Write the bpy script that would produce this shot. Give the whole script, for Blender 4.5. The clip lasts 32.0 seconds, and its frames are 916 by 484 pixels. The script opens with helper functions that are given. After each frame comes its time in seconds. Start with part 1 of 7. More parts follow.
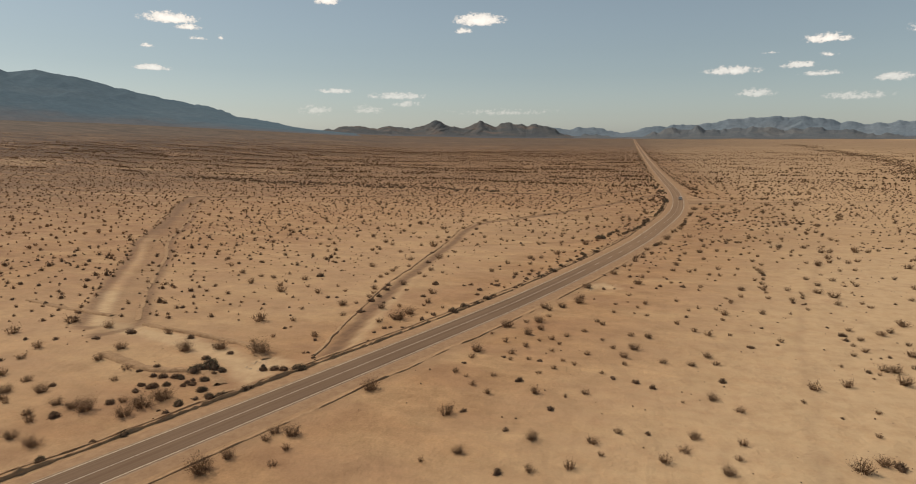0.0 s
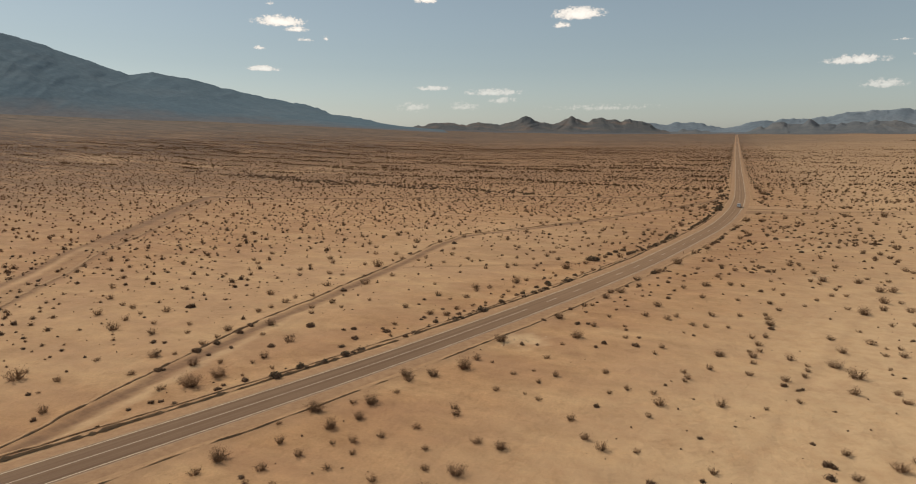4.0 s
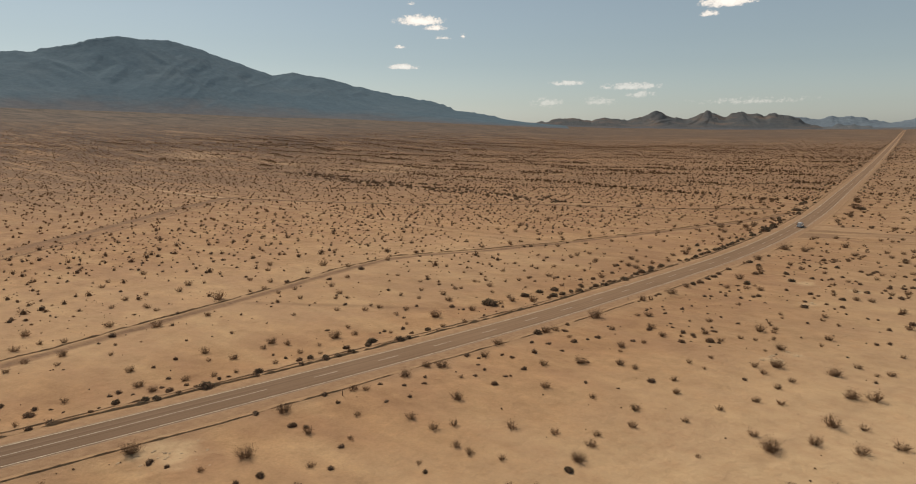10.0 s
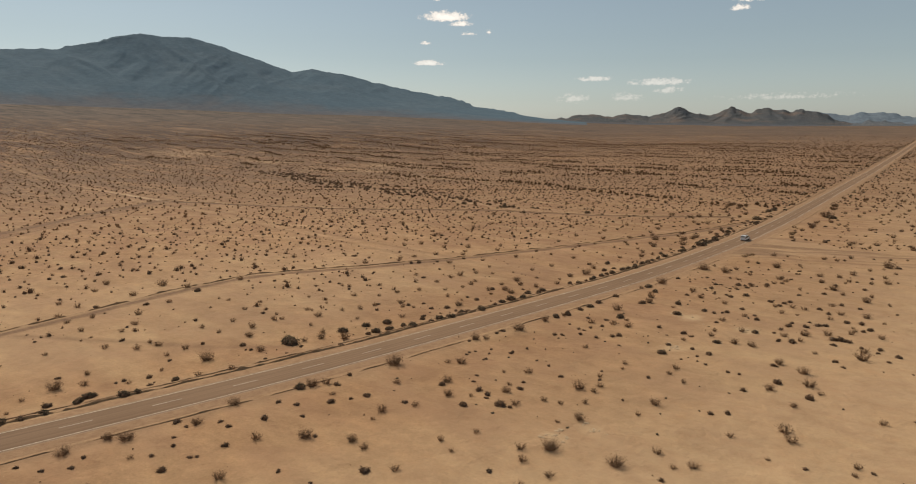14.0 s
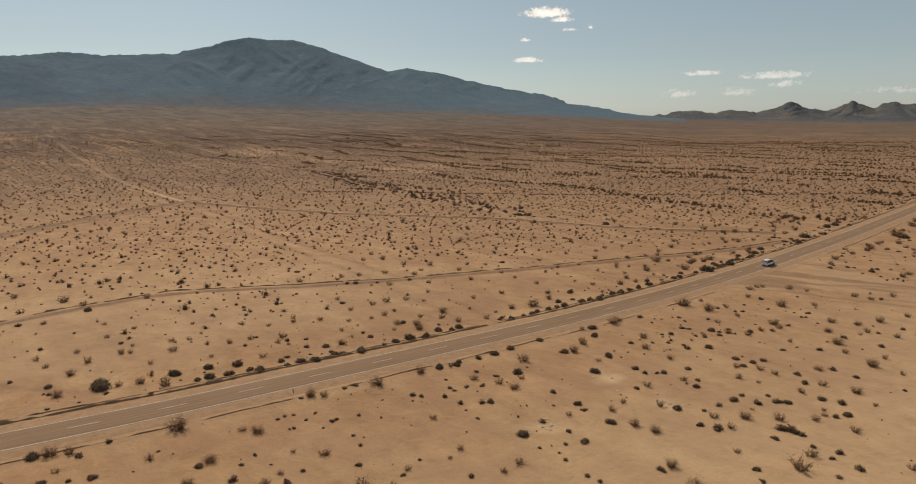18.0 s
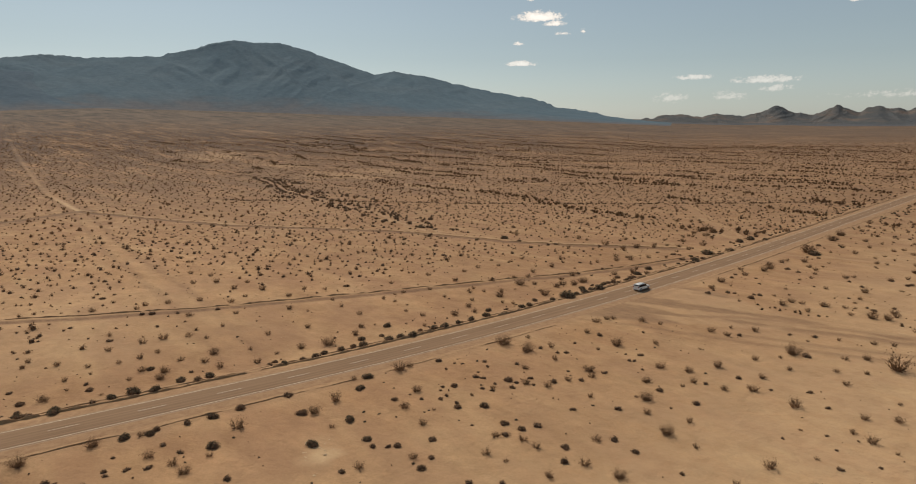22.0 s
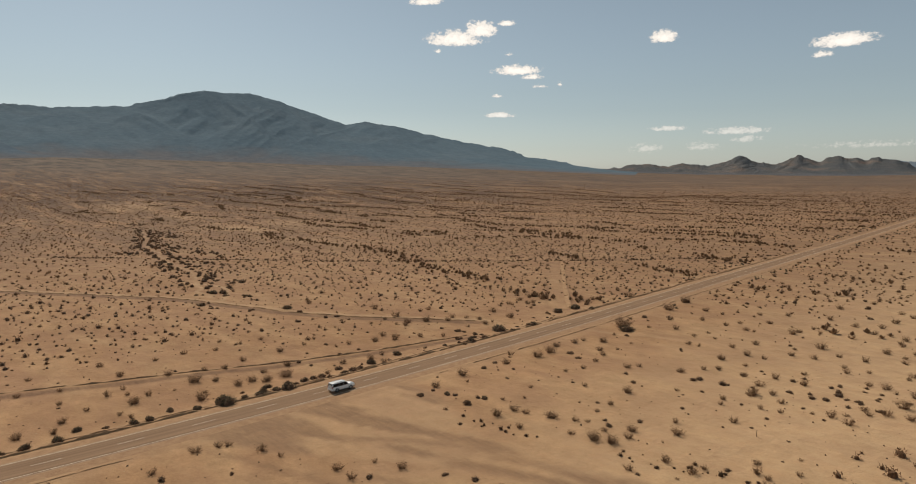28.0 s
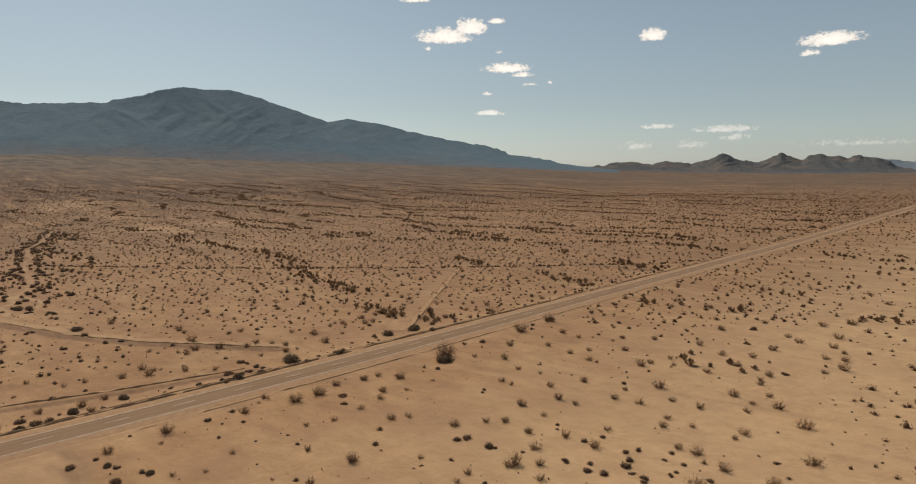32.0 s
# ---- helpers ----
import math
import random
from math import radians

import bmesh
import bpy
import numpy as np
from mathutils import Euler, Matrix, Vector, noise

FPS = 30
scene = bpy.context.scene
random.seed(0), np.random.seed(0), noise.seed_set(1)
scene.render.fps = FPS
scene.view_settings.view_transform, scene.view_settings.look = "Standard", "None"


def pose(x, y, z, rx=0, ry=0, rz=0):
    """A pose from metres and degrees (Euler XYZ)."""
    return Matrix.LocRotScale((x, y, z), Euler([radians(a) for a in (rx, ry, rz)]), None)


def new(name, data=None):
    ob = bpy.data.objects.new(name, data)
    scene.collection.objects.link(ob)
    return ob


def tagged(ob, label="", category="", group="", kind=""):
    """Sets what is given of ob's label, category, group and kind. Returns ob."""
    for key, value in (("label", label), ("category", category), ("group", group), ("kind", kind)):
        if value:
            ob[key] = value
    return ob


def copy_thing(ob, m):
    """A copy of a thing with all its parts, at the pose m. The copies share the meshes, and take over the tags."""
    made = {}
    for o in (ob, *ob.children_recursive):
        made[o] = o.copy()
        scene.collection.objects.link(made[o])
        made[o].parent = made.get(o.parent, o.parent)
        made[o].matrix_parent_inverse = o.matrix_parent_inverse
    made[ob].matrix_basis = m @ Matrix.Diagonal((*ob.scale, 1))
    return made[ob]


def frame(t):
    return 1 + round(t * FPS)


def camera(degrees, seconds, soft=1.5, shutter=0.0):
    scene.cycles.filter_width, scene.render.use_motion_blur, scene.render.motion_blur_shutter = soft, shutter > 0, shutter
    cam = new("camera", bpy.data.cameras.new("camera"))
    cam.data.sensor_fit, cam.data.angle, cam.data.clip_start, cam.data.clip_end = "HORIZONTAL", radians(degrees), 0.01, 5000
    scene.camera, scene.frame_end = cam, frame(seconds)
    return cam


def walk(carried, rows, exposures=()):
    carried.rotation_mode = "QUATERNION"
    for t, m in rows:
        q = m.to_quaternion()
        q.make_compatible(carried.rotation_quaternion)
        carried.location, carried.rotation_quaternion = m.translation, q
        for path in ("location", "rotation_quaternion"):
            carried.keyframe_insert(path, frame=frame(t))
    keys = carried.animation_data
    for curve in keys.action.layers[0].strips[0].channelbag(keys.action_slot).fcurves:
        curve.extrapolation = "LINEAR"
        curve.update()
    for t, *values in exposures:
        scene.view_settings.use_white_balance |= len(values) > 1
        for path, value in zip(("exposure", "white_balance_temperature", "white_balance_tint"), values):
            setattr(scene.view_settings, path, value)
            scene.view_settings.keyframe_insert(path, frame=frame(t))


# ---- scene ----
cam = camera(72.9, 32.0, soft=1.0)
METRES, EYE, TILT, LEAN, TURN = 449.0, 39.05, 0.0, 0.0, 17.3
ROWS = [
    (0.0, 0.0, 0.0, 0.0, -0.55, -9.36, -0.02),
    (0.5, 0.0129, 0.0119, 0.0003, -0.61, -9.42, -0.02),
    (1.0, 0.0255, 0.0238, 0.0005, 0.09, -9.47, 0.01),
    (1.5, 0.0381, 0.0355, 0.0007, 1.28, -9.52, 0.04),
    (2.0, 0.0507, 0.0476, 0.0009, 2.45, -9.57, 0.04),
    (2.5, 0.0632, 0.0601, 0.0011, 4.68, -9.62, 0.07),
    (4.5, 0.1107, 0.1127, 0.0013, 8.36, -9.72, 0.19),
    (5.0, 0.1226, 0.1247, 0.0017, 8.46, -9.77, 0.17),
    (5.5, 0.1347, 0.1364, 0.0022, 8.61, -9.83, 0.18),
    (6.0, 0.1468, 0.1478, 0.0024, 9.66, -9.84, 0.17),
    (6.5, 0.159, 0.159, 0.0027, 11.74, -9.84, 0.19),
    (7.0, 0.1708, 0.17, 0.0032, 14.41, -9.87, 0.19),
    (7.5, 0.1818, 0.1808, 0.0035, 17.13, -9.87, 0.23),
    (8.0, 0.1921, 0.1915, 0.0038, 18.72, -9.87, 0.24),
    (8.5, 0.2017, 0.2022, 0.0041, 19.6, -9.88, 0.25),
    (9.0, 0.211, 0.2128, 0.0044, 19.93, -9.91, 0.26),
    (9.5, 0.22, 0.2236, 0.0047, 20.08, -9.98, 0.29),
    (10.0, 0.2292, 0.2347, 0.0051, 20.13, -10.02, 0.27),
    (10.5, 0.2386, 0.2457, 0.0055, 20.09, -10.05, 0.26),
    (11.0, 0.2484, 0.257, 0.0059, 20.07, -10.09, 0.25),
    (11.5, 0.2583, 0.2683, 0.0065, 20.09, -10.14, 0.26),
    (12.0, 0.2682, 0.2799, 0.007, 20.1, -10.19, 0.26),
    (12.5, 0.278, 0.2914, 0.0075, 20.06, -10.25, 0.24),
    (13.0, 0.288, 0.3027, 0.0079, 20.1, -10.28, 0.23),
    (13.5, 0.298, 0.3141, 0.0084, 20.87, -10.32, 0.23),
    (14.0, 0.3079, 0.3256, 0.009, 22.41, -10.35, 0.25),
    (14.5, 0.317, 0.3371, 0.0095, 26.2, -10.36, 0.3),
    (16.5, 0.3489, 0.386, 0.011, 30.97, -10.41, 0.42),
    (17.0, 0.3564, 0.399, 0.0113, 31.08, -10.44, 0.43),
    (17.5, 0.3639, 0.412, 0.0115, 31.18, -10.46, 0.42),
    (18.0, 0.3713, 0.4251, 0.0118, 31.26, -10.52, 0.47),
    (18.5, 0.3784, 0.4377, 0.0121, 31.27, -10.52, 0.47),
    (19.0, 0.3857, 0.4504, 0.0124, 31.26, -10.42, 0.47),
    (19.5, 0.3929, 0.4627, 0.0126, 31.23, -10.07, 0.44),
    (20.0, 0.4002, 0.4749, 0.0126, 31.17, -10.06, 0.44),
    (20.5, 0.4076, 0.4867, 0.0129, 31.07, -10.09, 0.42),
    (21.0, 0.4151, 0.4987, 0.0129, 30.95, -10.13, 0.41),
    (21.5, 0.4227, 0.5106, 0.0129, 30.82, -10.18, 0.42),
    (22.0, 0.4302, 0.5226, 0.0129, 30.65, -10.22, 0.41),
    (22.5, 0.4376, 0.5348, 0.013, 30.43, -8.8, 0.4),
    (23.0, 0.4451, 0.5471, 0.0131, 30.26, -5.81, 0.39),
    (23.5, 0.4525, 0.5598, 0.0127, 30.06, -5.5, 0.39),
    (24.0, 0.4599, 0.5727, 0.0127, 29.87, -5.54, 0.39),
    (24.5, 0.4676, 0.5859, 0.0126, 29.7, -5.58, 0.39),
    (25.0, 0.4752, 0.5991, 0.0126, 29.58, -5.64, 0.39),
    (25.5, 0.483, 0.6125, 0.0125, 29.46, -5.67, 0.37),
    (27.5, 0.5146, 0.6694, 0.0119, 29.0, -5.74, 0.41),
    (28.0, 0.5227, 0.6839, 0.0121, 28.85, -5.77, 0.41),
    (28.5, 0.5309, 0.6986, 0.0122, 28.71, -5.8, 0.42),
    (29.0, 0.5391, 0.7132, 0.0122, 28.59, -5.83, 0.41),
    (29.5, 0.5473, 0.7279, 0.0122, 28.49, -5.85, 0.42),
    (30.0, 0.5555, 0.7425, 0.0121, 28.36, -5.86, 0.42),
    (30.5, 0.5635, 0.7571, 0.012, 28.27, -5.89, 0.41),
    (31.0, 0.5713, 0.7715, 0.0118, 28.18, -5.92, 0.42),
    (31.5, 0.579, 0.7861, 0.0117, 28.07, -5.97, 0.4),
    (32.0, 0.5867, 0.8007, 0.0117, 27.96, -5.98, 0.4),
]
walk(cam, [(t, pose(0, 0, EYE, TILT, LEAN, TURN) @ pose(METRES * x, METRES * y, METRES * z, 90 + pitch, roll, yaw)) for t, x, y, z, yaw, pitch, roll in ROWS])

# ---------------------------------------------------------------- world, sun, clouds
SUN_AZ, SUN_EL = -76.0, 47.0          # degrees; azimuth from +y towards +x


def towards(az, el=0.0):
    a, e = radians(az), radians(el)
    return Vector((math.sin(a) * math.cos(e), math.cos(a) * math.cos(e), math.sin(e)))


world = bpy.data.worlds.new("sky")
scene.world = world
world.use_nodes = True
wn, wl = world.node_tree.nodes, world.node_tree.links
wn.clear()


def wnode(kind):
    return wn.new(kind)


def wmath(op, a, b=None, c=None, clamp=False):
    n = wnode("ShaderNodeMath")
    n.operation, n.use_clamp = op, clamp
    for i, v in enumerate((a, b, c)):
        if v is None:
            continue
        if isinstance(v, (int, float)):
            n.inputs[i].default_value = v
        else:
            wl.new(v, n.inputs[i])
    return n.outputs[0]


sky = wnode("ShaderNodeTexSky")
sky.sky_type, sky.sun_disc = "NISHITA", False
sky.sun_elevation, sky.sun_rotation = radians(SUN_EL), radians(SUN_AZ)
sky.altitude, sky.air_density, sky.dust_density, sky.ozone_density = 300.0, 1.25, 0.9, 1.6
wcoord = wnode("ShaderNodeTexCoord")
wsep = wnode("ShaderNodeSeparateXYZ")
wl.new(wcoord.outputs["Generated"], wsep.inputs[0])
w_az = wmath("MULTIPLY", wmath("ARCTAN2", wsep.outputs[0], wsep.outputs[1]), 180 / math.pi)
w_el = wmath("MULTIPLY", wmath("ARCSINE", wsep.outputs[2]), 180 / math.pi)
wflat = wnode("ShaderNodeCombineXYZ")
wl.new(w_az, wflat.inputs[0])
wl.new(wmath("MULTIPLY", w_el, 1.45), wflat.inputs[1])


def wnoise(scale, detail):
    n = wnode("ShaderNodeTexNoise")
    n.inputs["Scale"].default_value, n.inputs["Detail"].default_value, n.inputs["Roughness"].default_value = scale, detail, 0.62
    wl.new(wflat.outputs[0], n.inputs["Vector"])
    return n.outputs["Fac"]


puff, fray = wnoise(1.7, 6.0), wnoise(5.5, 4.0)
# small fair-weather clouds: azimuth, elevation, half width and half height in degrees, thickness
CLOUDS_LEFT = [(-46.3, 12.25, 3.2, 0.75, 1.0), (-44.0, 13.0, 1.8, 0.8, 1.0), (-41.7, 13.55, 1.0, 0.28, 0.9), (-48.9, 15.4, 1.9, 0.4, 0.9),
               (-47.9, 11.3, 0.5, 0.2, 0.6), (-41.5, 11.0, 0.5, 0.18, 0.5), (-40.8, 9.55, 2.6, 0.5, 1.0), (-39.5, 9.0, 1.3, 0.28, 0.8),
               (-38.7, 8.2, 1.1, 0.2, 0.5), (-36.9, 8.3, 0.5, 0.25, 0.6), (-42.5, 7.4, 0.6, 0.18, 0.6), (-42.3, 5.7, 1.8, 0.28, 0.9)]
CLOUDS_MID = [(-14.9, 10.25, 2.7, 0.6, 1.0), (-16.3, 9.4, 0.9, 0.32, 0.7), (-28.2, 11.75, 1.4, 0.6, 1.0), (-27.6, 4.2, 2.0, 0.26, 0.7),
              (-22.2, 3.8, 3.2, 0.40, 0.7), (-21.4, 3.1, 1.6, 0.34, 0.62), (-29.4, 2.5, 2.0, 0.52, 0.50), (-24.8, 2.55, 2.1, 0.50, 0.48),
              (-12.7, 2.4, 6.5, 0.36, 0.40)]
CLOUDS_RIGHT = [(13.0, 7.65, 2.1, 0.42, 0.8), (6.4, 5.55, 2.7, 0.42, 0.8), (11.2, 5.8, 1.6, 0.32, 0.72), (12.8, 5.1, 1.9, 0.24, 0.6),
                (8.3, 3.7, 1.9, 0.42, 0.7), (15.3, 3.3, 3.0, 0.38, 0.58), (17.6, 4.6, 1.5, 0.44, 0.72), (13.3, 6.5, 0.9, 0.2, 0.5),
                (9.2, 6.9, 0.8, 0.16, 0.4), (19.5, 8.0, 1.6, 0.5, 0.8)]
w_mask = None
for az, el, half_w, half_h, thick in CLOUDS_LEFT + CLOUDS_MID + CLOUDS_RIGHT:
    u = wmath("DIVIDE", wmath("SUBTRACT", w_az, az), half_w * 0.98)
    v = wmath("DIVIDE", wmath("SUBTRACT", w_el, el), half_h * 1.38)
    v = wmath("SUBTRACT", v, wmath("MULTIPLY", wmath("SUBTRACT", wmath("ABSOLUTE", v), v), 0.35))
    d = wmath("SQRT", wmath("ADD", wmath("MULTIPLY", u, u), wmath("MULTIPLY", v, v)))
    m = wmath("MULTIPLY", wmath("SUBTRACT", 1.05, d, clamp=True), thick)
    w_mask = m if w_mask is None else wmath("MAXIMUM", w_mask, m)
w_body = wmath("ADD", w_mask, wmath("MULTIPLY", wmath("SUBTRACT", puff, 0.52), 1.5))
w_body = wmath("ADD", w_body, wmath("MULTIPLY", wmath("SUBTRACT", fray, 0.5), 0.55))
w_cover = wmath("MULTIPLY", wmath("MULTIPLY", wmath("SUBTRACT", w_body, 0.13), 3.4, clamp=True), wmath("MULTIPLY", w_mask, 5.0, clamp=True))
# the low ones lie deep in the haze
w_cover = wmath("MULTIPLY", w_cover, wmath("MINIMUM", wmath("ADD", wmath("MULTIPLY", w_el, 0.125), 0.04), 1.0))
cloud_ramp = wnode("ShaderNodeValToRGB")
cloud_ramp.color_ramp.elements[0].color = (0.66, 0.60, 0.55, 1)
cloud_ramp.color_ramp.elements[1].color = (1.0, 0.945, 0.855, 1)
wl.new(wmath("MULTIPLY", w_body, 1.2, clamp=True), cloud_ramp.inputs[0])
tint = wnode("ShaderNodeMix")
tint.data_type, tint.blend_type = "RGBA", "MULTIPLY"
tint.inputs[0].default_value = 1.0
soft_sky = wnode("ShaderNodeHueSaturation")
soft_sky.inputs["Saturation"].default_value = 0.55
wl.new(sky.outputs[0], soft_sky.inputs["Color"])
wl.new(soft_sky.outputs[0], tint.inputs[6])
sky_grade = wnode("ShaderNodeValToRGB")
sky_stops = sky_grade.color_ramp.elements
sky_stops[0].position, sky_stops[0].color = 0.0, (0.89, 0.965, 1.03, 1)
sky_stops[1].position, sky_stops[1].color = 0.55, (0.34, 0.37, 0.40, 1)
for at, colour in ((0.0856, (0.745, 0.815, 0.84, 1)), (0.244, (0.66, 0.735, 0.745, 1))):
    sky_stops.new(at).color = colour
wl.new(wmath("DIVIDE", w_el, 90.0, clamp=True), sky_grade.inputs[0])
wl.new(sky_grade.outputs[0], tint.inputs[7])
bg_sky, bg_cloud, bg_mix, w_out = wnode("ShaderNodeBackground"), wnode("ShaderNodeBackground"), wnode("ShaderNodeMixShader"), wnode("ShaderNodeOutputWorld")
bg_cloud.inputs["Strength"].default_value = 1.08
sun_side = wmath("COSINE", wmath("MULTIPLY", wmath("SUBTRACT", w_az, SUN_AZ), math.pi / 180))
sun_glow = wmath("MULTIPLY", wmath("POWER", wmath("MAXIMUM", sun_side, 0.0), 8.0), 0.05)
wl.new(wmath("MULTIPLY", wmath("ADD", wmath("SUBTRACT", 1.08, wmath("MULTIPLY", sun_side, 0.22)), sun_glow), 0.085), bg_sky.inputs["Strength"])
wl.new(tint.outputs[2], bg_sky.inputs["Color"])
wl.new(cloud_ramp.outputs[0], bg_cloud.inputs["Color"])
wl.new(w_cover, bg_mix.inputs[0])
wl.new(bg_sky.outputs[0], bg_mix.inputs[1])
wl.new(bg_cloud.outputs[0], bg_mix.inputs[2])
wl.new(bg_mix.outputs[0], w_out.inputs["Surface"])

sun_data = bpy.data.lights.new("sun", "SUN")
sun_data.energy, sun_data.angle, sun_data.color = 3.15, radians(0.53), (1.0, 0.90, 0.76)
sun = new("sun", sun_data)
sun.matrix_world = Matrix.Translation((-300, 200, 400)) @ (-towards(SUN_AZ, SUN_EL)).to_track_quat("-Z", "Y").to_matrix().to_4x4()
scene.view_settings.exposure = 0.0


# ---------------------------------------------------------------- numeric noise for the land
def lattice(ix, iy, seed):
    with np.errstate(over="ignore"):
        h = ix.astype(np.int64) * 374761393 + iy.astype(np.int64) * 668265263 + seed * 982451653
        h = (h ^ (h >> 13)) * 1274126177
        h = h ^ (h >> 16)
    return (h & 0xFFFF) / 65535.0


def vnoise(x, y, seed=0):
    x, y = np.asarray(x, float), np.asarray(y, float)
    ix, iy = np.floor(x), np.floor(y)
    fx, fy = x - ix, y - iy
    fx, fy = fx * fx * (3 - 2 * fx), fy * fy * (3 - 2 * fy)
    a, b = lattice(ix, iy, seed), lattice(ix + 1, iy, seed)
    c, d = lattice(ix, iy + 1, seed), lattice(ix + 1, iy + 1, seed)
    return (a * (1 - fx) + b * fx) * (1 - fy) + (c * (1 - fx) + d * fx) * fy


def fbm(x, y, seed=0, octaves=4):
    total, size, weight = 0.0, 1.0, 0.0
    for k in range(octaves):
        total = total + size * vnoise(np.asarray(x) * 2 ** k, np.asarray(y) * 2 ** k, seed + 17 * k)
        weight, size = weight + size, size * 0.5
    return total / weight


def smooth(a, b, x):
    t = np.clip((np.asarray(x, float) - a) / (b - a), 0, 1)
    return t * t * (3 - 2 * t)


# ---------------------------------------------------------------- plan of the land
ROAD_Y = np.array([-300, -102, 48, 108, 142.5, 173, 216, 254, 300, 342, 375, 402, 434, 470, 506, 560, 5000.0])
ROAD_X = np.array([-188.63, -116.73, -62.53, -41.13, -29.08, -20.15, -8.47, 0.38, 8.34, 15.24, 18.53, 20.22, 21.63, 21.93, 21.74, 20.44, -104.0])
_y = np.arange(-300, 5001, 1.0)
_x = np.interp(_y, ROAD_Y, ROAD_X)
_k = np.hanning(61) / np.hanning(61).sum()
_x = np.convolve(np.pad(_x, 30, mode="reflect", reflect_type="odd"), _k, mode="valid")
_s = np.gradient(_x, _y)


def road_x(y):
    return np.interp(y, _y, _x)


def road_off(x, y):
    """Distance to the right of the road's centre line."""
    return (x - road_x(y)) / np.sqrt(1 + np.interp(y, _y, _s) ** 2)


def road_point(y, off):
    s = np.interp(y, _y, _s)
    n = np.sqrt(1 + s * s)
    return road_x(y) + off / n, y - off * s / n


GRADED = [(-55, 97), (-59, 116), (-65, 155), (-68, 190), (-70, 218), (-75, 256), (-74.5, 284), (-68, 296), (-44, 334), (-22, 388), (-11, 416),
          (-2, 438), (5, 462), (10, 486)]
WEST_TRACK = [(-111, 100), (-131, 124), (-162, 166), (-183, 190), (-218, 243), (-268, 310), (-297, 357)]
CROSS_TRACK = [(-297, 357), (-240, 377), (-185, 397), (-144, 424), (-102, 449), (-56, 465), (-29, 480), (-2, 500)]
SAND_TRAIL = [(-1600, 470), (-710, 389), (-413, 362), (-297, 357)]
FAINT_TRAIL = [(-297, 357), (-152, 341), (-56, 335), (-23, 331), (3, 328)]
SPUR = [(4, 535), (-8, 550), (-28, 575), (-67, 626)]
NORTH_BANK = [(-300, 440), (-175, 538), (-73, 631), (-10, 705), (6, 736)]
WASH = [(-88, 455), (-108, 457), (-140, 465), (-165, 475), (-190, 479), (-239, 486), (-296, 498), (-330, 503), (-381, 521), (-476, 547)]
WASH_LOOP = [(-92, 456), (-100, 462), (-115, 469), (-127, 471), (-140, 466)]
DRAINS = [[(-442, 546), (-369, 549), (-321, 557), (-262, 574), (-189, 565)], [(-484, 548), (-599, 542), (-888, 547), (-1300, 540)],
          [(-436, 551), (-512, 605), (-507, 651), (-400, 636), (-297, 637)]]
SMALL_WASH = [(-131, 124), (-112, 100), (-92, 97), (-77, 95), (-64, 87), (-58, 83)]
SHORT_TRAIL = [(-66, 217), (-40, 233), (-24, 243), (-14, 251)]
EAST_TRAIL = [(34, 517), (43, 521), (66, 529), (83, 537), (130, 548)]
EAST_TRAIL_FAR = [(82, 540), (86, 573), (90, 600), (98, 660)]
FIRST_TRAIL = [(20, 60), (24, 82), (33, 138), (47, 190), (70, 260)]
EAST_WASH = [(280, 800), (330, 930), (400, 1250), (470, 1750), (530, 2700)]
SIDE_ROAD = [(26, 424), (48, 428), (80, 436), (170, 470), (420, 560), (900, 700)]


CALICHE = ((41, 321, 5), (55, 319, 4), (-10, 168, 7), (47, 252, 4), (-62, 90, 6), (46, 298, 3), (50, 258, 3))


def dense(line, step=3.0):
    line = np.array(line, float)
    seg = np.hypot(*np.diff(line, axis=0).T)
    at = np.r_[0, np.cumsum(seg)]
    s = np.arange(0, at[-1], step)
    pts = np.stack([np.interp(s, at, line[:, 0]), np.interp(s, at, line[:, 1])], -1)
    k = np.ones(7) / 7
    return np.stack([np.convolve(np.pad(c, 3, mode="reflect", reflect_type="odd"), k, mode="valid") for c in pts.T], -1)


def line_distance(x, y, line, reach):
    """Distance to a line and the side (left negative), far points set to reach."""
    x, y = np.asarray(x, float).ravel(), np.asarray(y, float).ravel()
    line = np.array(line, float)
    best, side = np.full(x.shape, float(reach)), np.ones(x.shape)
    for (ax, ay), (bx, by) in zip(line[:-1], line[1:]):
        box = (x > min(ax, bx) - reach) & (x < max(ax, bx) + reach) & (y > min(ay, by) - reach) & (y < max(ay, by) + reach)
        if not box.any():
            continue
        px, py, dx, dy = x[box] - ax, y[box] - ay, bx - ax, by - ay
        t = np.clip((px * dx + py * dy) / (dx * dx + dy * dy), 0, 1)
        d = np.hypot(px - t * dx, py - t * dy)
        cross = np.sign(px * dy - py * dx)
        near = d < best[box]
        index = np.flatnonzero(box)[near]
        best[index], side[index] = d[near], cross[near]
    return best, side


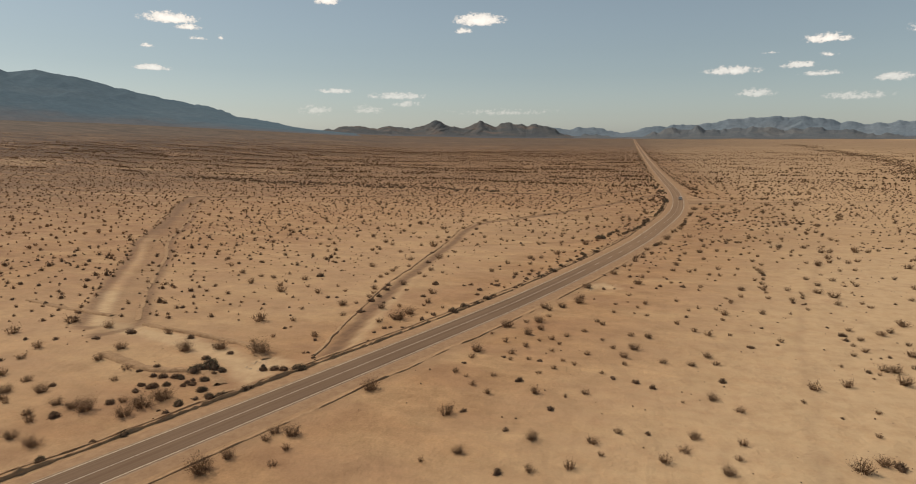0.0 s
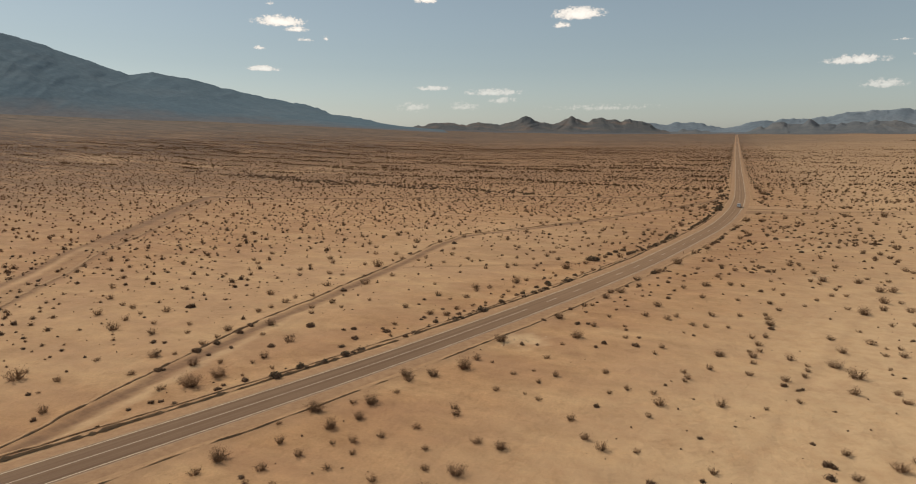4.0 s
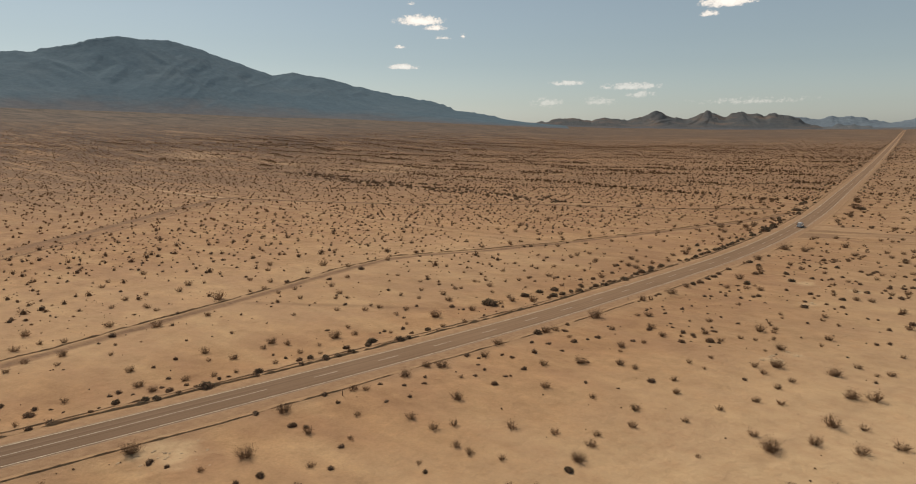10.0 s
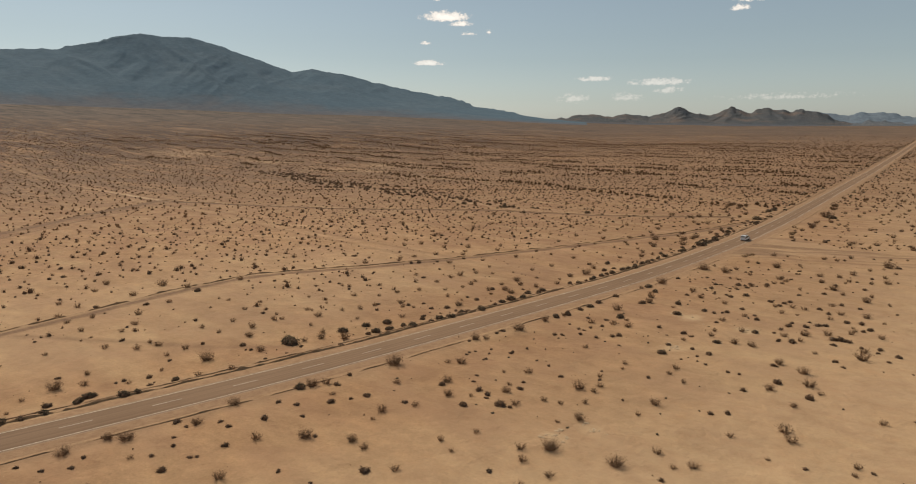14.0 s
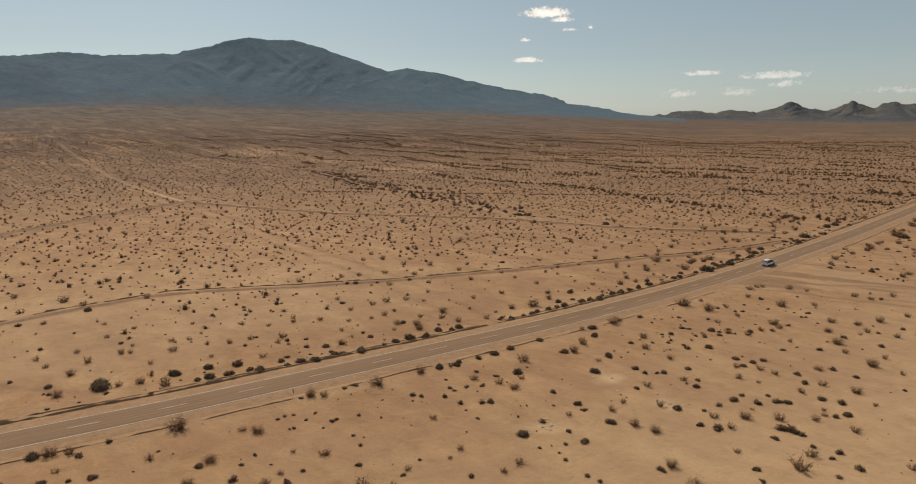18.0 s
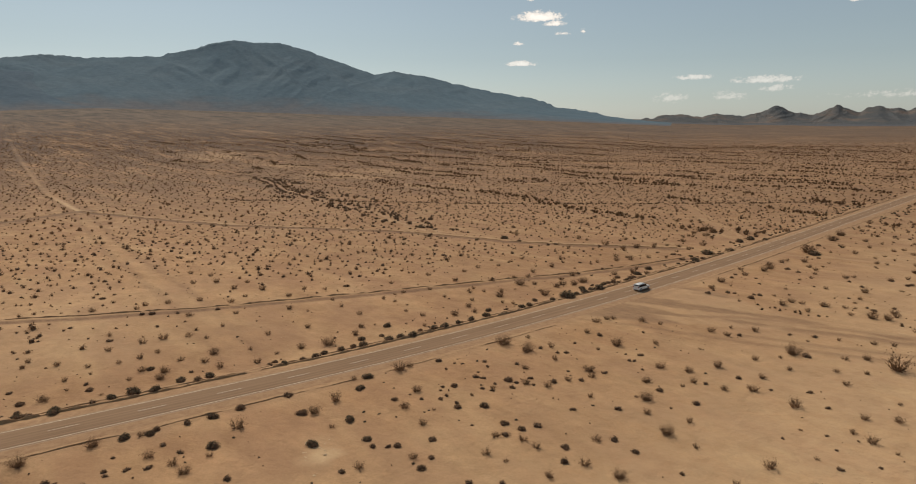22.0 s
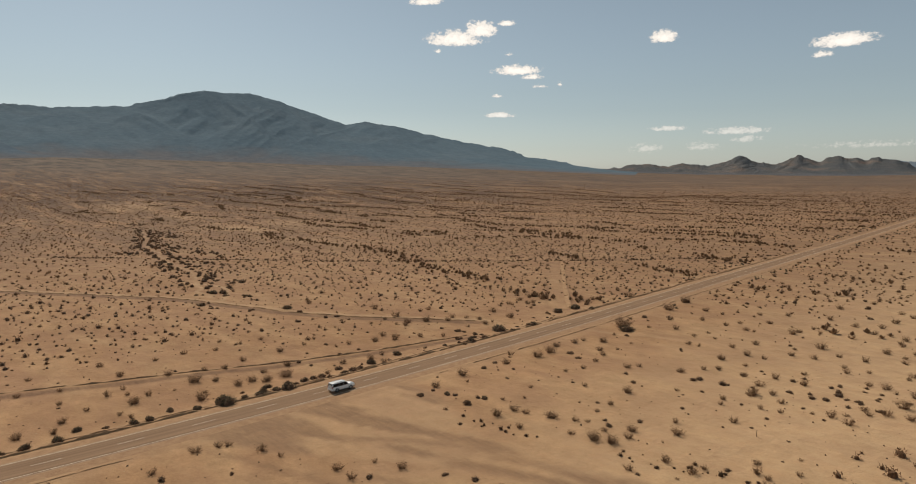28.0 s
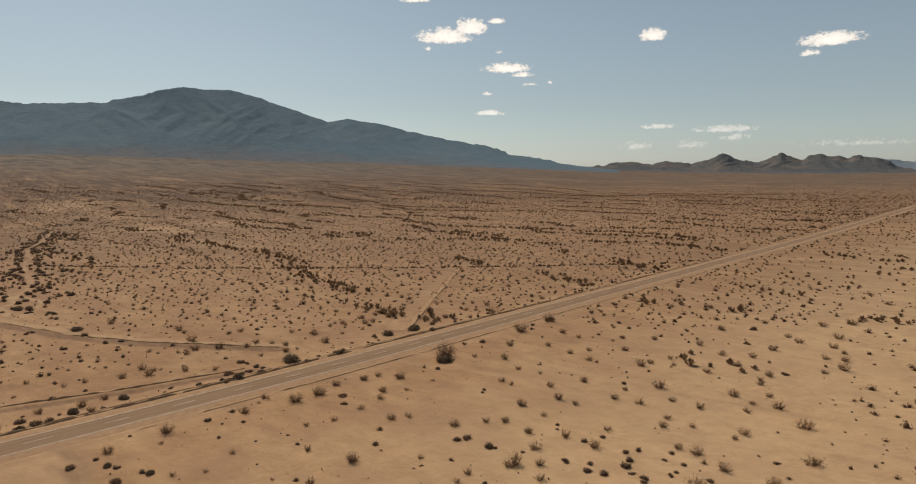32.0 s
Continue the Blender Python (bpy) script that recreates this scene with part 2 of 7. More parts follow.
def land_height(x, y):
    """The plain: flat by the road, rising in a long fan to the mountains."""
    x, y = np.asarray(x, float), np.asarray(y, float)
    px, py = x - 90.0, y - 210.0
    r, az = np.hypot(px, py), np.degrees(np.arctan2(px, py))
    foot = np.interp(az, [-180, -110, -84, -76, -68, -58, -47, -37, -27, -18, -5, 20, 60, 120, 180],
                     [40, 120, 172, 192, 178, 154, 130, 98, 64, 49, 41, 40, 40, 40, 40])
    rise = np.clip((r - 650) / 3150, 0, 1.35) ** 1.3
    off = np.abs(road_off(x, y))
    calm = smooth(6, 14, off)
    rough = (fbm(x / 34, y / 34, 5, 3) - 0.5) * 0.9 + (fbm(x / 6.5, y / 6.5, 9, 3) - 0.5) * 0.42
    far = (fbm(x / 260, y / 260, 21, 3) - 0.5) * 10 * smooth(500, 1500, r)
    return foot * rise + rough * calm - 0.10 * calm + far * calm


# ---------------------------------------------------------------- materials
def material(name):
    m = bpy.data.materials.new(name)
    m.use_nodes = True
    nt = m.node_tree
    return m, nt, nt.nodes["Principled BSDF"]


def node(nt, kind):
    return nt.nodes.new(kind)


def noise_node(nt, scale, detail=4.0, rough=0.55, vector=None, stretch=None):
    n = node(nt, "ShaderNodeTexNoise")
    n.inputs["Scale"].default_value, n.inputs["Detail"].default_value, n.inputs["Roughness"].default_value = scale, detail, rough
    if vector is None:
        vector = node(nt, "ShaderNodeTexCoord").outputs["Object"]
    if stretch:
        mp = node(nt, "ShaderNodeMapping")
        mp.inputs["Scale"].default_value, mp.inputs["Rotation"].default_value = stretch[0], stretch[1]
        nt.links.new(vector, mp.inputs["Vector"])
        vector = mp.outputs[0]
    nt.links.new(vector, n.inputs["Vector"])
    return n.outputs["Fac"]


def ramp(nt, fac, stops):
    r = node(nt, "ShaderNodeValToRGB")
    e = r.color_ramp.elements
    while len(e) < len(stops):
        e.new(0.5)
    for item, (at, c) in zip(e, stops):
        item.position, item.color = at, (*c, 1) if len(c) == 3 else c
    nt.links.new(fac, r.inputs[0])
    return r.outputs[0]


def mix(nt, fac, a, b, blend="MIX"):
    n = node(nt, "ShaderNodeMix")
    n.data_type, n.blend_type = "RGBA", blend
    for i, v in ((0, fac), (6, a), (7, b)):
        if isinstance(v, (int, float)):
            n.inputs[i].default_value = v
        elif isinstance(v, tuple):
            n.inputs[i].default_value = (*v, 1)
        else:
            nt.links.new(v, n.inputs[i])
    return n.outputs[2]


def bump(nt, bsdf, height, strength, distance):
    b = node(nt, "ShaderNodeBump")
    b.inputs["Strength"].default_value, b.inputs["Distance"].default_value = strength, distance
    nt.links.new(height, b.inputs["Height"])
    nt.links.new(b.outputs[0], bsdf.inputs["Normal"])


def math_node(nt, op, a, b, clamp=False):
    n = node(nt, "ShaderNodeMath")
    n.operation, n.use_clamp = op, clamp
    for i, v in enumerate((a, b)):
        if isinstance(v, (int, float)):
            n.inputs[i].default_value = v
        else:
            nt.links.new(v, n.inputs[i])
    return n.outputs[0]


def sand_colour(nt):
    wide = noise_node(nt, 0.018, 5.0, 0.6)
    blotch = noise_node(nt, 0.11, 5.0, 0.6)
    streak = noise_node(nt, 0.06, 4.0, 0.6, stretch=((0.6, 1.5, 1), (0, 0, radians(20))))
    grain = noise_node(nt, 2.6, 4.0, 0.7)
    c = ramp(nt, wide, [(0.30, (0.400, 0.234, 0.120)), (0.50, (0.458, 0.275, 0.144)), (0.70, (0.515, 0.318, 0.174))])
    c = mix(nt, math_node(nt, "MULTIPLY", ramp(nt, blotch, [(0.44, (0, 0, 0)), (0.70, (1, 1, 1))]), 0.55), c, (0.352, 0.202, 0.108))
    c = mix(nt, math_node(nt, "MULTIPLY", ramp(nt, streak, [(0.46, (0, 0, 0)), (0.70, (1, 1, 1))]), 0.62), c, (0.56, 0.375, 0.205))
    c = mix(nt, 0.35, c, ramp(nt, grain, [(0.3, (0.62, 0.60, 0.58)), (0.7, (1.25, 1.22, 1.18))]), "MULTIPLY")
    crust = noise_node(nt, 0.42, 6.0, 0.7)
    c = mix(nt, 0.36, c, ramp(nt, crust, [(0.32, (0.70, 0.66, 0.62)), (0.50, (1.0, 1.0, 1.0)), (0.68, (1.22, 1.20, 1.16))]), "MULTIPLY")
    litter = noise_node(nt, 1.7, 5.0, 0.8)
    patchy = math_node(nt, "MULTIPLY", ramp(nt, litter, [(0.60, (0, 0, 0)), (0.70, (1, 1, 1))]), ramp(nt, blotch, [(0.40, (0, 0, 0)), (0.60, (1, 1, 1))]))
    c = mix(nt, math_node(nt, "MULTIPLY", patchy, 0.55), c, (0.19, 0.118, 0.07))
    # hard reddish crust between the loose sand, in ragged sheets
    sheet = noise_node(nt, 0.055, 5.0, 0.55, stretch=((0.8, 1.6, 1), (0, 0, radians(-24))))
    c = mix(nt, math_node(nt, "MULTIPLY", ramp(nt, sheet, [(0.44, (0, 0, 0)), (0.60, (1, 1, 1))]), 0.50), c, (0.352, 0.198, 0.113))
    rill = noise_node(nt, 0.16, 5.0, 0.58, stretch=((0.8, 1.3, 1), (0, 0, radians(-30))))
    c = mix(nt, 0.42, c, ramp(nt, rill, [(0.34, (0.74, 0.71, 0.68)), (0.50, (1.0, 1.0, 1.0)), (0.66, (1.20, 1.18, 1.15))]), "MULTIPLY")
    return mix(nt, 1.0, c, (1.0, 0.985, 0.965), "MULTIPLY")


def make_sand():
    m, nt, bsdf = material("desert_sand")
    c = sand_colour(nt)
    attr = node(nt, "ShaderNodeAttribute")
    attr.attribute_name = "mask"
    sep = node(nt, "ShaderNodeSeparateColor")
    nt.links.new(attr.outputs["Color"], sep.inputs[0])
    ragged = noise_node(nt, 0.35, 4.0, 0.65)
    # red channel: worn sand, plus brighter sand painted for sunlight scattered back
    worn = math_node(nt, "MULTIPLY", sep.outputs[0], ramp(nt, ragged, [(0.25, (0.45, 0.45, 0.45)), (0.6, (1, 1, 1))]))
    c = mix(nt, worn, c, (0.615, 0.425, 0.245))
    rut = math_node(nt, "MULTIPLY", sep.outputs[1], ramp(nt, ragged, [(0.30, (0.75, 0.75, 0.75)), (0.60, (1, 1, 1))]))
    swirl = noise_node(nt, 0.55, 6.0, 0.72, stretch=((0.22, 1.5, 1), (0, 0, radians(-16))))
    rut = math_node(nt, "MULTIPLY", rut, ramp(nt, swirl, [(0.36, (0.72, 0.72, 0.72)), (0.60, (1, 1, 1))]))
    c = mix(nt, rut, c, (0.185, 0.105, 0.062))
    scrub = noise_node(nt, 0.16, 6.0, 0.8)
    rows = noise_node(nt, 0.016, 7.0, 0.75, stretch=((0.40, 3.0, 1), (0, 0, radians(-6))))
    dots = math_node(nt, "ADD", math_node(nt, "MULTIPLY", scrub, 0.55), math_node(nt, "MULTIPLY", rows, 0.6))
    lens = noise_node(nt, 0.0085, 5.0, 0.62, stretch=((0.55, 1.7, 1), (0, 0, radians(-9))))
    thin = ramp(nt, lens, [(0.54, (1, 1, 1)), (0.66, (0.60, 0.60, 0.60))])
    cover = math_node(nt, "MULTIPLY", sep.outputs[2], ramp(nt, dots, [(0.49, (0.30, 0.30, 0.30)), (0.58, (1, 1, 1))]))
    cover = math_node(nt, "MULTIPLY", cover, thin)
    c = mix(nt, cover, c, (0.112, 0.070, 0.047))
    # dark fan gravel, greyed towards the mountains to paint in distance haze
    gravel = ramp(nt, noise_node(nt, 0.012, 8.0, 0.7, stretch=((0.6, 1.6, 1), (0, 0, radians(-15)))), [(0.40, (0.075, 0.064, 0.054)), (0.60, (0.185, 0.137, 0.102))])
    c = mix(nt, math_node(nt, "MULTIPLY", attr.outputs["Alpha"], 0.85), c, gravel)
    nt.links.new(c, bsdf.inputs["Base Color"])
    bsdf.inputs["Roughness"].default_value = 0.95
    bsdf.inputs["Specular IOR Level"].default_value = 0.15
    lumps = math_node(nt, "ADD", noise_node(nt, 0.9, 6.0, 0.65), math_node(nt, "MULTIPLY", noise_node(nt, 0.22, 3.0, 0.5), 2.0))
    bump(nt, bsdf, lumps, 0.55, 0.40)
    return m


def make_earth(name, low, high, scale=1.4):
    m, nt, bsdf = material(name)
    c = ramp(nt, noise_node(nt, scale, 6.0, 0.65), [(0.3, low), (0.7, high)])
    nt.links.new(c, bsdf.inputs["Base Color"])
    bsdf.inputs["Roughness"].default_value = 0.95
    bsdf.inputs["Specular IOR Level"].default_value = 0.15
    bump(nt, bsdf, noise_node(nt, scale * 2.5, 5.0, 0.7), 0.7, 0.15)
    return m


def make_asphalt():
    m, nt, bsdf = material("worn_asphalt")
    uv_node = node(nt, "ShaderNodeUVMap")
    uv_node.uv_map = "lane"
    uv = uv_node.outputs[0]
    sep = node(nt, "ShaderNodeSeparateXYZ")
    nt.links.new(uv, sep.inputs[0])
    across = math_node(nt, "ABSOLUTE", sep.outputs[0], 0.0)
    wheel = math_node(nt, "COSINE", math_node(nt, "MULTIPLY", math_node(nt, "SUBTRACT", across, 0.95), 3.49), 0.0)
    wheel = math_node(nt, "MULTIPLY", math_node(nt, "ADD", wheel, 1.0), 0.5)
    c = ramp(nt, noise_node(nt, 0.09, 4.0, 0.6), [(0.3, (0.270, 0.168, 0.097)), (0.7, (0.318, 0.201, 0.119))])
    c = mix(nt, math_node(nt, "MULTIPLY", wheel, 0.35), c, (0.228, 0.138, 0.080))
    long_streak = noise_node(nt, 1.0, 4.0, 0.6, vector=uv, stretch=((1.6, 0.012, 1), (0, 0, 0)))
    c = mix(nt, math_node(nt, "MULTIPLY", ramp(nt, long_streak, [(0.42, (0, 0, 0)), (0.66, (1, 1, 1))]), 0.62), c, (0.385, 0.250, 0.150))
    dark_streak = noise_node(nt, 1.0, 4.0, 0.65, vector=uv, stretch=((2.6, 0.009, 1), (0, 0, 0)))
    c = mix(nt, math_node(nt, "MULTIPLY", ramp(nt, dark_streak, [(0.50, (0, 0, 0)), (0.70, (1, 1, 1))]), 0.55), c, (0.150, 0.094, 0.060))
    # darker surface on the southern stretch
    south_end = math_node(nt, "DIVIDE", math_node(nt, "SUBTRACT", 225.0, sep.outputs[1]), 75.0, clamp=True)
    c = mix(nt, math_node(nt, "MULTIPLY", south_end, 0.9), c, (0.74, 0.75, 0.79), "MULTIPLY")
    crack = node(nt, "ShaderNodeTexVoronoi")
    crack.feature = "DISTANCE_TO_EDGE"
    crack.inputs["Scale"].default_value = 0.35
    nt.links.new(node(nt, "ShaderNodeTexCoord").outputs["Object"], crack.inputs["Vector"])
    c = mix(nt, math_node(nt, "MULTIPLY", ramp(nt, crack.outputs[0], [(0.0, (1, 1, 1)), (0.012, (0, 0, 0))]), 0.10), c, (0.12, 0.09, 0.07))
    edge = math_node(nt, "SUBTRACT", math_node(nt, "ADD", across, math_node(nt, "MULTIPLY", noise_node(nt, 0.5, 4.0, 0.7), 0.7)), 3.6)
    c = mix(nt, math_node(nt, "MULTIPLY", edge, 2.2, clamp=True), c, (0.44, 0.30, 0.185))
    c = mix(nt, 1.0, c, (0.93, 0.92, 0.92), "MULTIPLY")
    c = mix(nt, 0.25, c, ramp(nt, noise_node(nt, 9.0, 3.0, 0.7), [(0.3, (0.7, 0.7, 0.7)), (0.7, (1.2, 1.2, 1.2))]), "MULTIPLY")
    nt.links.new(c, bsdf.inputs["Base Color"])
    bsdf.inputs["Roughness"].default_value = 0.9
    bsdf.inputs["Specular IOR Level"].default_value = 0.12
    bump(nt, bsdf, noise_node(nt, 22.0, 3.0, 0.7), 0.3, 0.01)
    return m


def make_paint(name, colour, wear):
    m, nt, bsdf = material(name)
    c = mix(nt, math_node(nt, "MULTIPLY", ramp(nt, noise_node(nt, 0.8, 5.0, 0.75), [(0.45, (0, 0, 0)), (0.7, (1, 1, 1))]), wear), colour, (0.22, 0.17, 0.135))
    nt.links.new(c, bsdf.inputs["Base Color"])
    bsdf.inputs["Roughness"].default_value = 0.7
    return m


def make_leaf(name, low, high, tip):
    m, nt, bsdf = material(name)
    geo = node(nt, "ShaderNodeNewGeometry")
    c = ramp(nt, geo.outputs["Random Per Island"], [(0.0, low), (0.6, high), (1.0, tip)])
    info = node(nt, "ShaderNodeObjectInfo")
    c = mix(nt, 0.5, c, ramp(nt, info.outputs["Random"], [(0.0, (0.72, 0.74, 0.70)), (1.0, (1.28, 1.2, 1.1))]), "MULTIPLY")
    c = mix(nt, 0.5, c, ramp(nt, noise_node(nt, 0.22, 2.0, 0.5), [(0.35, (0.7, 0.7, 0.7)), (0.65, (1.3, 1.25, 1.2))]), "MULTIPLY")
    nt.links.new(c, bsdf.inputs["Base Color"])
    bsdf.inputs["Roughness"].default_value = 0.8
    bsdf.inputs["Specular IOR Level"].default_value = 0.2
    through_leaf, both = node(nt, "ShaderNodeBsdfTranslucent"), node(nt, "ShaderNodeMixShader")
    nt.links.new(c, through_leaf.inputs["Color"])
    both.inputs[0].default_value = 0.42
    nt.links.new(bsdf.outputs[0], both.inputs[1])
    nt.links.new(through_leaf.outputs[0], both.inputs[2])
    nt.links.new(both.outputs[0], nt.nodes["Material Output"].inputs["Surface"])
    return m


def make_rock(name, low, mid, high, scale, height, foot_haze=(0.150, 0.153, 0.162)):
    m, nt, bsdf = material(name)
    broad = noise_node(nt, scale, 7.0, 0.62)
    gully = noise_node(nt, scale * 3.5, 6.0, 0.7)
    c = ramp(nt, broad, [(0.32, low), (0.52, mid), (0.72, high)])
    attr = node(nt, "ShaderNodeAttribute")
    attr.attribute_name = "mask"
    sep = node(nt, "ShaderNodeSeparateColor")
    nt.links.new(attr.outputs["Color"], sep.inputs[0])
    # haze lying over the foot, painted in as a flat grey-blue
    c = mix(nt, sep.outputs[0], c, foot_haze)
    c = mix(nt, 0.42, c, ramp(nt, gully, [(0.3, (0.70, 0.71, 0.74)), (0.7, (1.22, 1.18, 1.14))]), "MULTIPLY")
    speck = noise_node(nt, scale * 14, 5.0, 0.75)
    c = mix(nt, 0.32, c, ramp(nt, speck, [(0.38, (0.78, 0.79, 0.82)), (0.62, (1.18, 1.16, 1.13))]), "MULTIPLY")
    nt.links.new(c, bsdf.inputs["Base Color"])
    bsdf.inputs["Roughness"].default_value = 1.0
    bsdf.inputs["Specular IOR Level"].default_value = 0.05
    bump(nt, bsdf, math_node(nt, "ADD", gully, math_node(nt, "MULTIPLY", speck, 0.25)), 0.8, height * 1.0)
    return m


def make_plain(name, colour, rough=0.5, metal=0.0, coat=0.0, speck=0.12):
    m, nt, bsdf = material(name)
    c = mix(nt, speck, colour, ramp(nt, noise_node(nt, 5.0, 4.0, 0.7), [(0.3, (0.55, 0.5, 0.45)), (0.7, (1.1, 1.1, 1.1))]), "MULTIPLY")
    nt.links.new(c, bsdf.inputs["Base Color"])
    bsdf.inputs["Roughness"].default_value, bsdf.inputs["Metallic"].default_value = rough, metal
    bsdf.inputs["Coat Weight"].default_value = coat
    return m


SAND = make_sand()
SHOULDER = make_earth("shoulder_gravel", (0.315, 0.185, 0.102), (0.440, 0.272, 0.152), 0.7)
BANK = make_earth("bank_earth", (0.31, 0.185, 0.100), (0.48, 0.30, 0.162), 1.1)
ASPHALT = make_asphalt()
EDGE_PAINT = make_paint("edge_line_paint", (0.66, 0.52, 0.36), 0.5)
CENTRE_PAINT = make_paint("centre_line_paint", (0.58, 0.46, 0.33), 0.6)
CREOSOTE = make_leaf("creosote_leaf", (0.122, 0.072, 0.042), (0.200, 0.122, 0.071), (0.300, 0.194, 0.117))
BURSAGE = make_leaf("bursage_leaf", (0.102, 0.066, 0.043), (0.172, 0.113, 0.074), (0.262, 0.176, 0.116))
GREEN = make_leaf("green_leaf", (0.056, 0.052, 0.039), (0.105, 0.090, 0.063), (0.185, 0.150, 0.102))
FAR_SCRUB = make_leaf("far_scrub", (0.150, 0.085, 0.049), (0.230, 0.134, 0.077), (0.320, 0.194, 0.113))
WASH_LEAF = make_leaf("wash_shrub_leaf", (0.092, 0.055, 0.033), (0.145, 0.089, 0.052), (0.210, 0.132, 0.078))
TWIG = make_earth("dry_twig", (0.13, 0.075, 0.045), (0.25, 0.148, 0.088), 6.0)
STONE = make_earth("pale_stone", (0.42, 0.285, 0.17), (0.62, 0.455, 0.29), 3.0)
# rock colours carry the distance haze: near spur darkest, farther ranges paler and bluer
NEAR_ROCK = make_rock("hazed_massif_rock", (0.111, 0.166, 0.206), (0.119, 0.173, 0.211), (0.134, 0.183, 0.216), 0.0022, 9.0)
FRONT_ROCK = make_rock("hazed_spur_rock", (0.098, 0.142, 0.182), (0.106, 0.149, 0.187), (0.120, 0.158, 0.192), 0.0022, 9.0)
HILL_ROCK = make_rock("hazed_hill_rock", (0.105, 0.118, 0.130), (0.140, 0.138, 0.136), (0.255, 0.190, 0.150), 0.006, 20.0)
EAST_ROCK = make_rock("hazed_east_rock", (0.145, 0.160, 0.175), (0.17, 0.182, 0.19), (0.22, 0.21, 0.20), 0.005, 20.0)
FAR_ROCK = make_rock("hazed_far_rock", (0.185, 0.23, 0.27), (0.215, 0.26, 0.30), (0.25, 0.285, 0.315), 0.003, 18.0)


# ---------------------------------------------------------------- mesh helpers
def place(ob, parent=None, label="", category="", group="", kind=""):
    if parent is not None:
        ob.parent = parent
    return tagged(ob, label, category, group, kind)


def raw_mesh(name, verts, faces, mat, smooth_shade=False):
    """A mesh from arrays; faces all of one corner count."""
    verts, faces = np.asarray(verts, np.float32), np.asarray(faces, np.int32)
    me = bpy.data.meshes.new(name)
    n = faces.shape[1]
    me.vertices.add(len(verts))
    me.vertices.foreach_set("co", verts.ravel())
    me.loops.add(faces.size)
    me.loops.foreach_set("vertex_index", faces.ravel())
    me.polygons.add(len(faces))
    me.polygons.foreach_set("loop_start", np.arange(0, faces.size, n, dtype=np.int32))
    if smooth_shade:
        me.polygons.foreach_set("use_smooth", np.ones(len(faces), bool))
    me.materials.append(mat)
    me.update(calc_edges=True)
    me.validate()
    return me


def part(name, bm, mat, parent, label=""):
    me = bpy.data.meshes.new(name)
    bm.to_mesh(me)
    bm.free()
    me.materials.append(mat)
    ob = new(name, me)
    ob.parent = parent
    if label:
        ob["label"] = label
    return ob


def grid_faces(rows, cols):
    a = (np.arange(rows - 1)[:, None] * cols + np.arange(cols - 1)[None, :]).ravel()
    return np.stack([a, a + 1, a + cols + 1, a + cols], -1)


def ribbon(name, ys, offs, zs, mat, uv=False, smooth_shade=True):
    """A strip that follows the road: offsets across and their heights."""
    ys, offs = np.asarray(ys, float), np.asarray(offs, float)
    Y, O = np.meshgrid(ys, offs, indexing="ij")
    X, YY = road_point(Y, O)
    Z = np.broadcast_to(np.asarray(zs, float), O.shape)
    Z = Z + (land_height(road_x(Y), Y) if uv is not None else 0)
    me = raw_mesh(name, np.stack([X, YY, Z], -1).reshape(-1, 3), grid_faces(len(ys), len(offs)), mat, smooth_shade)
    if uv:
        layer = me.uv_layers.new(name="lane")
        loops = np.zeros(len(me.loops), np.int32)
        me.loops.foreach_get("vertex_index", loops)
        layer.data.foreach_set("uv", np.stack([O.ravel()[loops], Y.ravel()[loops]], -1).astype(np.float32).ravel())
    return me


# ---------------------------------------------------------------- ground
def axis_steps(lo, hi, step, end_lo, end_hi, growth):
    mid = list(np.arange(lo, hi + 0.01, step))
    d, v, right = step, hi, []
    while v < end_hi:
        d = min(d * growth, 160)
        v += d
        right.append(v)
    d, v, left = step, lo, []
    while v > end_lo:
        d = min(d * growth, 160)
        v -= d
        left.append(v)
    return np.array(left[::-1] + mid + right)


def band(x, y, line, half, soft, shift=0.0):
    d, side = line_distance(x, y, line, half + soft + abs(shift) + 3)
    return 1 - smooth(half - soft, half + soft, np.abs(d * side - shift))


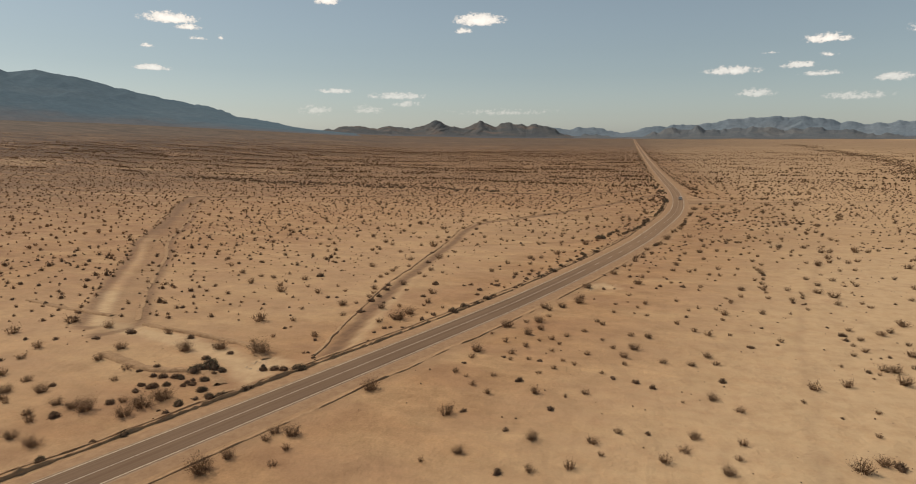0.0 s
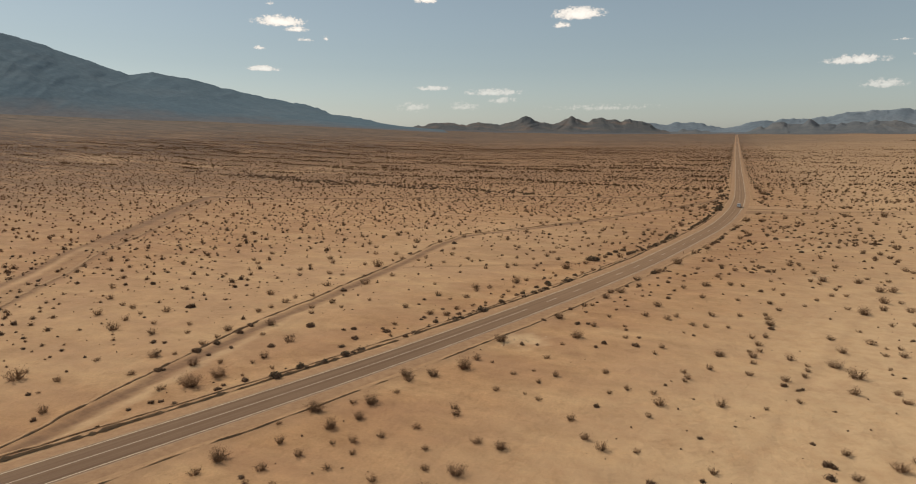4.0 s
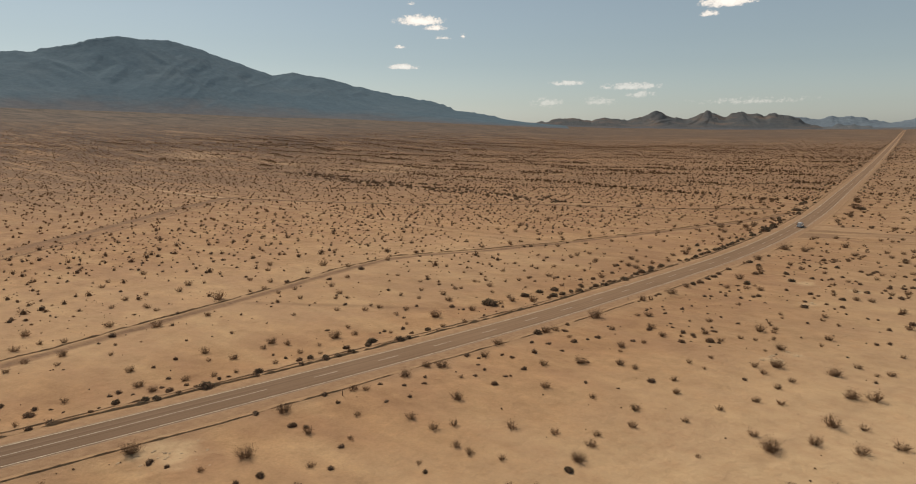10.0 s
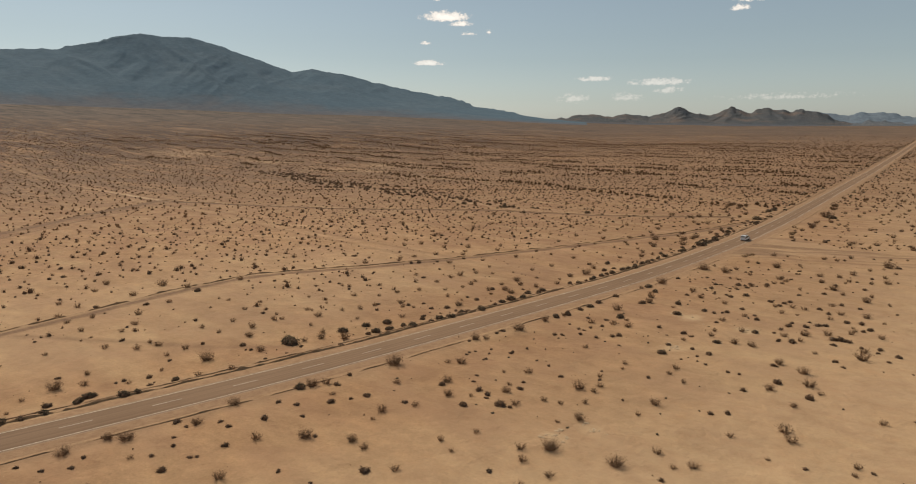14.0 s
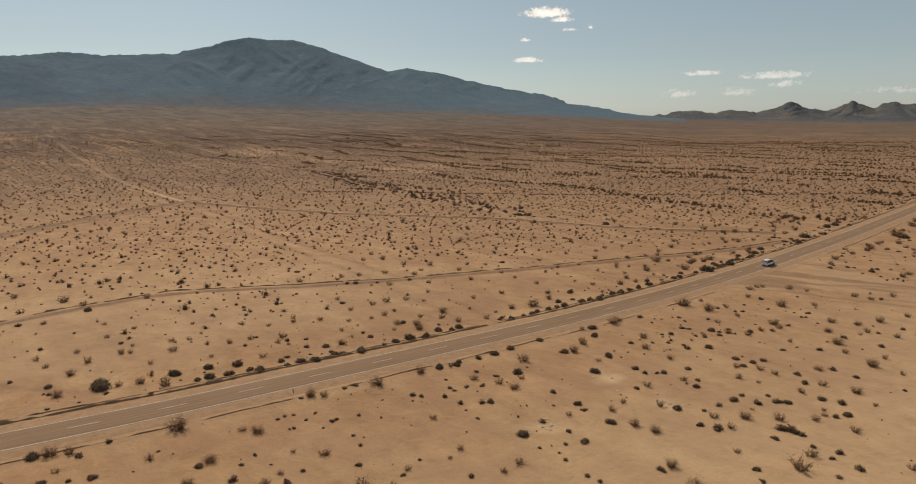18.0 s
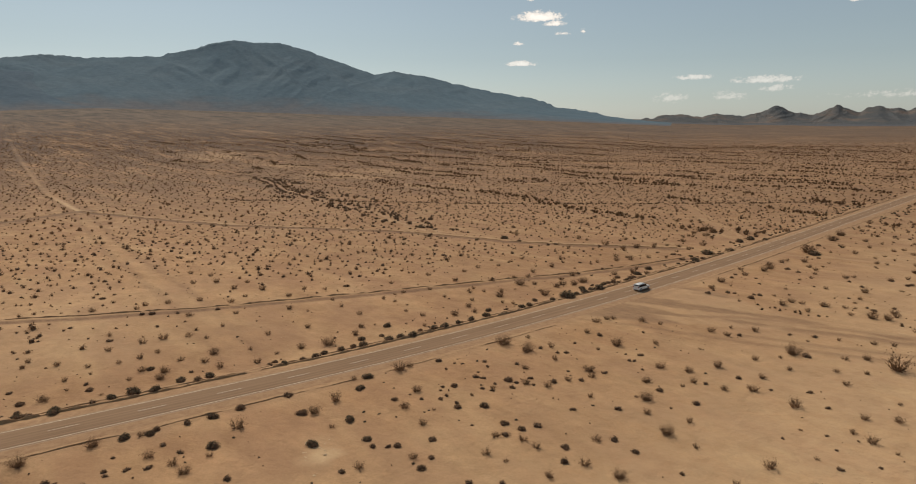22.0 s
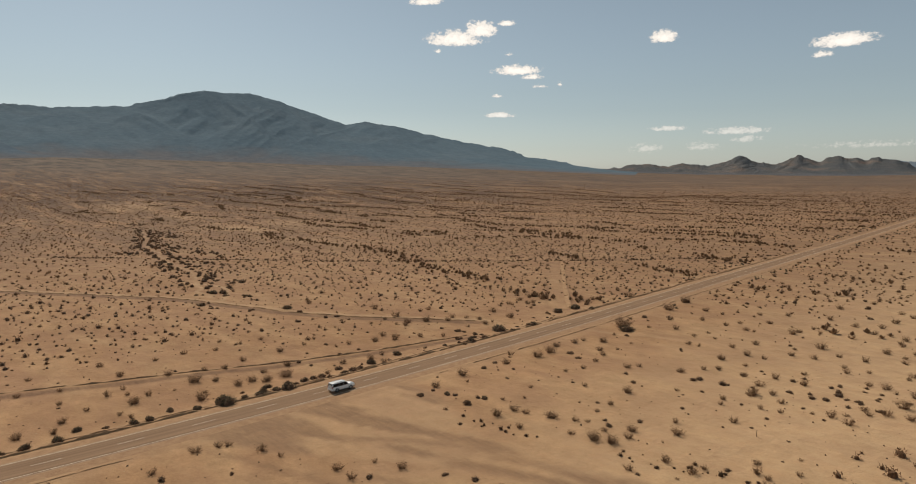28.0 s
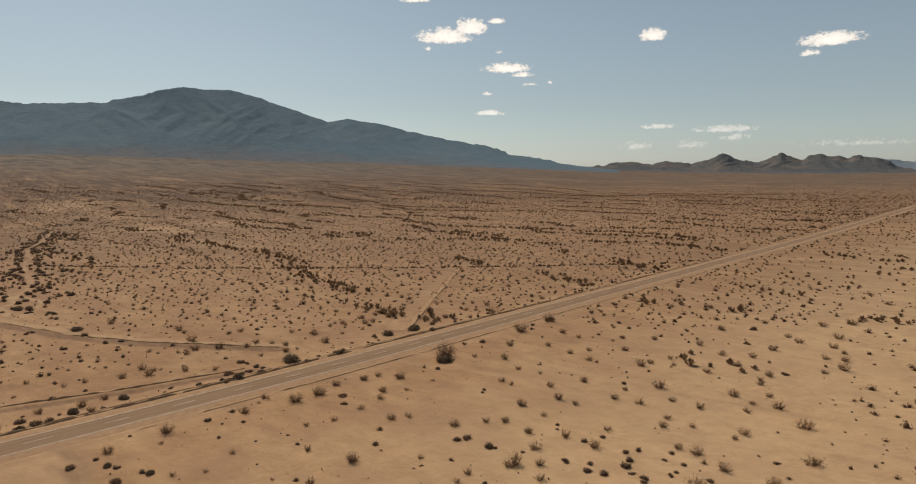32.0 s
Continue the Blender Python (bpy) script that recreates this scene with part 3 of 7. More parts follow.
def track_masks(x, y):
    """Worn or sun-brightened pale sand, darker ruts, scrub cover and far haze."""
    x, y = x.ravel(), y.ravel()
    wob = (fbm(x / 9, y / 9, 31, 3) - 0.5) * 3.0
    xs, ys = x + wob, y + wob * 0.6
    pale, dark = np.zeros(x.shape), np.zeros(x.shape)
    graded, west, cross = dense(GRADED), dense(WEST_TRACK), dense(CROSS_TRACK)
    xq, yq = x + wob * 0.25, y + wob * 0.15
    early = 1 - smooth(120, 260, y)
    pale = np.maximum(pale, (0.10 + 0.5 * early) * band(xq, yq, graded, 1.2, 0.5, 3.9))
    dark = np.maximum(dark, 0.95 * band(xq, yq, graded, 1.5, 0.8, 1.2))
    far_west = smooth(170, 240, y)
    pale = np.maximum(pale, 0.40 * (1 - far_west) * band(xq, yq, west, 1.2, 0.6))
    dark = np.maximum(dark, 0.85 * band(xq, yq, west, 1.3, 0.8, -2.8))
    dark = np.maximum(dark, 0.90 * far_west * band(xq, yq, west, 2.0, 0.9))
    dark = np.maximum(dark, 0.30 * band(xs, ys, west, 3.0, 1.5, 5.2))
    dark = np.maximum(dark, 0.85 * band(xq, yq, west, 1.3, 0.8, 9.0))
    dark = np.maximum(dark, 0.5 * band(xq, yq, west, 0.8, 0.6, 2.6))
    dark = np.maximum(dark, 0.95 * band(xq, yq, cross, 2.3, 0.9, 0.8))
    pale = np.maximum(pale, 0.5 * band(xs, ys, cross, 1.0, 0.8, -3.0))
    pale = np.maximum(pale, (0.25 + 0.68 * smooth(-430, -340, x)) * band(x + wob * 0.4, y + wob * 0.4, SAND_TRAIL, 1.5, 0.9))
    pale = np.maximum(pale, 0.08 * band(xs, ys, dense(FAINT_TRAIL), 2.2, 1.4))
    for shift in (-3.7, 3.7):
        dark = np.maximum(dark, 0.42 * band(xs, ys, dense(FAINT_TRAIL), 1.0, 1.0, shift))
    dark = np.maximum(dark, 0.40 * band(x, y, SAND_TRAIL, 1.0, 0.9, 3.4))
    pale = np.maximum(pale, 0.16 * band(xs, ys, dense(SPUR), 3.0, 1.2))
    dark = np.maximum(dark, 0.7 * band(x, y, dense(SPUR), 0.9, 0.8, 4.3))
    dark = np.maximum(dark, 0.6 * band(x, y, dense(SPUR), 0.8, 0.8, -4.0))
    dark = np.maximum(dark, 0.55 * band(xs, ys, NORTH_BANK, 1.8, 1.5))
    pale = np.maximum(pale, 0.9 * band(x + wob * 1.8, y + wob * 1.5, dense(WASH), 0.7, 0.8) * (0.5 + 0.5 * smooth(0.35, 0.55, fbm(x / 14, y / 14, 77, 2))))
    pale = np.maximum(pale, 0.8 * band(xs, ys, dense(WASH_LOOP), 0.7, 0.9))
    for cx, cy, wide, deep in ((-813, 642, 90, 45), (-440, 611, 75, 26), (-442, 680, 60, 30), (-620, 640, 50, 25), (-300, 600, 60, 16)):
        lump = 1.3 - np.hypot((x - cx) / wide, (y - cy) / deep) + (fbm(x / 40, y / 40, 95, 3) - 0.5) * 1.6
        pale = np.maximum(pale, 0.5 * np.clip(lump, 0, 1) * (np.hypot(x - cx, y - cy) < 3 * wide))
    pale = np.maximum(pale, 0.9 * band(xs, ys, dense(SMALL_WASH), 2.6, 1.4))
    dark = np.maximum(dark, 0.45 * band(xs, ys, SHORT_TRAIL, 0.9, 0.9))
    for trail in (EAST_TRAIL, EAST_TRAIL_FAR, FIRST_TRAIL):
        pale = np.maximum(pale, 0.30 * band(xs, ys, dense(trail), 1.1, 1.0, 1.4))
        dark = np.maximum(dark, 0.22 * band(xs, ys, dense(trail), 0.8, 0.9, -1.6))
    side = dense(SIDE_ROAD)
    width = 4.5 + 17 * (1 - smooth(26, 75, x))
    d, s = line_distance(xs, ys, side, 40)
    mouth = (1 - smooth(width - 2.5, width + 2.5, d)) * (x > 20)
    pale = np.maximum(pale, 0.35 * mouth)
    dark = np.maximum(dark, 0.75 * mouth * smooth(0.44, 0.60, fbm((x * 0.95 + y * 0.3) / 30, (y * 0.95 - x * 0.3) / 5.0, 55, 4)))
    for trace in ([(44, 420), (60, 434), (90, 440), (170, 468)], [(60, 416), (86, 426), (130, 440), (190, 466)], [(30, 400), (54, 409), (92, 423)]):
        dark = np.maximum(dark, 0.55 * band(xs, ys, dense(trace), 1.1, 0.9))
    # caliche patches beside the road
    dark = np.maximum(dark, 0.15 * smooth(225, 275, y) * smooth(7, 11, np.abs(road_off(x, y))) * (1 - smooth(45, 80, np.abs(road_off(x, y)))))
    for cx, cy, rad in CALICHE:
        lump = 1 - np.hypot(x - cx, (y - cy) * 1.3) / rad
        pale = np.maximum(pale, np.clip(lump * 1.6 + (fbm(x / 2.5, y / 2.5, 91, 3) - 0.55) * 2.2, 0, 1) * (lump > -0.3))
    r = np.hypot(x - 90, y - 210)
    az = np.degrees(np.arctan2(x - 90, y - 210))
    pale = np.maximum(pale, 0.9 * band(xs, ys, [(px + 34 + 0.02 * py, py) for px, py in EAST_WASH], 9, 6) * smooth(800, 1100, y))
    playa = smooth(15, 20, az) * smooth(3300, 3900, r)
    cover = 0.58 * smooth(230, 620, r) + 0.42 * smooth(600, 1300, r) + 0.30 * smooth(1300, 2600, r)
    tan = smooth(-12, 16, az)
    cover = cover * (1 - 0.9 * np.clip(pale, 0, 1)) * (1 - 0.6 * tan) * (1 - playa) * (1 - 0.28 * smooth(-50, -20, az))
    pale = np.maximum(pale, playa)
    clear = np.abs(road_off(x, y))
    pale = np.maximum(pale, 0.20 * (1 - smooth(7, 13, clear)))
    # sunlight scattered back by the open sand, painted paler to the east
    pale = np.maximum(pale, 0.88 * smooth(10, 75, road_off(x, y)) * (1 - 0.42 * smooth(190, 300, y)))
    off = road_off(x, y)
    # the same painted brightening on the west side
    pale = np.maximum(pale, 0.3 * smooth(-12, -40, off) * (1 - smooth(-75, -150, off)) * (1 - smooth(300, 370, y)))
    dark = np.maximum(dark, 0.24 * smooth(-8, -14, off) * smooth(330, 420, y) * (1 - smooth(500, 900, r)))
    dark = np.maximum(dark, 0.32 * smooth(5.5, 6.8, clear) * (1 - smooth(7.6, 10.0, clear)))
    # alpha: the fan tone with painted haze, growing with distance
    return np.stack([np.clip(pale, 0, 1), np.clip(dark, 0, 1), np.clip(cover, 0, 1), smooth(1200, 2900, r) * (1 - 0.6 * tan) * (1 - playa) * (1 - 0.5 * smooth(-55, -25, az))], -1)


gx = np.r_[axis_steps(-600, -322, 3.0, -5700, -322, 1.09), np.arange(-320, -211, 2.0), axis_steps(-210, 100, 1.2, -210, 5600, 1.08)]
gy = axis_steps(46, 560, 1.3, -1500, 5600, 1.075)
GX, GY = np.meshgrid(gx, gy, indexing="xy")
ground_me = raw_mesh("ground", np.stack([GX, GY, land_height(GX, GY)], -1).reshape(-1, 3), grid_faces(len(gy), len(gx)), SAND, True)
mask_layer = ground_me.color_attributes.new("mask", "FLOAT_COLOR", "POINT")
mask_layer.data.foreach_set("color", track_masks(GX, GY).astype(np.float32).ravel())
tagged(new("ground", ground_me), "wide tan sandy desert plain with scattered scrub and wheel tracks", "desert ground", kind="structure")

# ---------------------------------------------------------------- road
road_ys = np.r_[np.arange(-150, 900, 2.0), np.arange(900, 4950, 15.0)]
road = tagged(new("road", ribbon("road", road_ys, [-3.75, -3.3, -1.7, 0, 1.7, 3.3, 3.75], [0.10, 0.12, 0.15, 0.17, 0.15, 0.12, 0.10], ASPHALT, uv=True)),
              "sun-bleached two-lane asphalt highway crossing the sandy desert", "road", kind="structure")
for name, offs, zs in (("left_shoulder", (-7.2, -6.3, -5.1, -4.1, -3.6), (-0.25, -0.02, 0.05, 0.085, 0.095)),
                       ("right_shoulder", (3.6, 4.1, 5.1, 6.4, 7.3), (0.095, 0.085, 0.05, -0.02, -0.25))):
    tagged(new(name, ribbon(name, road_ys, offs, zs, SHOULDER)), "graded pinkish gravel shoulder beside the asphalt", "road shoulder", kind="structure")
near_ys = np.r_[np.arange(-150, 900, 2.0), np.arange(900, 2600, 15.0)]
for off, name in ((-3.15, "edge_line"), (3.15, "edge_line")):
    z = 0.142
    place(new(name, ribbon(name, near_ys, [off - 0.09, off + 0.09], [z, z], EDGE_PAINT)), road, "faded white edge line")
place(new("centre_line", ribbon("centre_line", np.arange(-150, 190, 2.0), [-0.07, 0.07], [0.182, 0.182], CENTRE_PAINT)), road, "worn pale centre line")
for k, y0 in enumerate(np.arange(196, 900, 12.2)):
    place(new("centre_dash", ribbon("centre_dash", np.linspace(y0, y0 + 4.2, 3), [-0.08, 0.08], [0.182, 0.182], CENTRE_PAINT)), road)


def bank(name, pts, width, height, seed, label, whole=0.06, lift=1.0):
    """A ragged ridge of pushed-up earth along a line of points."""
    pts = np.asarray(pts, float)
    tang = np.gradient(pts, axis=0)
    tang /= np.linalg.norm(tang, axis=1)[:, None]
    norm = np.stack([tang[:, 1], -tang[:, 0]], -1)
    run = np.arange(len(pts))
    high = height * (0.35 + 0.9 * fbm(run / 2.6, run * 0 + 3, seed, 4)) * smooth(0.30, 0.46, fbm(run / 4.0, run * 0 + 9, seed + 4, 4) + whole) * (0.6 + 0.7 * vnoise(run * 0.8, run * 0 + 6, seed + 6))
    high = high * lift
    wander = (fbm(run / 9.0, run * 0 + 1, seed + 9, 5) - 0.5) * 0.9
    offs = np.array([-3.2, -2.0, -0.9, 0.0, 0.45, 0.75, 1.1]) * width / 2
    prof = np.array([-0.25, 0.14, 0.50, 0.88, 1.0, 0.30, -0.25])
    verts = []
    for k, (o, p) in enumerate(zip(offs, prof)):
        jag = (vnoise(run * 0.9, run * 0 + k, seed + 20) - 0.5) * 0.5 * width / 2
        xy = pts + norm * (o + wander + jag)[:, None]
        z = land_height(xy[:, 0], xy[:, 1]) + np.where(p < 0, -0.25, high * p * (0.8 + 0.4 * vnoise(run * 1.3, run * 0 + k, seed + 40)))
        verts.append(np.column_stack([xy, z]))
    V = np.stack(verts, 1).reshape(-1, 3)
    return tagged(new(name, raw_mesh(name, V, grid_faces(len(pts), len(offs)), BANK, False)), label, "earth bank", kind="structure")


bank_ys = np.arange(-60, 760, 0.7)
bank("bank_west", np.stack(road_point(bank_ys, np.full(bank_ys.shape, -7.1)), -1), 0.6, 0.42, 3, "low eroded earth bank along the highway shoulder", 0.10, 1 + 0.35 * (1 - smooth(92, 125, bank_ys)))
east_ys = np.arange(-60, 398, 1.1)
bank("bank_west_upper", np.stack(road_point(bank_ys, np.full(bank_ys.shape, -8.5)), -1), 0.6, 0.20, 63, "second eroded earth ledge above the shoulder")
bank("bank_east", np.stack(road_point(east_ys, np.full(east_ys.shape, 7.1)), -1), 0.5, 0.22, 8, "low windrow of reddish earth beside the shoulder", -0.02)
east_far = np.arange(456, 760, 1.1)
bank("bank_east_far", np.stack(road_point(east_far, np.full(east_far.shape, 7.1)), -1), 0.5, 0.22, 13, "low windrow of reddish earth beside the shoulder", -0.02)


def shifted(line, off, step=0.8):
    p = dense(line, step)
    t = np.gradient(p, axis=0)
    t /= np.linalg.norm(t, axis=1)[:, None]
    return p + np.stack([t[:, 1], -t[:, 0]], -1) * off


bank("bank_graded_track", shifted(GRADED, -1.6), 0.6, 0.34, 21, "crumbling earth berm along the graded dirt track")
bank("bank_west_track", shifted(WEST_TRACK, 8.5), 0.9, 0.16, 27, "low earth berm beside the pale west track")
bank("bank_cross_track", shifted(CROSS_TRACK, -1.2), 0.7, 0.32, 33, "low earth berm beside the cross track")
bank("bank_spur", shifted(SPUR, 4.0), 1.3, 0.45, 39, "low earth berm along the short dirt spur")
bank("bank_small_wash", shifted([(-95, 86), (-80, 82), (-70, 84), (-64, 79)], 0), 1.6, 0.6, 45, "undercut bank of the small sandy wash")
bank("bank_gully", shifted([(-101, 103), (-84, 100), (-72, 98), (-64, 92)], 0), 1.4, 0.6, 57, "undercut bank of the small sandy wash")
bank("bank_wash_edge", shifted([(-145, 112), (-125, 108), (-112, 106)], 0), 1.3, 0.5, 51, "undercut bank of the small sandy wash")


# ---------------------------------------------------------------- mountains
def mountain_range(name, centre, az_lo, az_hi, skyline, foot_r, crest_r, mat, seed, label, cut=0.5, jag=((0,), (0.05,)), na=420, nr=46, broad=5.2, crag=0.26, spread=6.0):
    """A range round the plain: its crest follows a skyline of azimuth and elevation, with spurs and gullies running down to the foot."""
    az = np.linspace(az_lo, az_hi, na)
    sk = np.array(skyline)
    el = np.interp(az, sk[:, 0], sk[:, 1]) + (fbm(az * 1.6, az * 0 + 5, seed, 5) - 0.5) * 2 * np.interp(az, *jag)
    t = np.r_[np.linspace(0, 1, nr) ** 0.9, 1.05, 1.12, 1.2]
    AZ, T = np.meshgrid(az, t, indexing="xy")
    bend = (fbm(AZ / 4.0, T * 0 + 2, seed + 1, 3) - 0.5) * 0.12
    R = foot_r + (crest_r - foot_r) * T * (1 + bend * T * (1 - T) * 4)
    X, Y = centre[0] + R * np.sin(np.radians(AZ)), centre[1] + R * np.cos(np.radians(AZ))
    base = land_height(X, Y)
    # peaks widen towards the foot
    EL = np.empty(AZ.shape)
    step = az[1] - az[0]
    for k, tk in enumerate(t):
        half = int(max(1 - tk, 0) * spread / step)
        if half < 1:
            EL[k] = el
        else:
            w = np.hanning(2 * half + 3)
            EL[k] = np.convolve(np.pad(el, half + 1, mode="edge"), w / w.sum(), mode="valid")
    top = crest_r * np.tan(np.radians(EL)) + 41.0
    tall = np.maximum(top - base, 0)
    wx, wy = (fbm(X / 900, Y / 900, seed + 7, 3) - 0.5) * 500, (fbm(X / 900, Y / 900, seed + 8, 3) - 0.5) * 500
    lean_a = 1 - np.abs(2 * fbm(AZ / broad + 1.5 * T + wx / 900, T * 0.22 - AZ / 30, seed + 3, 6) - 1)
    lean_b = 1 - np.abs(2 * fbm(AZ / (broad * 1.2) - 1.6 * T + wy / 900, T * 0.2 + AZ / 30, seed + 5, 6) - 1)
    ridge = np.maximum(lean_a, lean_b * 0.95)
    fine = 1 - np.abs(2 * fbm((X + wx) / 170, (Y + wy) / 170, seed + 11, 4) - 1)
    low = np.clip(1 - T, 0, 1)
    cutting = cut * low ** 0.6 * (1 - 0.35 * low ** 3)
    rise = np.clip(T, 0, 1) ** 1.35
    up = rise * (1 - cutting * (1.6 * (1 - ridge) + crag * (1 - fine)))
    up = np.where(T > 1, 1 - (T - 1) * 2.5, np.clip(up, 0, 1))
    Z = base - 3.0 * (T < 0.02) + tall * up
    # mask of the painted haze, strongest at the foot and gone a third up
    foot_fade = 1 - smooth(0.06, 0.36, T + (ridge - 0.8) * 0.35 + (fine - 0.7) * 0.15)
    V = np.stack([X, Y, Z], -1).reshape(-1, 3)
    me = raw_mesh(name, V, grid_faces(len(t), na), mat, True)
    layer = me.color_attributes.new("mask", "FLOAT_COLOR", "POINT")
    layer.data.foreach_set("color", np.repeat(foot_fade.reshape(-1, 1), 4, 1).astype(np.float32).ravel())
    return tagged(new(name, me), label, "mountain range", kind="structure")


SKY_WEST = [(-125, 2.5), (-105, 4.2), (-92, 5.0), (-83.9, 5.4), (-80, 5.85), (-77.8, 5.75), (-72.6, 6.1), (-69.9, 6.7), (-68.5, 7.25), (-66.7, 7.55), (-65.2, 7.42),
            (-63.1, 7.47), (-60.7, 6.85), (-57.9, 5.9), (-55.05, 4.9), (-53.3, 5.2), (-50.7, 4.8), (-47.6, 4.05), (-44.4, 3.35), (-40.8, 2.8), (-39, 2.05),
            (-37.2, 1.9), (-34.1, 1.1), (-31.5, 0.8), (-29, 0.5)]
SKY_FRONT = [(-125, 2.0), (-105, 3.6), (-95, 4.2), (-88, 4.6), (-85.5, 4.75), (-83.4, 4.55), (-82, 4.65), (-80.95, 4.4), (-79.5, 3.95), (-78.1, 3.3), (-76.5, 2.5), (-75.5, 1.9)]
SKY_MID = [(-32, 0.6), (-30.2, 0.9), (-28, 1.28), (-26, 1.05), (-24.1, 1.23), (-22.9, 0.96), (-21.8, 1.34), (-20.5, 1.76), (-18.9, 1.24), (-17.8, 1.18), (-16.4, 1.67),
           (-14.9, 1.22), (-13.6, 1.6), (-12.3, 1.27), (-11, 1.42), (-9.7, 1.0), (-8.2, 0.35), (-7, 0.1)]
SKY_EAST = [(-8, 0.05), (-6.2, 0.32), (-4.6, 0.42), (-2.9, 0.16), (-0.9, 0.1), (0.3, 0.7), (2.5, 0.95), (3.9, 1.04), (5, 0.7), (6.2, 0.97), (8.1, 1.06), (10.5, 0.8),
            (12.2, 0.88), (14.6, 0.77), (16.1, 0.5), (19.3, 0.2), (26, 0.4), (34, 0.2)]
SKY_FAR = [(-12, 1.1), (-9.8, 1.28), (-7.5, 1.0), (-4.9, 1.03), (-2.4, 0.6), (-0.4, 1.1), (2, 1.25), (4.3, 1.33), (6.6, 1.74), (8.7, 1.85), (11.7, 1.85), (13.7, 1.54),
           (16, 1.25), (17.9, 1.35), (22, 1.3), (30, 1.5), (38, 0.8)]
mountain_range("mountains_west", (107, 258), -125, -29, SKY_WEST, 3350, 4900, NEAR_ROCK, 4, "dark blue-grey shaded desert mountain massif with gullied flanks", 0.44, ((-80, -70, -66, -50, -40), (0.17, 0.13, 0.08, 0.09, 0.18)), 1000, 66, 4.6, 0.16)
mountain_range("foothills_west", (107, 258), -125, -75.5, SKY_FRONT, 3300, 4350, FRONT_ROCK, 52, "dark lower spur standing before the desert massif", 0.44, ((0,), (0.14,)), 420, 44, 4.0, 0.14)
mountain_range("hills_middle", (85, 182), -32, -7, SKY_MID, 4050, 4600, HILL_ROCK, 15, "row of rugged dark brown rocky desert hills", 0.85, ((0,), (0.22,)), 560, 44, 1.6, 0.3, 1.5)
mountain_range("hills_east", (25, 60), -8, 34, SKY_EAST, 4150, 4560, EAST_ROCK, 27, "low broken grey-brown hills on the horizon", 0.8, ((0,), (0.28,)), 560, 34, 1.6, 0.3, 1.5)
mountain_range("mountains_far", (25, 60), -12, 38, SKY_FAR, 4640, 4900, FAR_ROCK, 41, "far mountain range on the horizon, coloured pale haze blue", 0.5, ((0,), (0.20,)), 420, 24, 2.2, 0.3, 3.0)


# ---------------------------------------------------------------- car
def bevelled_box(bm, lo, hi, bevel=0.02, segments=2):
    geo = bmesh.ops.create_cube(bm, size=1.0)
    vs = geo["verts"]
    for v in vs:
        v.co = Vector([lo[i] + (v.co[i] + 0.5) * (hi[i] - lo[i]) for i in range(3)])
    if bevel:
        edges = list({e for v in vs for e in v.link_edges})
        bmesh.ops.bevel(bm, geom=edges, offset=bevel, segments=segments, affect="EDGES", profile=0.6)
    return bm


def loft(sections, close=True):
    """Skin rings of equal length."""
    bm = bmesh.new()
    rings = [[bm.verts.new(p) for p in ring] for ring in sections]
    n = len(rings[0])
    for a, b in zip(rings[:-1], rings[1:]):
        for i in range(n):
            bm.faces.new((a[i], a[(i + 1) % n], b[(i + 1) % n], b[i]))
    if close:
        bm.faces.new(rings[0][::-1])
        bm.faces.new(rings[-1])
    bmesh.ops.recalc_face_normals(bm, faces=bm.faces)
    for f in bm.faces:
        f.smooth = len(f.verts) == 4
    return bm


def body_ring(y, half, low, belt, top, tuck=0.06):
    """One section across the car, from the sill over the shoulder to the middle and back."""
    right = [(half - 0.10, low), (half - 0.02, low + 0.10), (half, low + 0.32), (half - 0.01, belt - 0.10), (half - tuck, belt), (half * 0.72, top - 0.015), (0.30, top)]
    pts = [(x, y, z) for x, z in right] + [(-x, y, z) for x, z in right[::-1]]
    return pts


def cabin_ring(y, half, low, top, roof_half):
    right = [(half, low), (half - 0.03, low + 0.06), (roof_half + 0.06, top - 0.12), (roof_half, top - 0.04), (roof_half - 0.12, top), (0.3, top + 0.015)]
    return [(x, y, z) for x, z in right] + [(-x, y, z) for x, z in right[::-1]]


def pane(corners, thick=0.012):
    """A window pane with thickness, pushed outwards along its normal."""
    bm = bmesh.new()
    c = [Vector(p) for p in corners]
    n = (c[1] - c[0]).cross(c[-1] - c[0]).normalized() * thick
    a, b = [bm.verts.new(p) for p in c], [bm.verts.new(p + n) for p in c]
    bm.faces.new(a[::-1])
    bm.faces.new(b)
    for i in range(len(c)):
        j = (i + 1) % len(c)
        bm.faces.new((a[i], a[j], b[j], b[i]))
    return bm


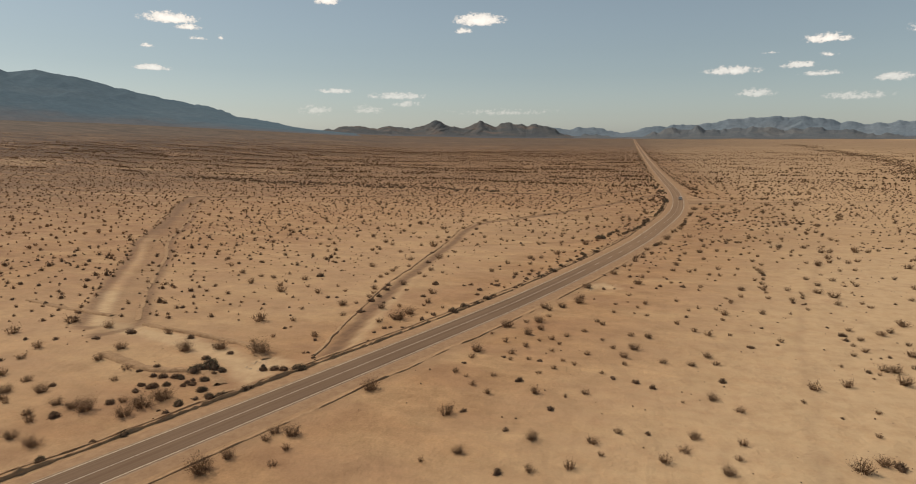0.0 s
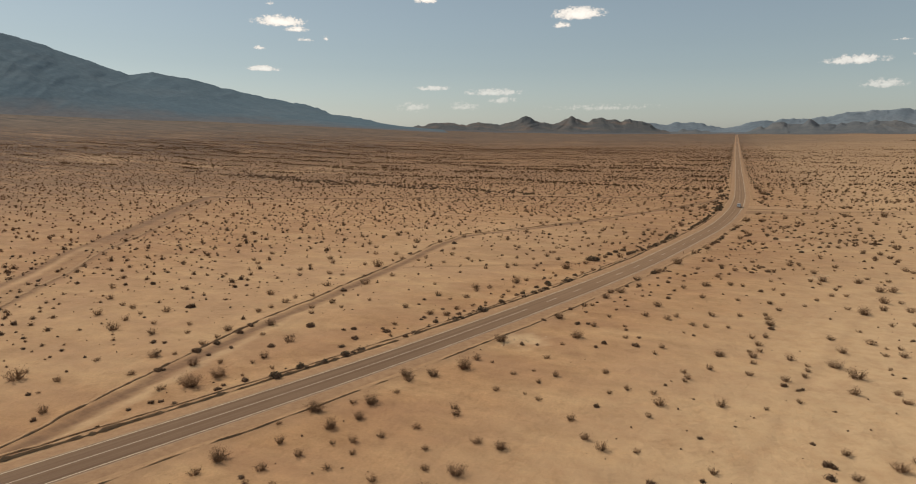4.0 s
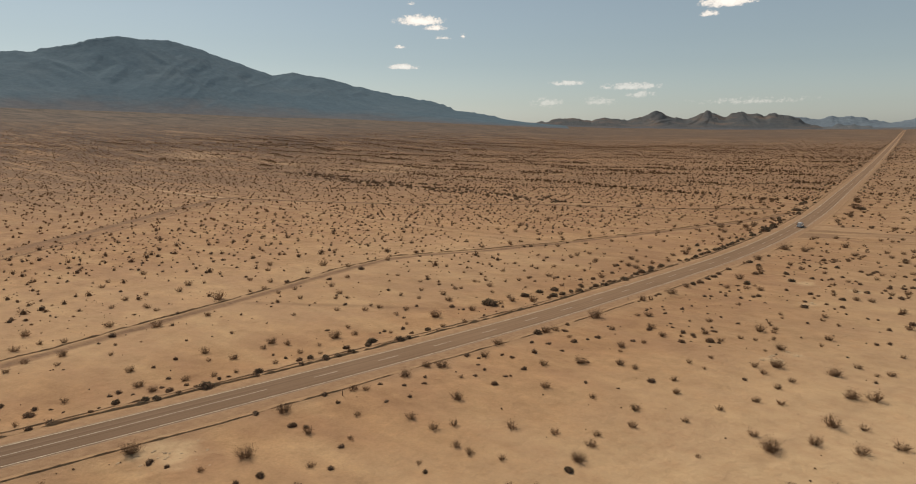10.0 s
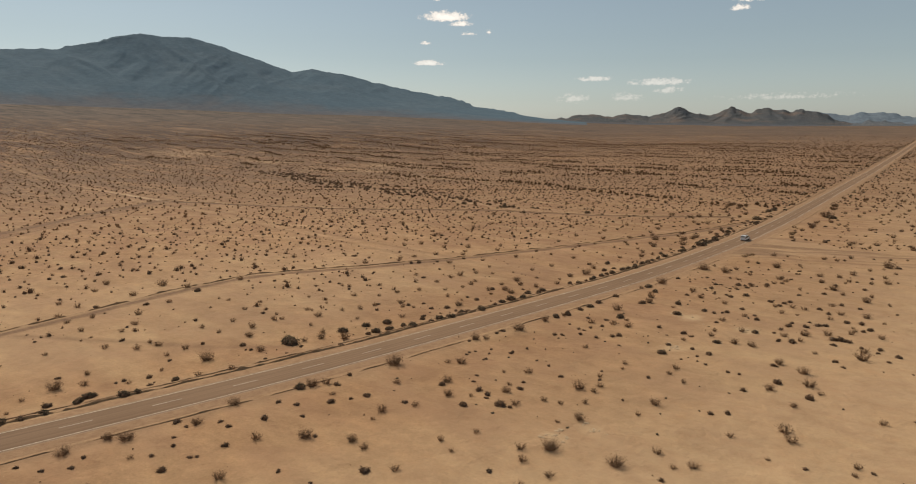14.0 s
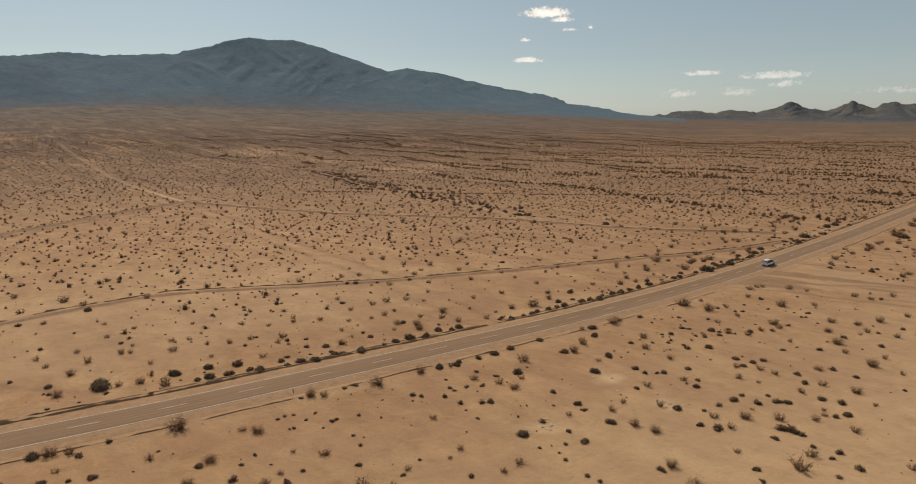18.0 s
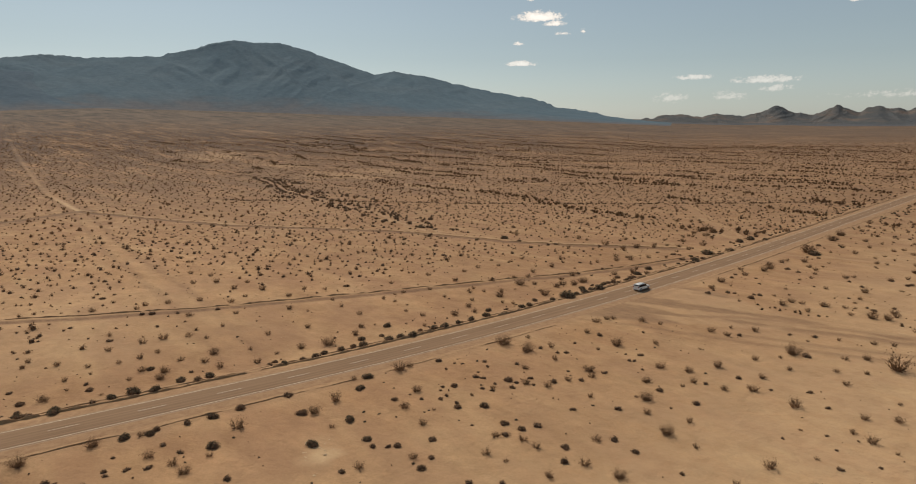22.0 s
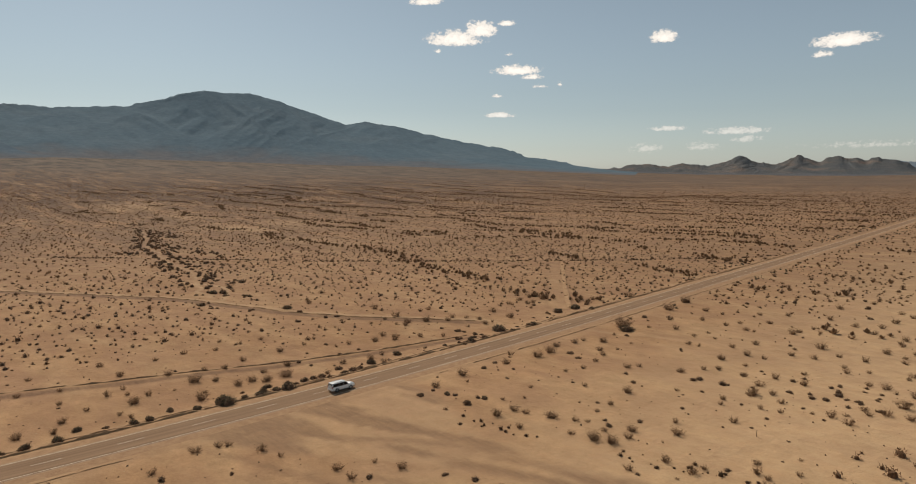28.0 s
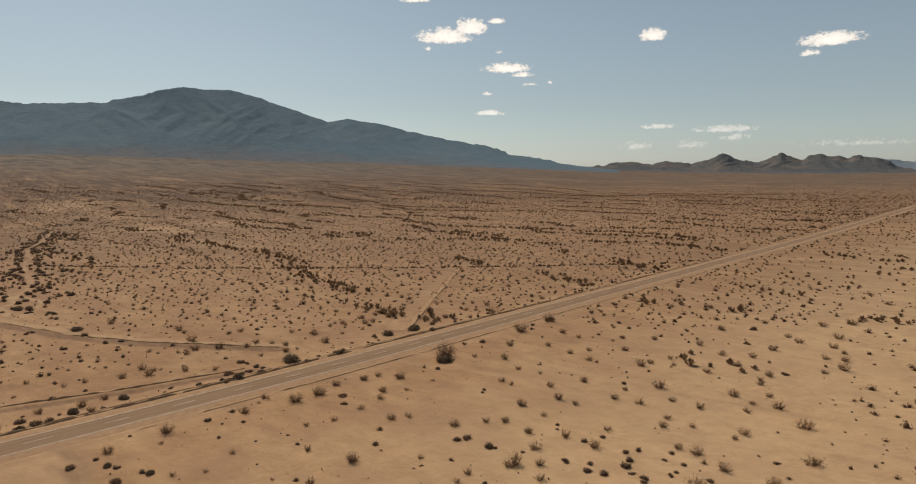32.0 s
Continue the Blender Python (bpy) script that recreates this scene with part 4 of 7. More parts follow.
def build_car(m):
    white = make_plain("white_car_paint", (0.80, 0.79, 0.76), 0.28, 0.0, 0.6, 0.06)
    glass = make_plain("tinted_glass", (0.012, 0.014, 0.016), 0.06, 0.0, 0.0, 0.0)
    glass.node_tree.nodes["Principled BSDF"].inputs["Specular IOR Level"].default_value = 0.22
    black = make_plain("black_trim", (0.02, 0.02, 0.022), 0.55)
    rubber = make_plain("tyre_rubber", (0.022, 0.021, 0.02), 0.85)
    alloy = make_plain("alloy_rim", (0.42, 0.42, 0.43), 0.35, 0.9)
    red = make_plain("tail_lamp_red", (0.32, 0.02, 0.02), 0.2)
    lens = make_plain("headlamp_lens", (0.62, 0.64, 0.66), 0.12)
    car = tagged(new("suv"), "large white sport utility car with dark tinted windows", "car")
    body = part("body", loft([body_ring(-2.66, 0.86, 0.52, 1.02, 1.08), body_ring(-2.60, 0.96, 0.36, 1.06, 1.12), body_ring(-2.2, 1.00, 0.32, 1.10, 1.16),
                              body_ring(-1.0, 1.01, 0.32, 1.11, 1.17), body_ring(0.9, 1.01, 0.32, 1.11, 1.17), body_ring(1.15, 1.01, 0.32, 1.10, 1.16),
                              body_ring(1.9, 1.00, 0.34, 1.07, 1.14), body_ring(2.45, 0.97, 0.36, 1.00, 1.08), body_ring(2.62, 0.88, 0.42, 0.92, 0.99),
                              body_ring(2.67, 0.74, 0.50, 0.80, 0.84)]), white, car)
    part("hood", loft([[(x, y, z + 0.012) for x, z in ((0.80, h - 0.035), (0.55, h), (0.0, h + 0.03), (-0.55, h), (-0.80, h - 0.035), (-0.70, h - 0.09), (0.70, h - 0.09))]
                       for y, h in ((1.18, 1.165), (1.9, 1.15), (2.4, 1.09), (2.56, 1.02))]), white, car, "white raised hood panel")
    part("cabin", loft([cabin_ring(-2.62, 0.94, 1.08, 1.36, 0.86), cabin_ring(-2.50, 0.95, 1.10, 1.80, 0.80), cabin_ring(-2.30, 0.96, 1.10, 1.88, 0.80), cabin_ring(-0.6, 0.96, 1.11, 1.915, 0.81),
                        cabin_ring(0.35, 0.96, 1.11, 1.88, 0.80), cabin_ring(0.66, 0.96, 1.10, 1.79, 0.78), cabin_ring(1.36, 0.94, 1.09, 1.20, 0.82)]), white, car)
    part("windshield", pane([(-0.76, 1.30, 1.235), (0.76, 1.30, 1.235), (0.70, 0.70, 1.765), (-0.70, 0.70, 1.765)], 0.05), glass, car, "raked dark windshield")
    part("rear_window", pane([(0.78, -2.63, 1.30), (-0.78, -2.63, 1.30), (-0.72, -2.52, 1.78), (0.72, -2.52, 1.78)], 0.03), glass, car, "dark tinted rear window")
    for sx in (1, -1):
        for y0, y1, t0, t1 in ((0.06, 1.16, 0.06, 0.56), (-1.06, 0.0, -1.06, 0.0), (-2.50, -1.12, -2.40, -1.12)):
            quad = [(0.955 * sx, y0, 1.14), (0.955 * sx, y1, 1.14), (0.872 * sx, t1, 1.785), (0.872 * sx, t0, 1.785)]
            part("side_window", pane(quad if sx > 0 else quad[::-1], 0.022), glass, car, "dark tinted side window")
        bm = bmesh.new()
        part("roof_rail", bevelled_box(bm, (0.70 * sx - 0.02, -2.1, 1.92), (0.70 * sx + 0.02, 0.25, 1.965), 0.012), black, car, "slim black roof rail")
        bm = bmesh.new()
        part("running_board", bevelled_box(bm, (0.98 * sx - 0.10, -1.02, 0.28), (0.98 * sx + 0.06, 1.0, 0.34), 0.015), black, car, "black running board")
        mirror = part("mirror", bevelled_box(bmesh.new(), (1.02 * sx - (0.02 if sx > 0 else 0.20), 0.86, 1.16), (1.02 * sx + (0.20 if sx > 0 else 0.02), 0.98, 1.33), 0.03), white, car)
        part("mirror_glass", bevelled_box(bmesh.new(), (1.11 * sx - 0.075, 0.852, 1.185), (1.11 * sx + 0.075, 0.862, 1.305), 0.003, 1), glass, mirror, "mirror glass")
        part("headlight", bevelled_box(bmesh.new(), (0.74 * sx - 0.15, 2.46, 0.82), (0.74 * sx + 0.17, 2.635, 0.97), 0.03), lens, car, "clear glass headlight")
        part("tail_light", bevelled_box(bmesh.new(), (0.86 * sx - 0.09, -2.665, 0.98), (0.86 * sx + 0.09, -2.52, 1.34), 0.03), red, car, "red tail light")
        for y in (-0.85, 0.25):
            part("door_handle", bevelled_box(bmesh.new(), (1.005 * sx - 0.015, y, 0.985), (1.005 * sx + 0.03, y + 0.22, 1.02), 0.01), white, car)
        for y in (0.07, -1.08, 1.08):
            part("door_gap", bevelled_box(bmesh.new(), (1.004 * sx - 0.006, y - 0.006, 0.42), (1.004 * sx + 0.006, y + 0.006, 1.06), 0, 1), black, car)
    part("front_bumper", bevelled_box(bmesh.new(), (-0.84, 2.50, 0.36), (0.84, 2.70, 0.60), 0.06), black, car, "dark front bumper")
    part("grille", bevelled_box(bmesh.new(), (-0.52, 2.60, 0.66), (0.52, 2.69, 0.93), 0.03), black, car, "black mesh grille")
    part("rear_bumper", bevelled_box(bmesh.new(), (-0.90, -2.74, 0.42), (0.90, -2.54, 0.66), 0.05), white, car)
    part("bumper_step", bevelled_box(bmesh.new(), (-0.70, -2.75, 0.40), (0.70, -2.66, 0.47), 0.02), black, car, "black bumper step")
    part("rear_plate", bevelled_box(bmesh.new(), (-0.17, -2.695, 0.84), (0.17, -2.655, 0.99), 0.005), lens, car, "blank pale plate")
    part("roof_spoiler", bevelled_box(bmesh.new(), (-0.74, -2.66, 1.82), (0.74, -2.30, 1.875), 0.02), white, car)
    for wx in (0.87, -0.87):
        for wy in (-1.56, 1.58):
            part("wheel_arch", ring_mesh(wx + (0.145 if wx > 0 else -0.145), wy, 0.42, 0.475, 0.03, 0.40), black, car, "dark wheel arch")
            tyre = part("tyre", ring_mesh(wx, wy, 0.25, 0.405, 0.27, 0.405), rubber, car, "black rubber tyre")
            rim = ring_mesh(wx + (0.11 if wx > 0 else -0.11), wy, 0.03, 0.262, 0.06, 0.405)
            for k in range(6):
                a = k * math.pi / 3
                geo = bmesh.ops.create_cube(rim, size=1.0)
                for v in geo["verts"]:
                    r, w = 0.05 + (v.co.x + 0.5) * 0.19, v.co.y * 0.06
                    v.co = Vector((wx + (0.135 if wx > 0 else -0.135) + v.co.z * 0.03, wy + r * math.cos(a) - w * math.sin(a), 0.405 + r * math.sin(a) + w * math.cos(a)))
            part("rim", rim, alloy, tyre, "six-spoke alloy rim")
    car.matrix_world = m @ Matrix.Diagonal((1.0, 1.04, 1.02, 1))
    return car


def ring_mesh(x, y, inner, outer, width, z, n=28):
    """A short tube with its axis across the car."""
    bm = bmesh.new()
    prof = [(inner, -width / 2), (outer - 0.03, -width / 2), (outer, -width / 2 + 0.04), (outer, width / 2 - 0.04), (outer - 0.03, width / 2), (inner, width / 2)]
    if width < 0.1:
        prof = [(inner, -width / 2), (outer, -width / 2), (outer, width / 2), (inner, width / 2)]
    rings = []
    for k in range(n):
        a = 2 * math.pi * k / n
        rings.append([bm.verts.new((x + o, y + r * math.cos(a), z + r * math.sin(a))) for r, o in prof])
    for k in range(n):
        a, b = rings[k], rings[(k + 1) % n]
        for i in range(len(prof)):
            j = (i + 1) % len(prof)
            bm.faces.new((a[i], a[j], b[j], b[i]))
    bmesh.ops.recalc_face_normals(bm, faces=bm.faces)
    for f in bm.faces:
        f.smooth = True
    return bm


CAR_Y = 433.8
car_x, car_y = road_point(CAR_Y, 1.3)
build_car(pose(float(car_x), float(car_y), 0.135, 0, 0, -math.degrees(math.atan(float(np.interp(CAR_Y, _y, _s))))))


# ---------------------------------------------------------------- roadside posts
def marker_post(x, y, height=1.15):
    post_m, band_m = TWIG, STONE
    post = tagged(new("marker_post"), "thin weathered roadside marker post in the sand", "marker post", "roadside posts")
    part("post", bevelled_box(bmesh.new(), (-0.05, -0.05, -0.25), (0.05, 0.05, height), 0.01, 1), post_m, post)
    part("reflector", bevelled_box(bmesh.new(), (-0.056, -0.056, height - 0.25), (0.056, 0.056, height - 0.08), 0.006, 1), band_m, post, "pale reflector band")
    post.matrix_world = pose(x, y, float(land_height(x, y)), 2, 1, 10)


for px, py in ((-4.6, 194), (94, 471)):
    marker_post(px, py)
qx, qy = road_point(277, 4.95)
marker_post(float(qx), float(qy), 0.75)


# ---------------------------------------------------------------- shrubs
def tri_spray(rng, base, tip, width):
    """Thin triangles from base points to tips."""
    d = tip - base
    side = np.cross(d, rng.normal(size=d.shape))
    side /= np.linalg.norm(side, axis=1)[:, None] + 1e-9
    side *= width[:, None] / 2
    return np.stack([base - side, base + side, tip], 1)


def stems(rng, n, spread, height):
    """Main stems of a vase-shaped bush, as base and tip points."""
    a = rng.uniform(0, 2 * math.pi, n)
    lean = spread * np.sqrt(rng.uniform(0.02, 1, n))
    base = np.stack([np.cos(a) * 0.10, np.sin(a) * 0.10, np.full(n, -0.06)], -1)
    up = height * (0.62 + 0.38 * rng.uniform(0, 1, n)) * (1 - 0.30 * (lean / spread) ** 2)
    tip = np.stack([np.cos(a) * lean, np.sin(a) * lean, up], -1)
    return base, tip


def tris(t):
    v = t.reshape(-1, 3)
    return v, np.arange(len(v)).reshape(-1, 3)


def creosote_parts(seed, n_stem=60, n_leaf=1500, leaf_size=1.0):
    """A unit bush, one metre across: a spray of stems, and leaf clumps towards their ends."""
    rng = np.random.default_rng(seed)
    base, tip = stems(rng, n_stem, 0.50, 0.58)
    mid = base + (tip - base) * 0.5 + rng.normal(size=tip.shape) * 0.03
    fork = mid + (tip - mid) * 0.9 + rng.normal(size=tip.shape) * 0.09
    wood = np.concatenate([tri_spray(rng, base, mid, np.full(n_stem, 0.014 * leaf_size)), tri_spray(rng, mid, tip, np.full(n_stem, 0.008 * leaf_size)),
                           tri_spray(rng, mid, fork, np.full(n_stem, 0.008 * leaf_size)), tri_spray(rng, base, fork, np.full(n_stem, 0.009 * leaf_size))])
    pick = rng.integers(0, n_stem, n_leaf)
    f = rng.beta(1.2, 1.5, n_leaf)
    at = base[pick] + (tip - base)[pick] * f[:, None] + rng.normal(size=(n_leaf, 3)) * (0.045 + 0.05 * f)[:, None]
    at[:, 2] = np.maximum(at[:, 2], 0.01)
    way = (tip - base)[pick] * 0.05 + rng.normal(size=(n_leaf, 3)) * 0.022
    leaf = tri_spray(rng, at, at + way, rng.uniform(0.008, 0.022, n_leaf) * leaf_size)
    return wood, leaf


def dome_parts(seed, n_leaf=900, flat=0.50, leaf_size=1.0, lobes=5):
    """A unit rounded shrub: several lumpy dark hearts under a ragged coat of short twigs."""
    rng = np.random.default_rng(seed)
    a = np.arange(lobes) * 2 * math.pi / lobes + rng.uniform(-0.5, 0.5, lobes)
    far = rng.uniform(0.10, 0.30, lobes)
    far[0] = 0.04
    mids = np.stack([np.cos(a) * far, np.sin(a) * far, np.zeros(lobes)], -1)
    size = rng.uniform(0.15, 0.28, lobes)
    size[0] = 0.27
    heart = []
    n = 6
    for c, r in zip(mids, size):
        low = [c + np.array([math.cos(6.283 * i / n) * r * rng.uniform(0.7, 1.0), math.sin(6.283 * i / n) * r * rng.uniform(0.7, 1.0), -0.06]) for i in range(n)]
        high = [c + np.array([math.cos(6.283 * (i + 0.5) / n) * r * 0.62, math.sin(6.283 * (i + 0.5) / n) * r * 0.62, flat * r * 2.1 * rng.uniform(0.6, 0.9)]) for i in range(n)]
        top = c + np.array([0, 0, flat * r * 2.3 * rng.uniform(0.8, 1.1)])
        for i in range(n):
            j = (i + 1) % n
            heart += [(low[i], low[j], high[i]), (high[i], high[j], top), (low[j], high[j], high[i])]
    pick = rng.choice(lobes, n_leaf, p=size ** 2 / (size ** 2).sum())
    a, e = rng.uniform(0, 2 * math.pi, n_leaf), np.arcsin(rng.uniform(-0.05, 1, n_leaf))
    dirn = np.stack([np.cos(a) * np.cos(e), np.sin(a) * np.cos(e), np.sin(e)], -1)
    at = mids[pick] + dirn * np.stack([size[pick], size[pick], flat * 2.2 * size[pick]], -1) * rng.uniform(0.80, 1.22, n_leaf)[:, None]
    at[:, 2] = np.maximum(at[:, 2], 0.0)
    way = dirn * rng.uniform(0.02, 0.10, n_leaf)[:, None] + rng.normal(size=(n_leaf, 3)) * 0.04
    leaf = tri_spray(rng, at, at + way, rng.uniform(0.013, 0.037, n_leaf) * leaf_size)
    return np.array(heart), leaf


def shrub_thing(name, wood, leaf, leaf_mat, label):
    """A shrub with its branches and foliage as parts."""
    top = tagged(new(name), label, "bush", "desert shrubs")
    for part_name, t, mat in (("twig_frame", wood, TWIG), ("foliage", leaf, leaf_mat)):
        v, f = tris(t)
        ob = new(part_name, raw_mesh(part_name, v, f, mat))
        ob.parent = top
    return top


CREO_LABEL = "spindly brown creosote bush with sparse olive leaves on the sand"
DOME_LABEL = "low rounded dusty brown shrub on the sand"
GREEN_LABEL = "dense dark green shrub beside the highway"
creosotes = [shrub_thing("creosote_bush", *creosote_parts(100 + k), CREOSOTE, CREO_LABEL) for k in range(6)]
domes = [shrub_thing("bursage_shrub", *dome_parts(200 + k), BURSAGE, DOME_LABEL) for k in range(4)]
greens = [shrub_thing("green_shrub", *dome_parts(300 + k, 1150, 0.60, 1.1, 7), GREEN, GREEN_LABEL) for k in range(3)]
# shrubs along the highway: x, y and width
CREOSOTE_A = [(-74.5, 56, 2.7), (-78.9, 56.6, 2.2), (-49, 56.8, 3.3), (-41.8, 60.5, 1.3), (-48.2, 60.6, 2.2), (-81.2, 61, 1.6), (-83.5, 62.4, 2), (-42.3, 64.4, 1.2),
    (-46.1, 65.7, 1.6), (-76.5, 65.8, 3.5), (-79, 66, 2), (-82.2, 66.1, 2), (-69.8, 66.2, 2.6), (-46.2, 67.9, 1.8), (-94.9, 68, 2.6), (-11.5, 68.1, 1.6),
    (-43.7, 68.1, 2.4), (-89, 69.3, 2.4), (-69.4, 69.3, 3.8), (-73.5, 69.8, 1.4), (-21.1, 70, 1.9), (-7.1, 70.2, 1.6), (-68.5, 72.4, 3.5), (-102.6, 73.4, 1.9),
    (11.1, 74.2, 2), (-3.7, 74.5, 0.9), (4.1, 74.9, 1.7), (-12.6, 76.3, 2), (-82.4, 76.8, 1.5), (-5, 77.7, 1.7), (6.4, 78.6, 1.7), (-106.7, 80.1, 2)]
CREOSOTE_B = [(-2, 81.2, 1.2), (13.8, 82.6, 1.5), (7.8, 82.8, 1.8), (-92.9, 83.7, 2.1), (-108.9, 85.1, 2.1), (-40.1, 85.3, 3), (-93.3, 89.2, 2.4), (-22.2, 89.4, 1.4),
    (-122.8, 90.8, 2.8), (-14.9, 91.6, 1.8), (-25.3, 91.9, 1.3), (-81.4, 92.1, 3.2), (-7.3, 93.7, 1.6), (14.9, 93.7, 1.5), (-66.8, 94.8, 4.4), (-75.6, 94.9, 3.2),
    (-27.2, 95, 0.9), (-29.4, 96.3, 1.3), (-22.8, 96.6, 1.3), (11.5, 97.5, 2.1), (-106.3, 99.1, 2.4), (-91.5, 99.4, 1.8), (-15.8, 99.9, 1.1), (-117.6, 100.1, 2.9),
    (-13.7, 102.8, 1.1), (-5.6, 103.2, 0.9), (-28.7, 104, 1.6), (-21.7, 105.2, 0.9), (27.3, 105.2, 2), (-10.4, 105.8, 1.2), (-18.6, 106.1, 1), (-12.6, 107, 0.9)]
CREOSOTE_C = [(-28.7, 108, 3), (-22.3, 108.2, 1.5), (32.6, 108.5, 2), (-1.9, 109, 1.1), (4.6, 111.6, 1.6), (9.3, 111.8, 1.6), (-8.8, 112, 1.2), (-15.4, 112, 1.2),
    (-2.2, 112.7, 1.7), (-20.4, 112.9, 1.4), (13.5, 113.6, 1.4), (-24.8, 114.5, 1.4), (-14.4, 116.2, 1), (-4.3, 116.7, 1.1), (12.3, 117, 2), (-0.5, 117.5, 2.2),
    (-16.3, 119, 1.4), (-54.1, 120.2, 1.6), (-21.5, 120.9, 2.3), (-6.7, 121.1, 1.1), (-13.7, 121.7, 1.2), (-63.9, 122.3, 1.6), (-51, 123.4, 3.7), (-26.5, 124, 2.6),
    (-19.6, 125.2, 1.9), (2.1, 125.3, 1.8), (-1.3, 125.4, 1.5), (-10.5, 125.7, 1.3), (-50.2, 128.4, 3), (-23.2, 128.9, 1.3), (-57.9, 130, 2.3), (-20.7, 130.1, 2.8)]
CREOSOTE_D = [(-68.2, 130.3, 2.5), (13.7, 130.8, 1.7), (-7.2, 131.6, 1.7), (18, 132.1, 1.1), (-65.7, 132.6, 1.1), (11.1, 132.7, 1.4), (-54.5, 132.9, 1.3), (-8.6, 133.7, 1.3),
    (8.1, 137.2, 1.6), (-89.3, 137.4, 2.6), (-49.3, 138.4, 1.9), (-64.8, 138.6, 1.6), (-79.8, 139.3, 1.9), (-19.9, 140, 1.6), (-21.3, 141.4, 2.3), (1.8, 141.9, 1.2),
    (-5.5, 142.5, 1.2), (-73.7, 142.6, 1.4), (-65.8, 143.1, 1.3), (-93.2, 143.1, 1.8), (17.7, 143.1, 1.1), (-0.9, 143.2, 0.7), (-102.8, 143.4, 2.2), (-17.4, 143.7, 2.1),
    (-85.6, 144.2, 1.2), (-78, 147, 1.2), (-67.5, 147.7, 2.2), (-94.8, 148.1, 1.3), (-58.8, 148.2, 1.3), (-0.3, 148.4, 1), (11.1, 148.7, 1), (-14, 149, 3.1)]
CREOSOTE_E = [(-5.4, 150.1, 1.1), (-52.8, 150.3, 1.1), (-100, 150.3, 2), (-104.7, 151, 1.5), (13.4, 151.3, 1.3), (27, 151.4, 1.6), (17.2, 151.6, 1.2), (-91.2, 152, 2),
    (1.3, 152.1, 1.3), (-2.7, 152.8, 0.8), (-112.7, 153.5, 1.9), (-10.8, 153.9, 0.8), (-62, 154.2, 2.2), (-14, 154.2, 1.7), (8.7, 156.8, 1.4), (37.7, 157, 1.1),
    (21.3, 158.6, 1.1), (-2.6, 159.6, 1.5), (21.5, 160.1, 1.2), (-71.9, 161.1, 1.7), (-122.3, 161.3, 1.8), (20.6, 162.4, 1.3), (52.2, 163.3, 1.5), (45.4, 163.8, 1.7),
    (-71.5, 164.7, 1.5), (-59.8, 165, 1.3), (-13.6, 165.1, 2.7), (36, 165.6, 1.7), (30.7, 165.8, 1.3), (24.4, 166.2, 1.4), (51.5, 167.1, 1.5), (-2, 168.2, 1.1)]
CREOSOTE_F = [(-62.7, 168.8, 1.6), (39.1, 168.9, 1.3), (-71.8, 170.1, 2), (14.9, 170.2, 1), (46.6, 171.7, 2.8), (31.3, 172, 1.3), (-0.6, 173.5, 2.7), (25.7, 173.9, 2.2),
    (15.5, 174.1, 1.4), (-61.2, 174.5, 1.9), (-72.5, 174.6, 1.3), (39.8, 174.7, 1.1), (-80.6, 174.8, 2.2), (31.2, 175.7, 1.8), (44.1, 176, 2.6), (-35.3, 176.5, 2.1),
    (-31.3, 176.8, 1.9), (37.2, 177.1, 1.6), (-69.8, 178.1, 1.5), (30.6, 178.5, 1), (-43.1, 178.6, 1.9), (32.3, 179.9, 1.3), (-54.2, 180.3, 1.2), (-31.4, 182.6, 1.7),
    (0.5, 182.9, 1.5), (32.2, 183.8, 1.5), (46, 184.6, 1.9), (-7.5, 184.8, 2.5), (6.6, 185.4, 1), (53, 186, 1.2), (-29.1, 186.4, 1.3), (55.7, 186.7, 1.9)]
CREOSOTE_G = [(30.9, 188.1, 1.5), (-73.2, 188.3, 2.5), (33.3, 189.6, 1.4), (-37, 190.1, 1.2), (53.8, 190.6, 0.9), (2.2, 190.8, 1.2), (56.1, 191.2, 1.3), (22.2, 192, 1.5),
    (19.3, 192.4, 1.6), (44.9, 192.7, 1.6), (51.4, 192.9, 1.9), (26.4, 193.2, 1), (-34.2, 193.5, 1.8), (13.9, 194.3, 1.7), (9.3, 194.7, 1.6), (-65.2, 194.7, 2.5),
    (-88.5, 195.7, 1.6), (-4.9, 196.6, 1.7), (-25.6, 196.6, 1.2), (15.6, 196.9, 1.3), (-3.2, 197.9, 1.3), (34.4, 198.9, 2.4), (-34.3, 200.2, 1.4), (-92.5, 200.6, 1.8),
    (-81.6, 200.8, 2), (-77, 200.8, 1.6), (50.6, 200.9, 1.2), (22.7, 201.3, 1.6), (-47.3, 201.7, 1.1), (-111.4, 203.1, 1.9), (-26.5, 203.1, 1.3), (34, 203.1, 1.6)]
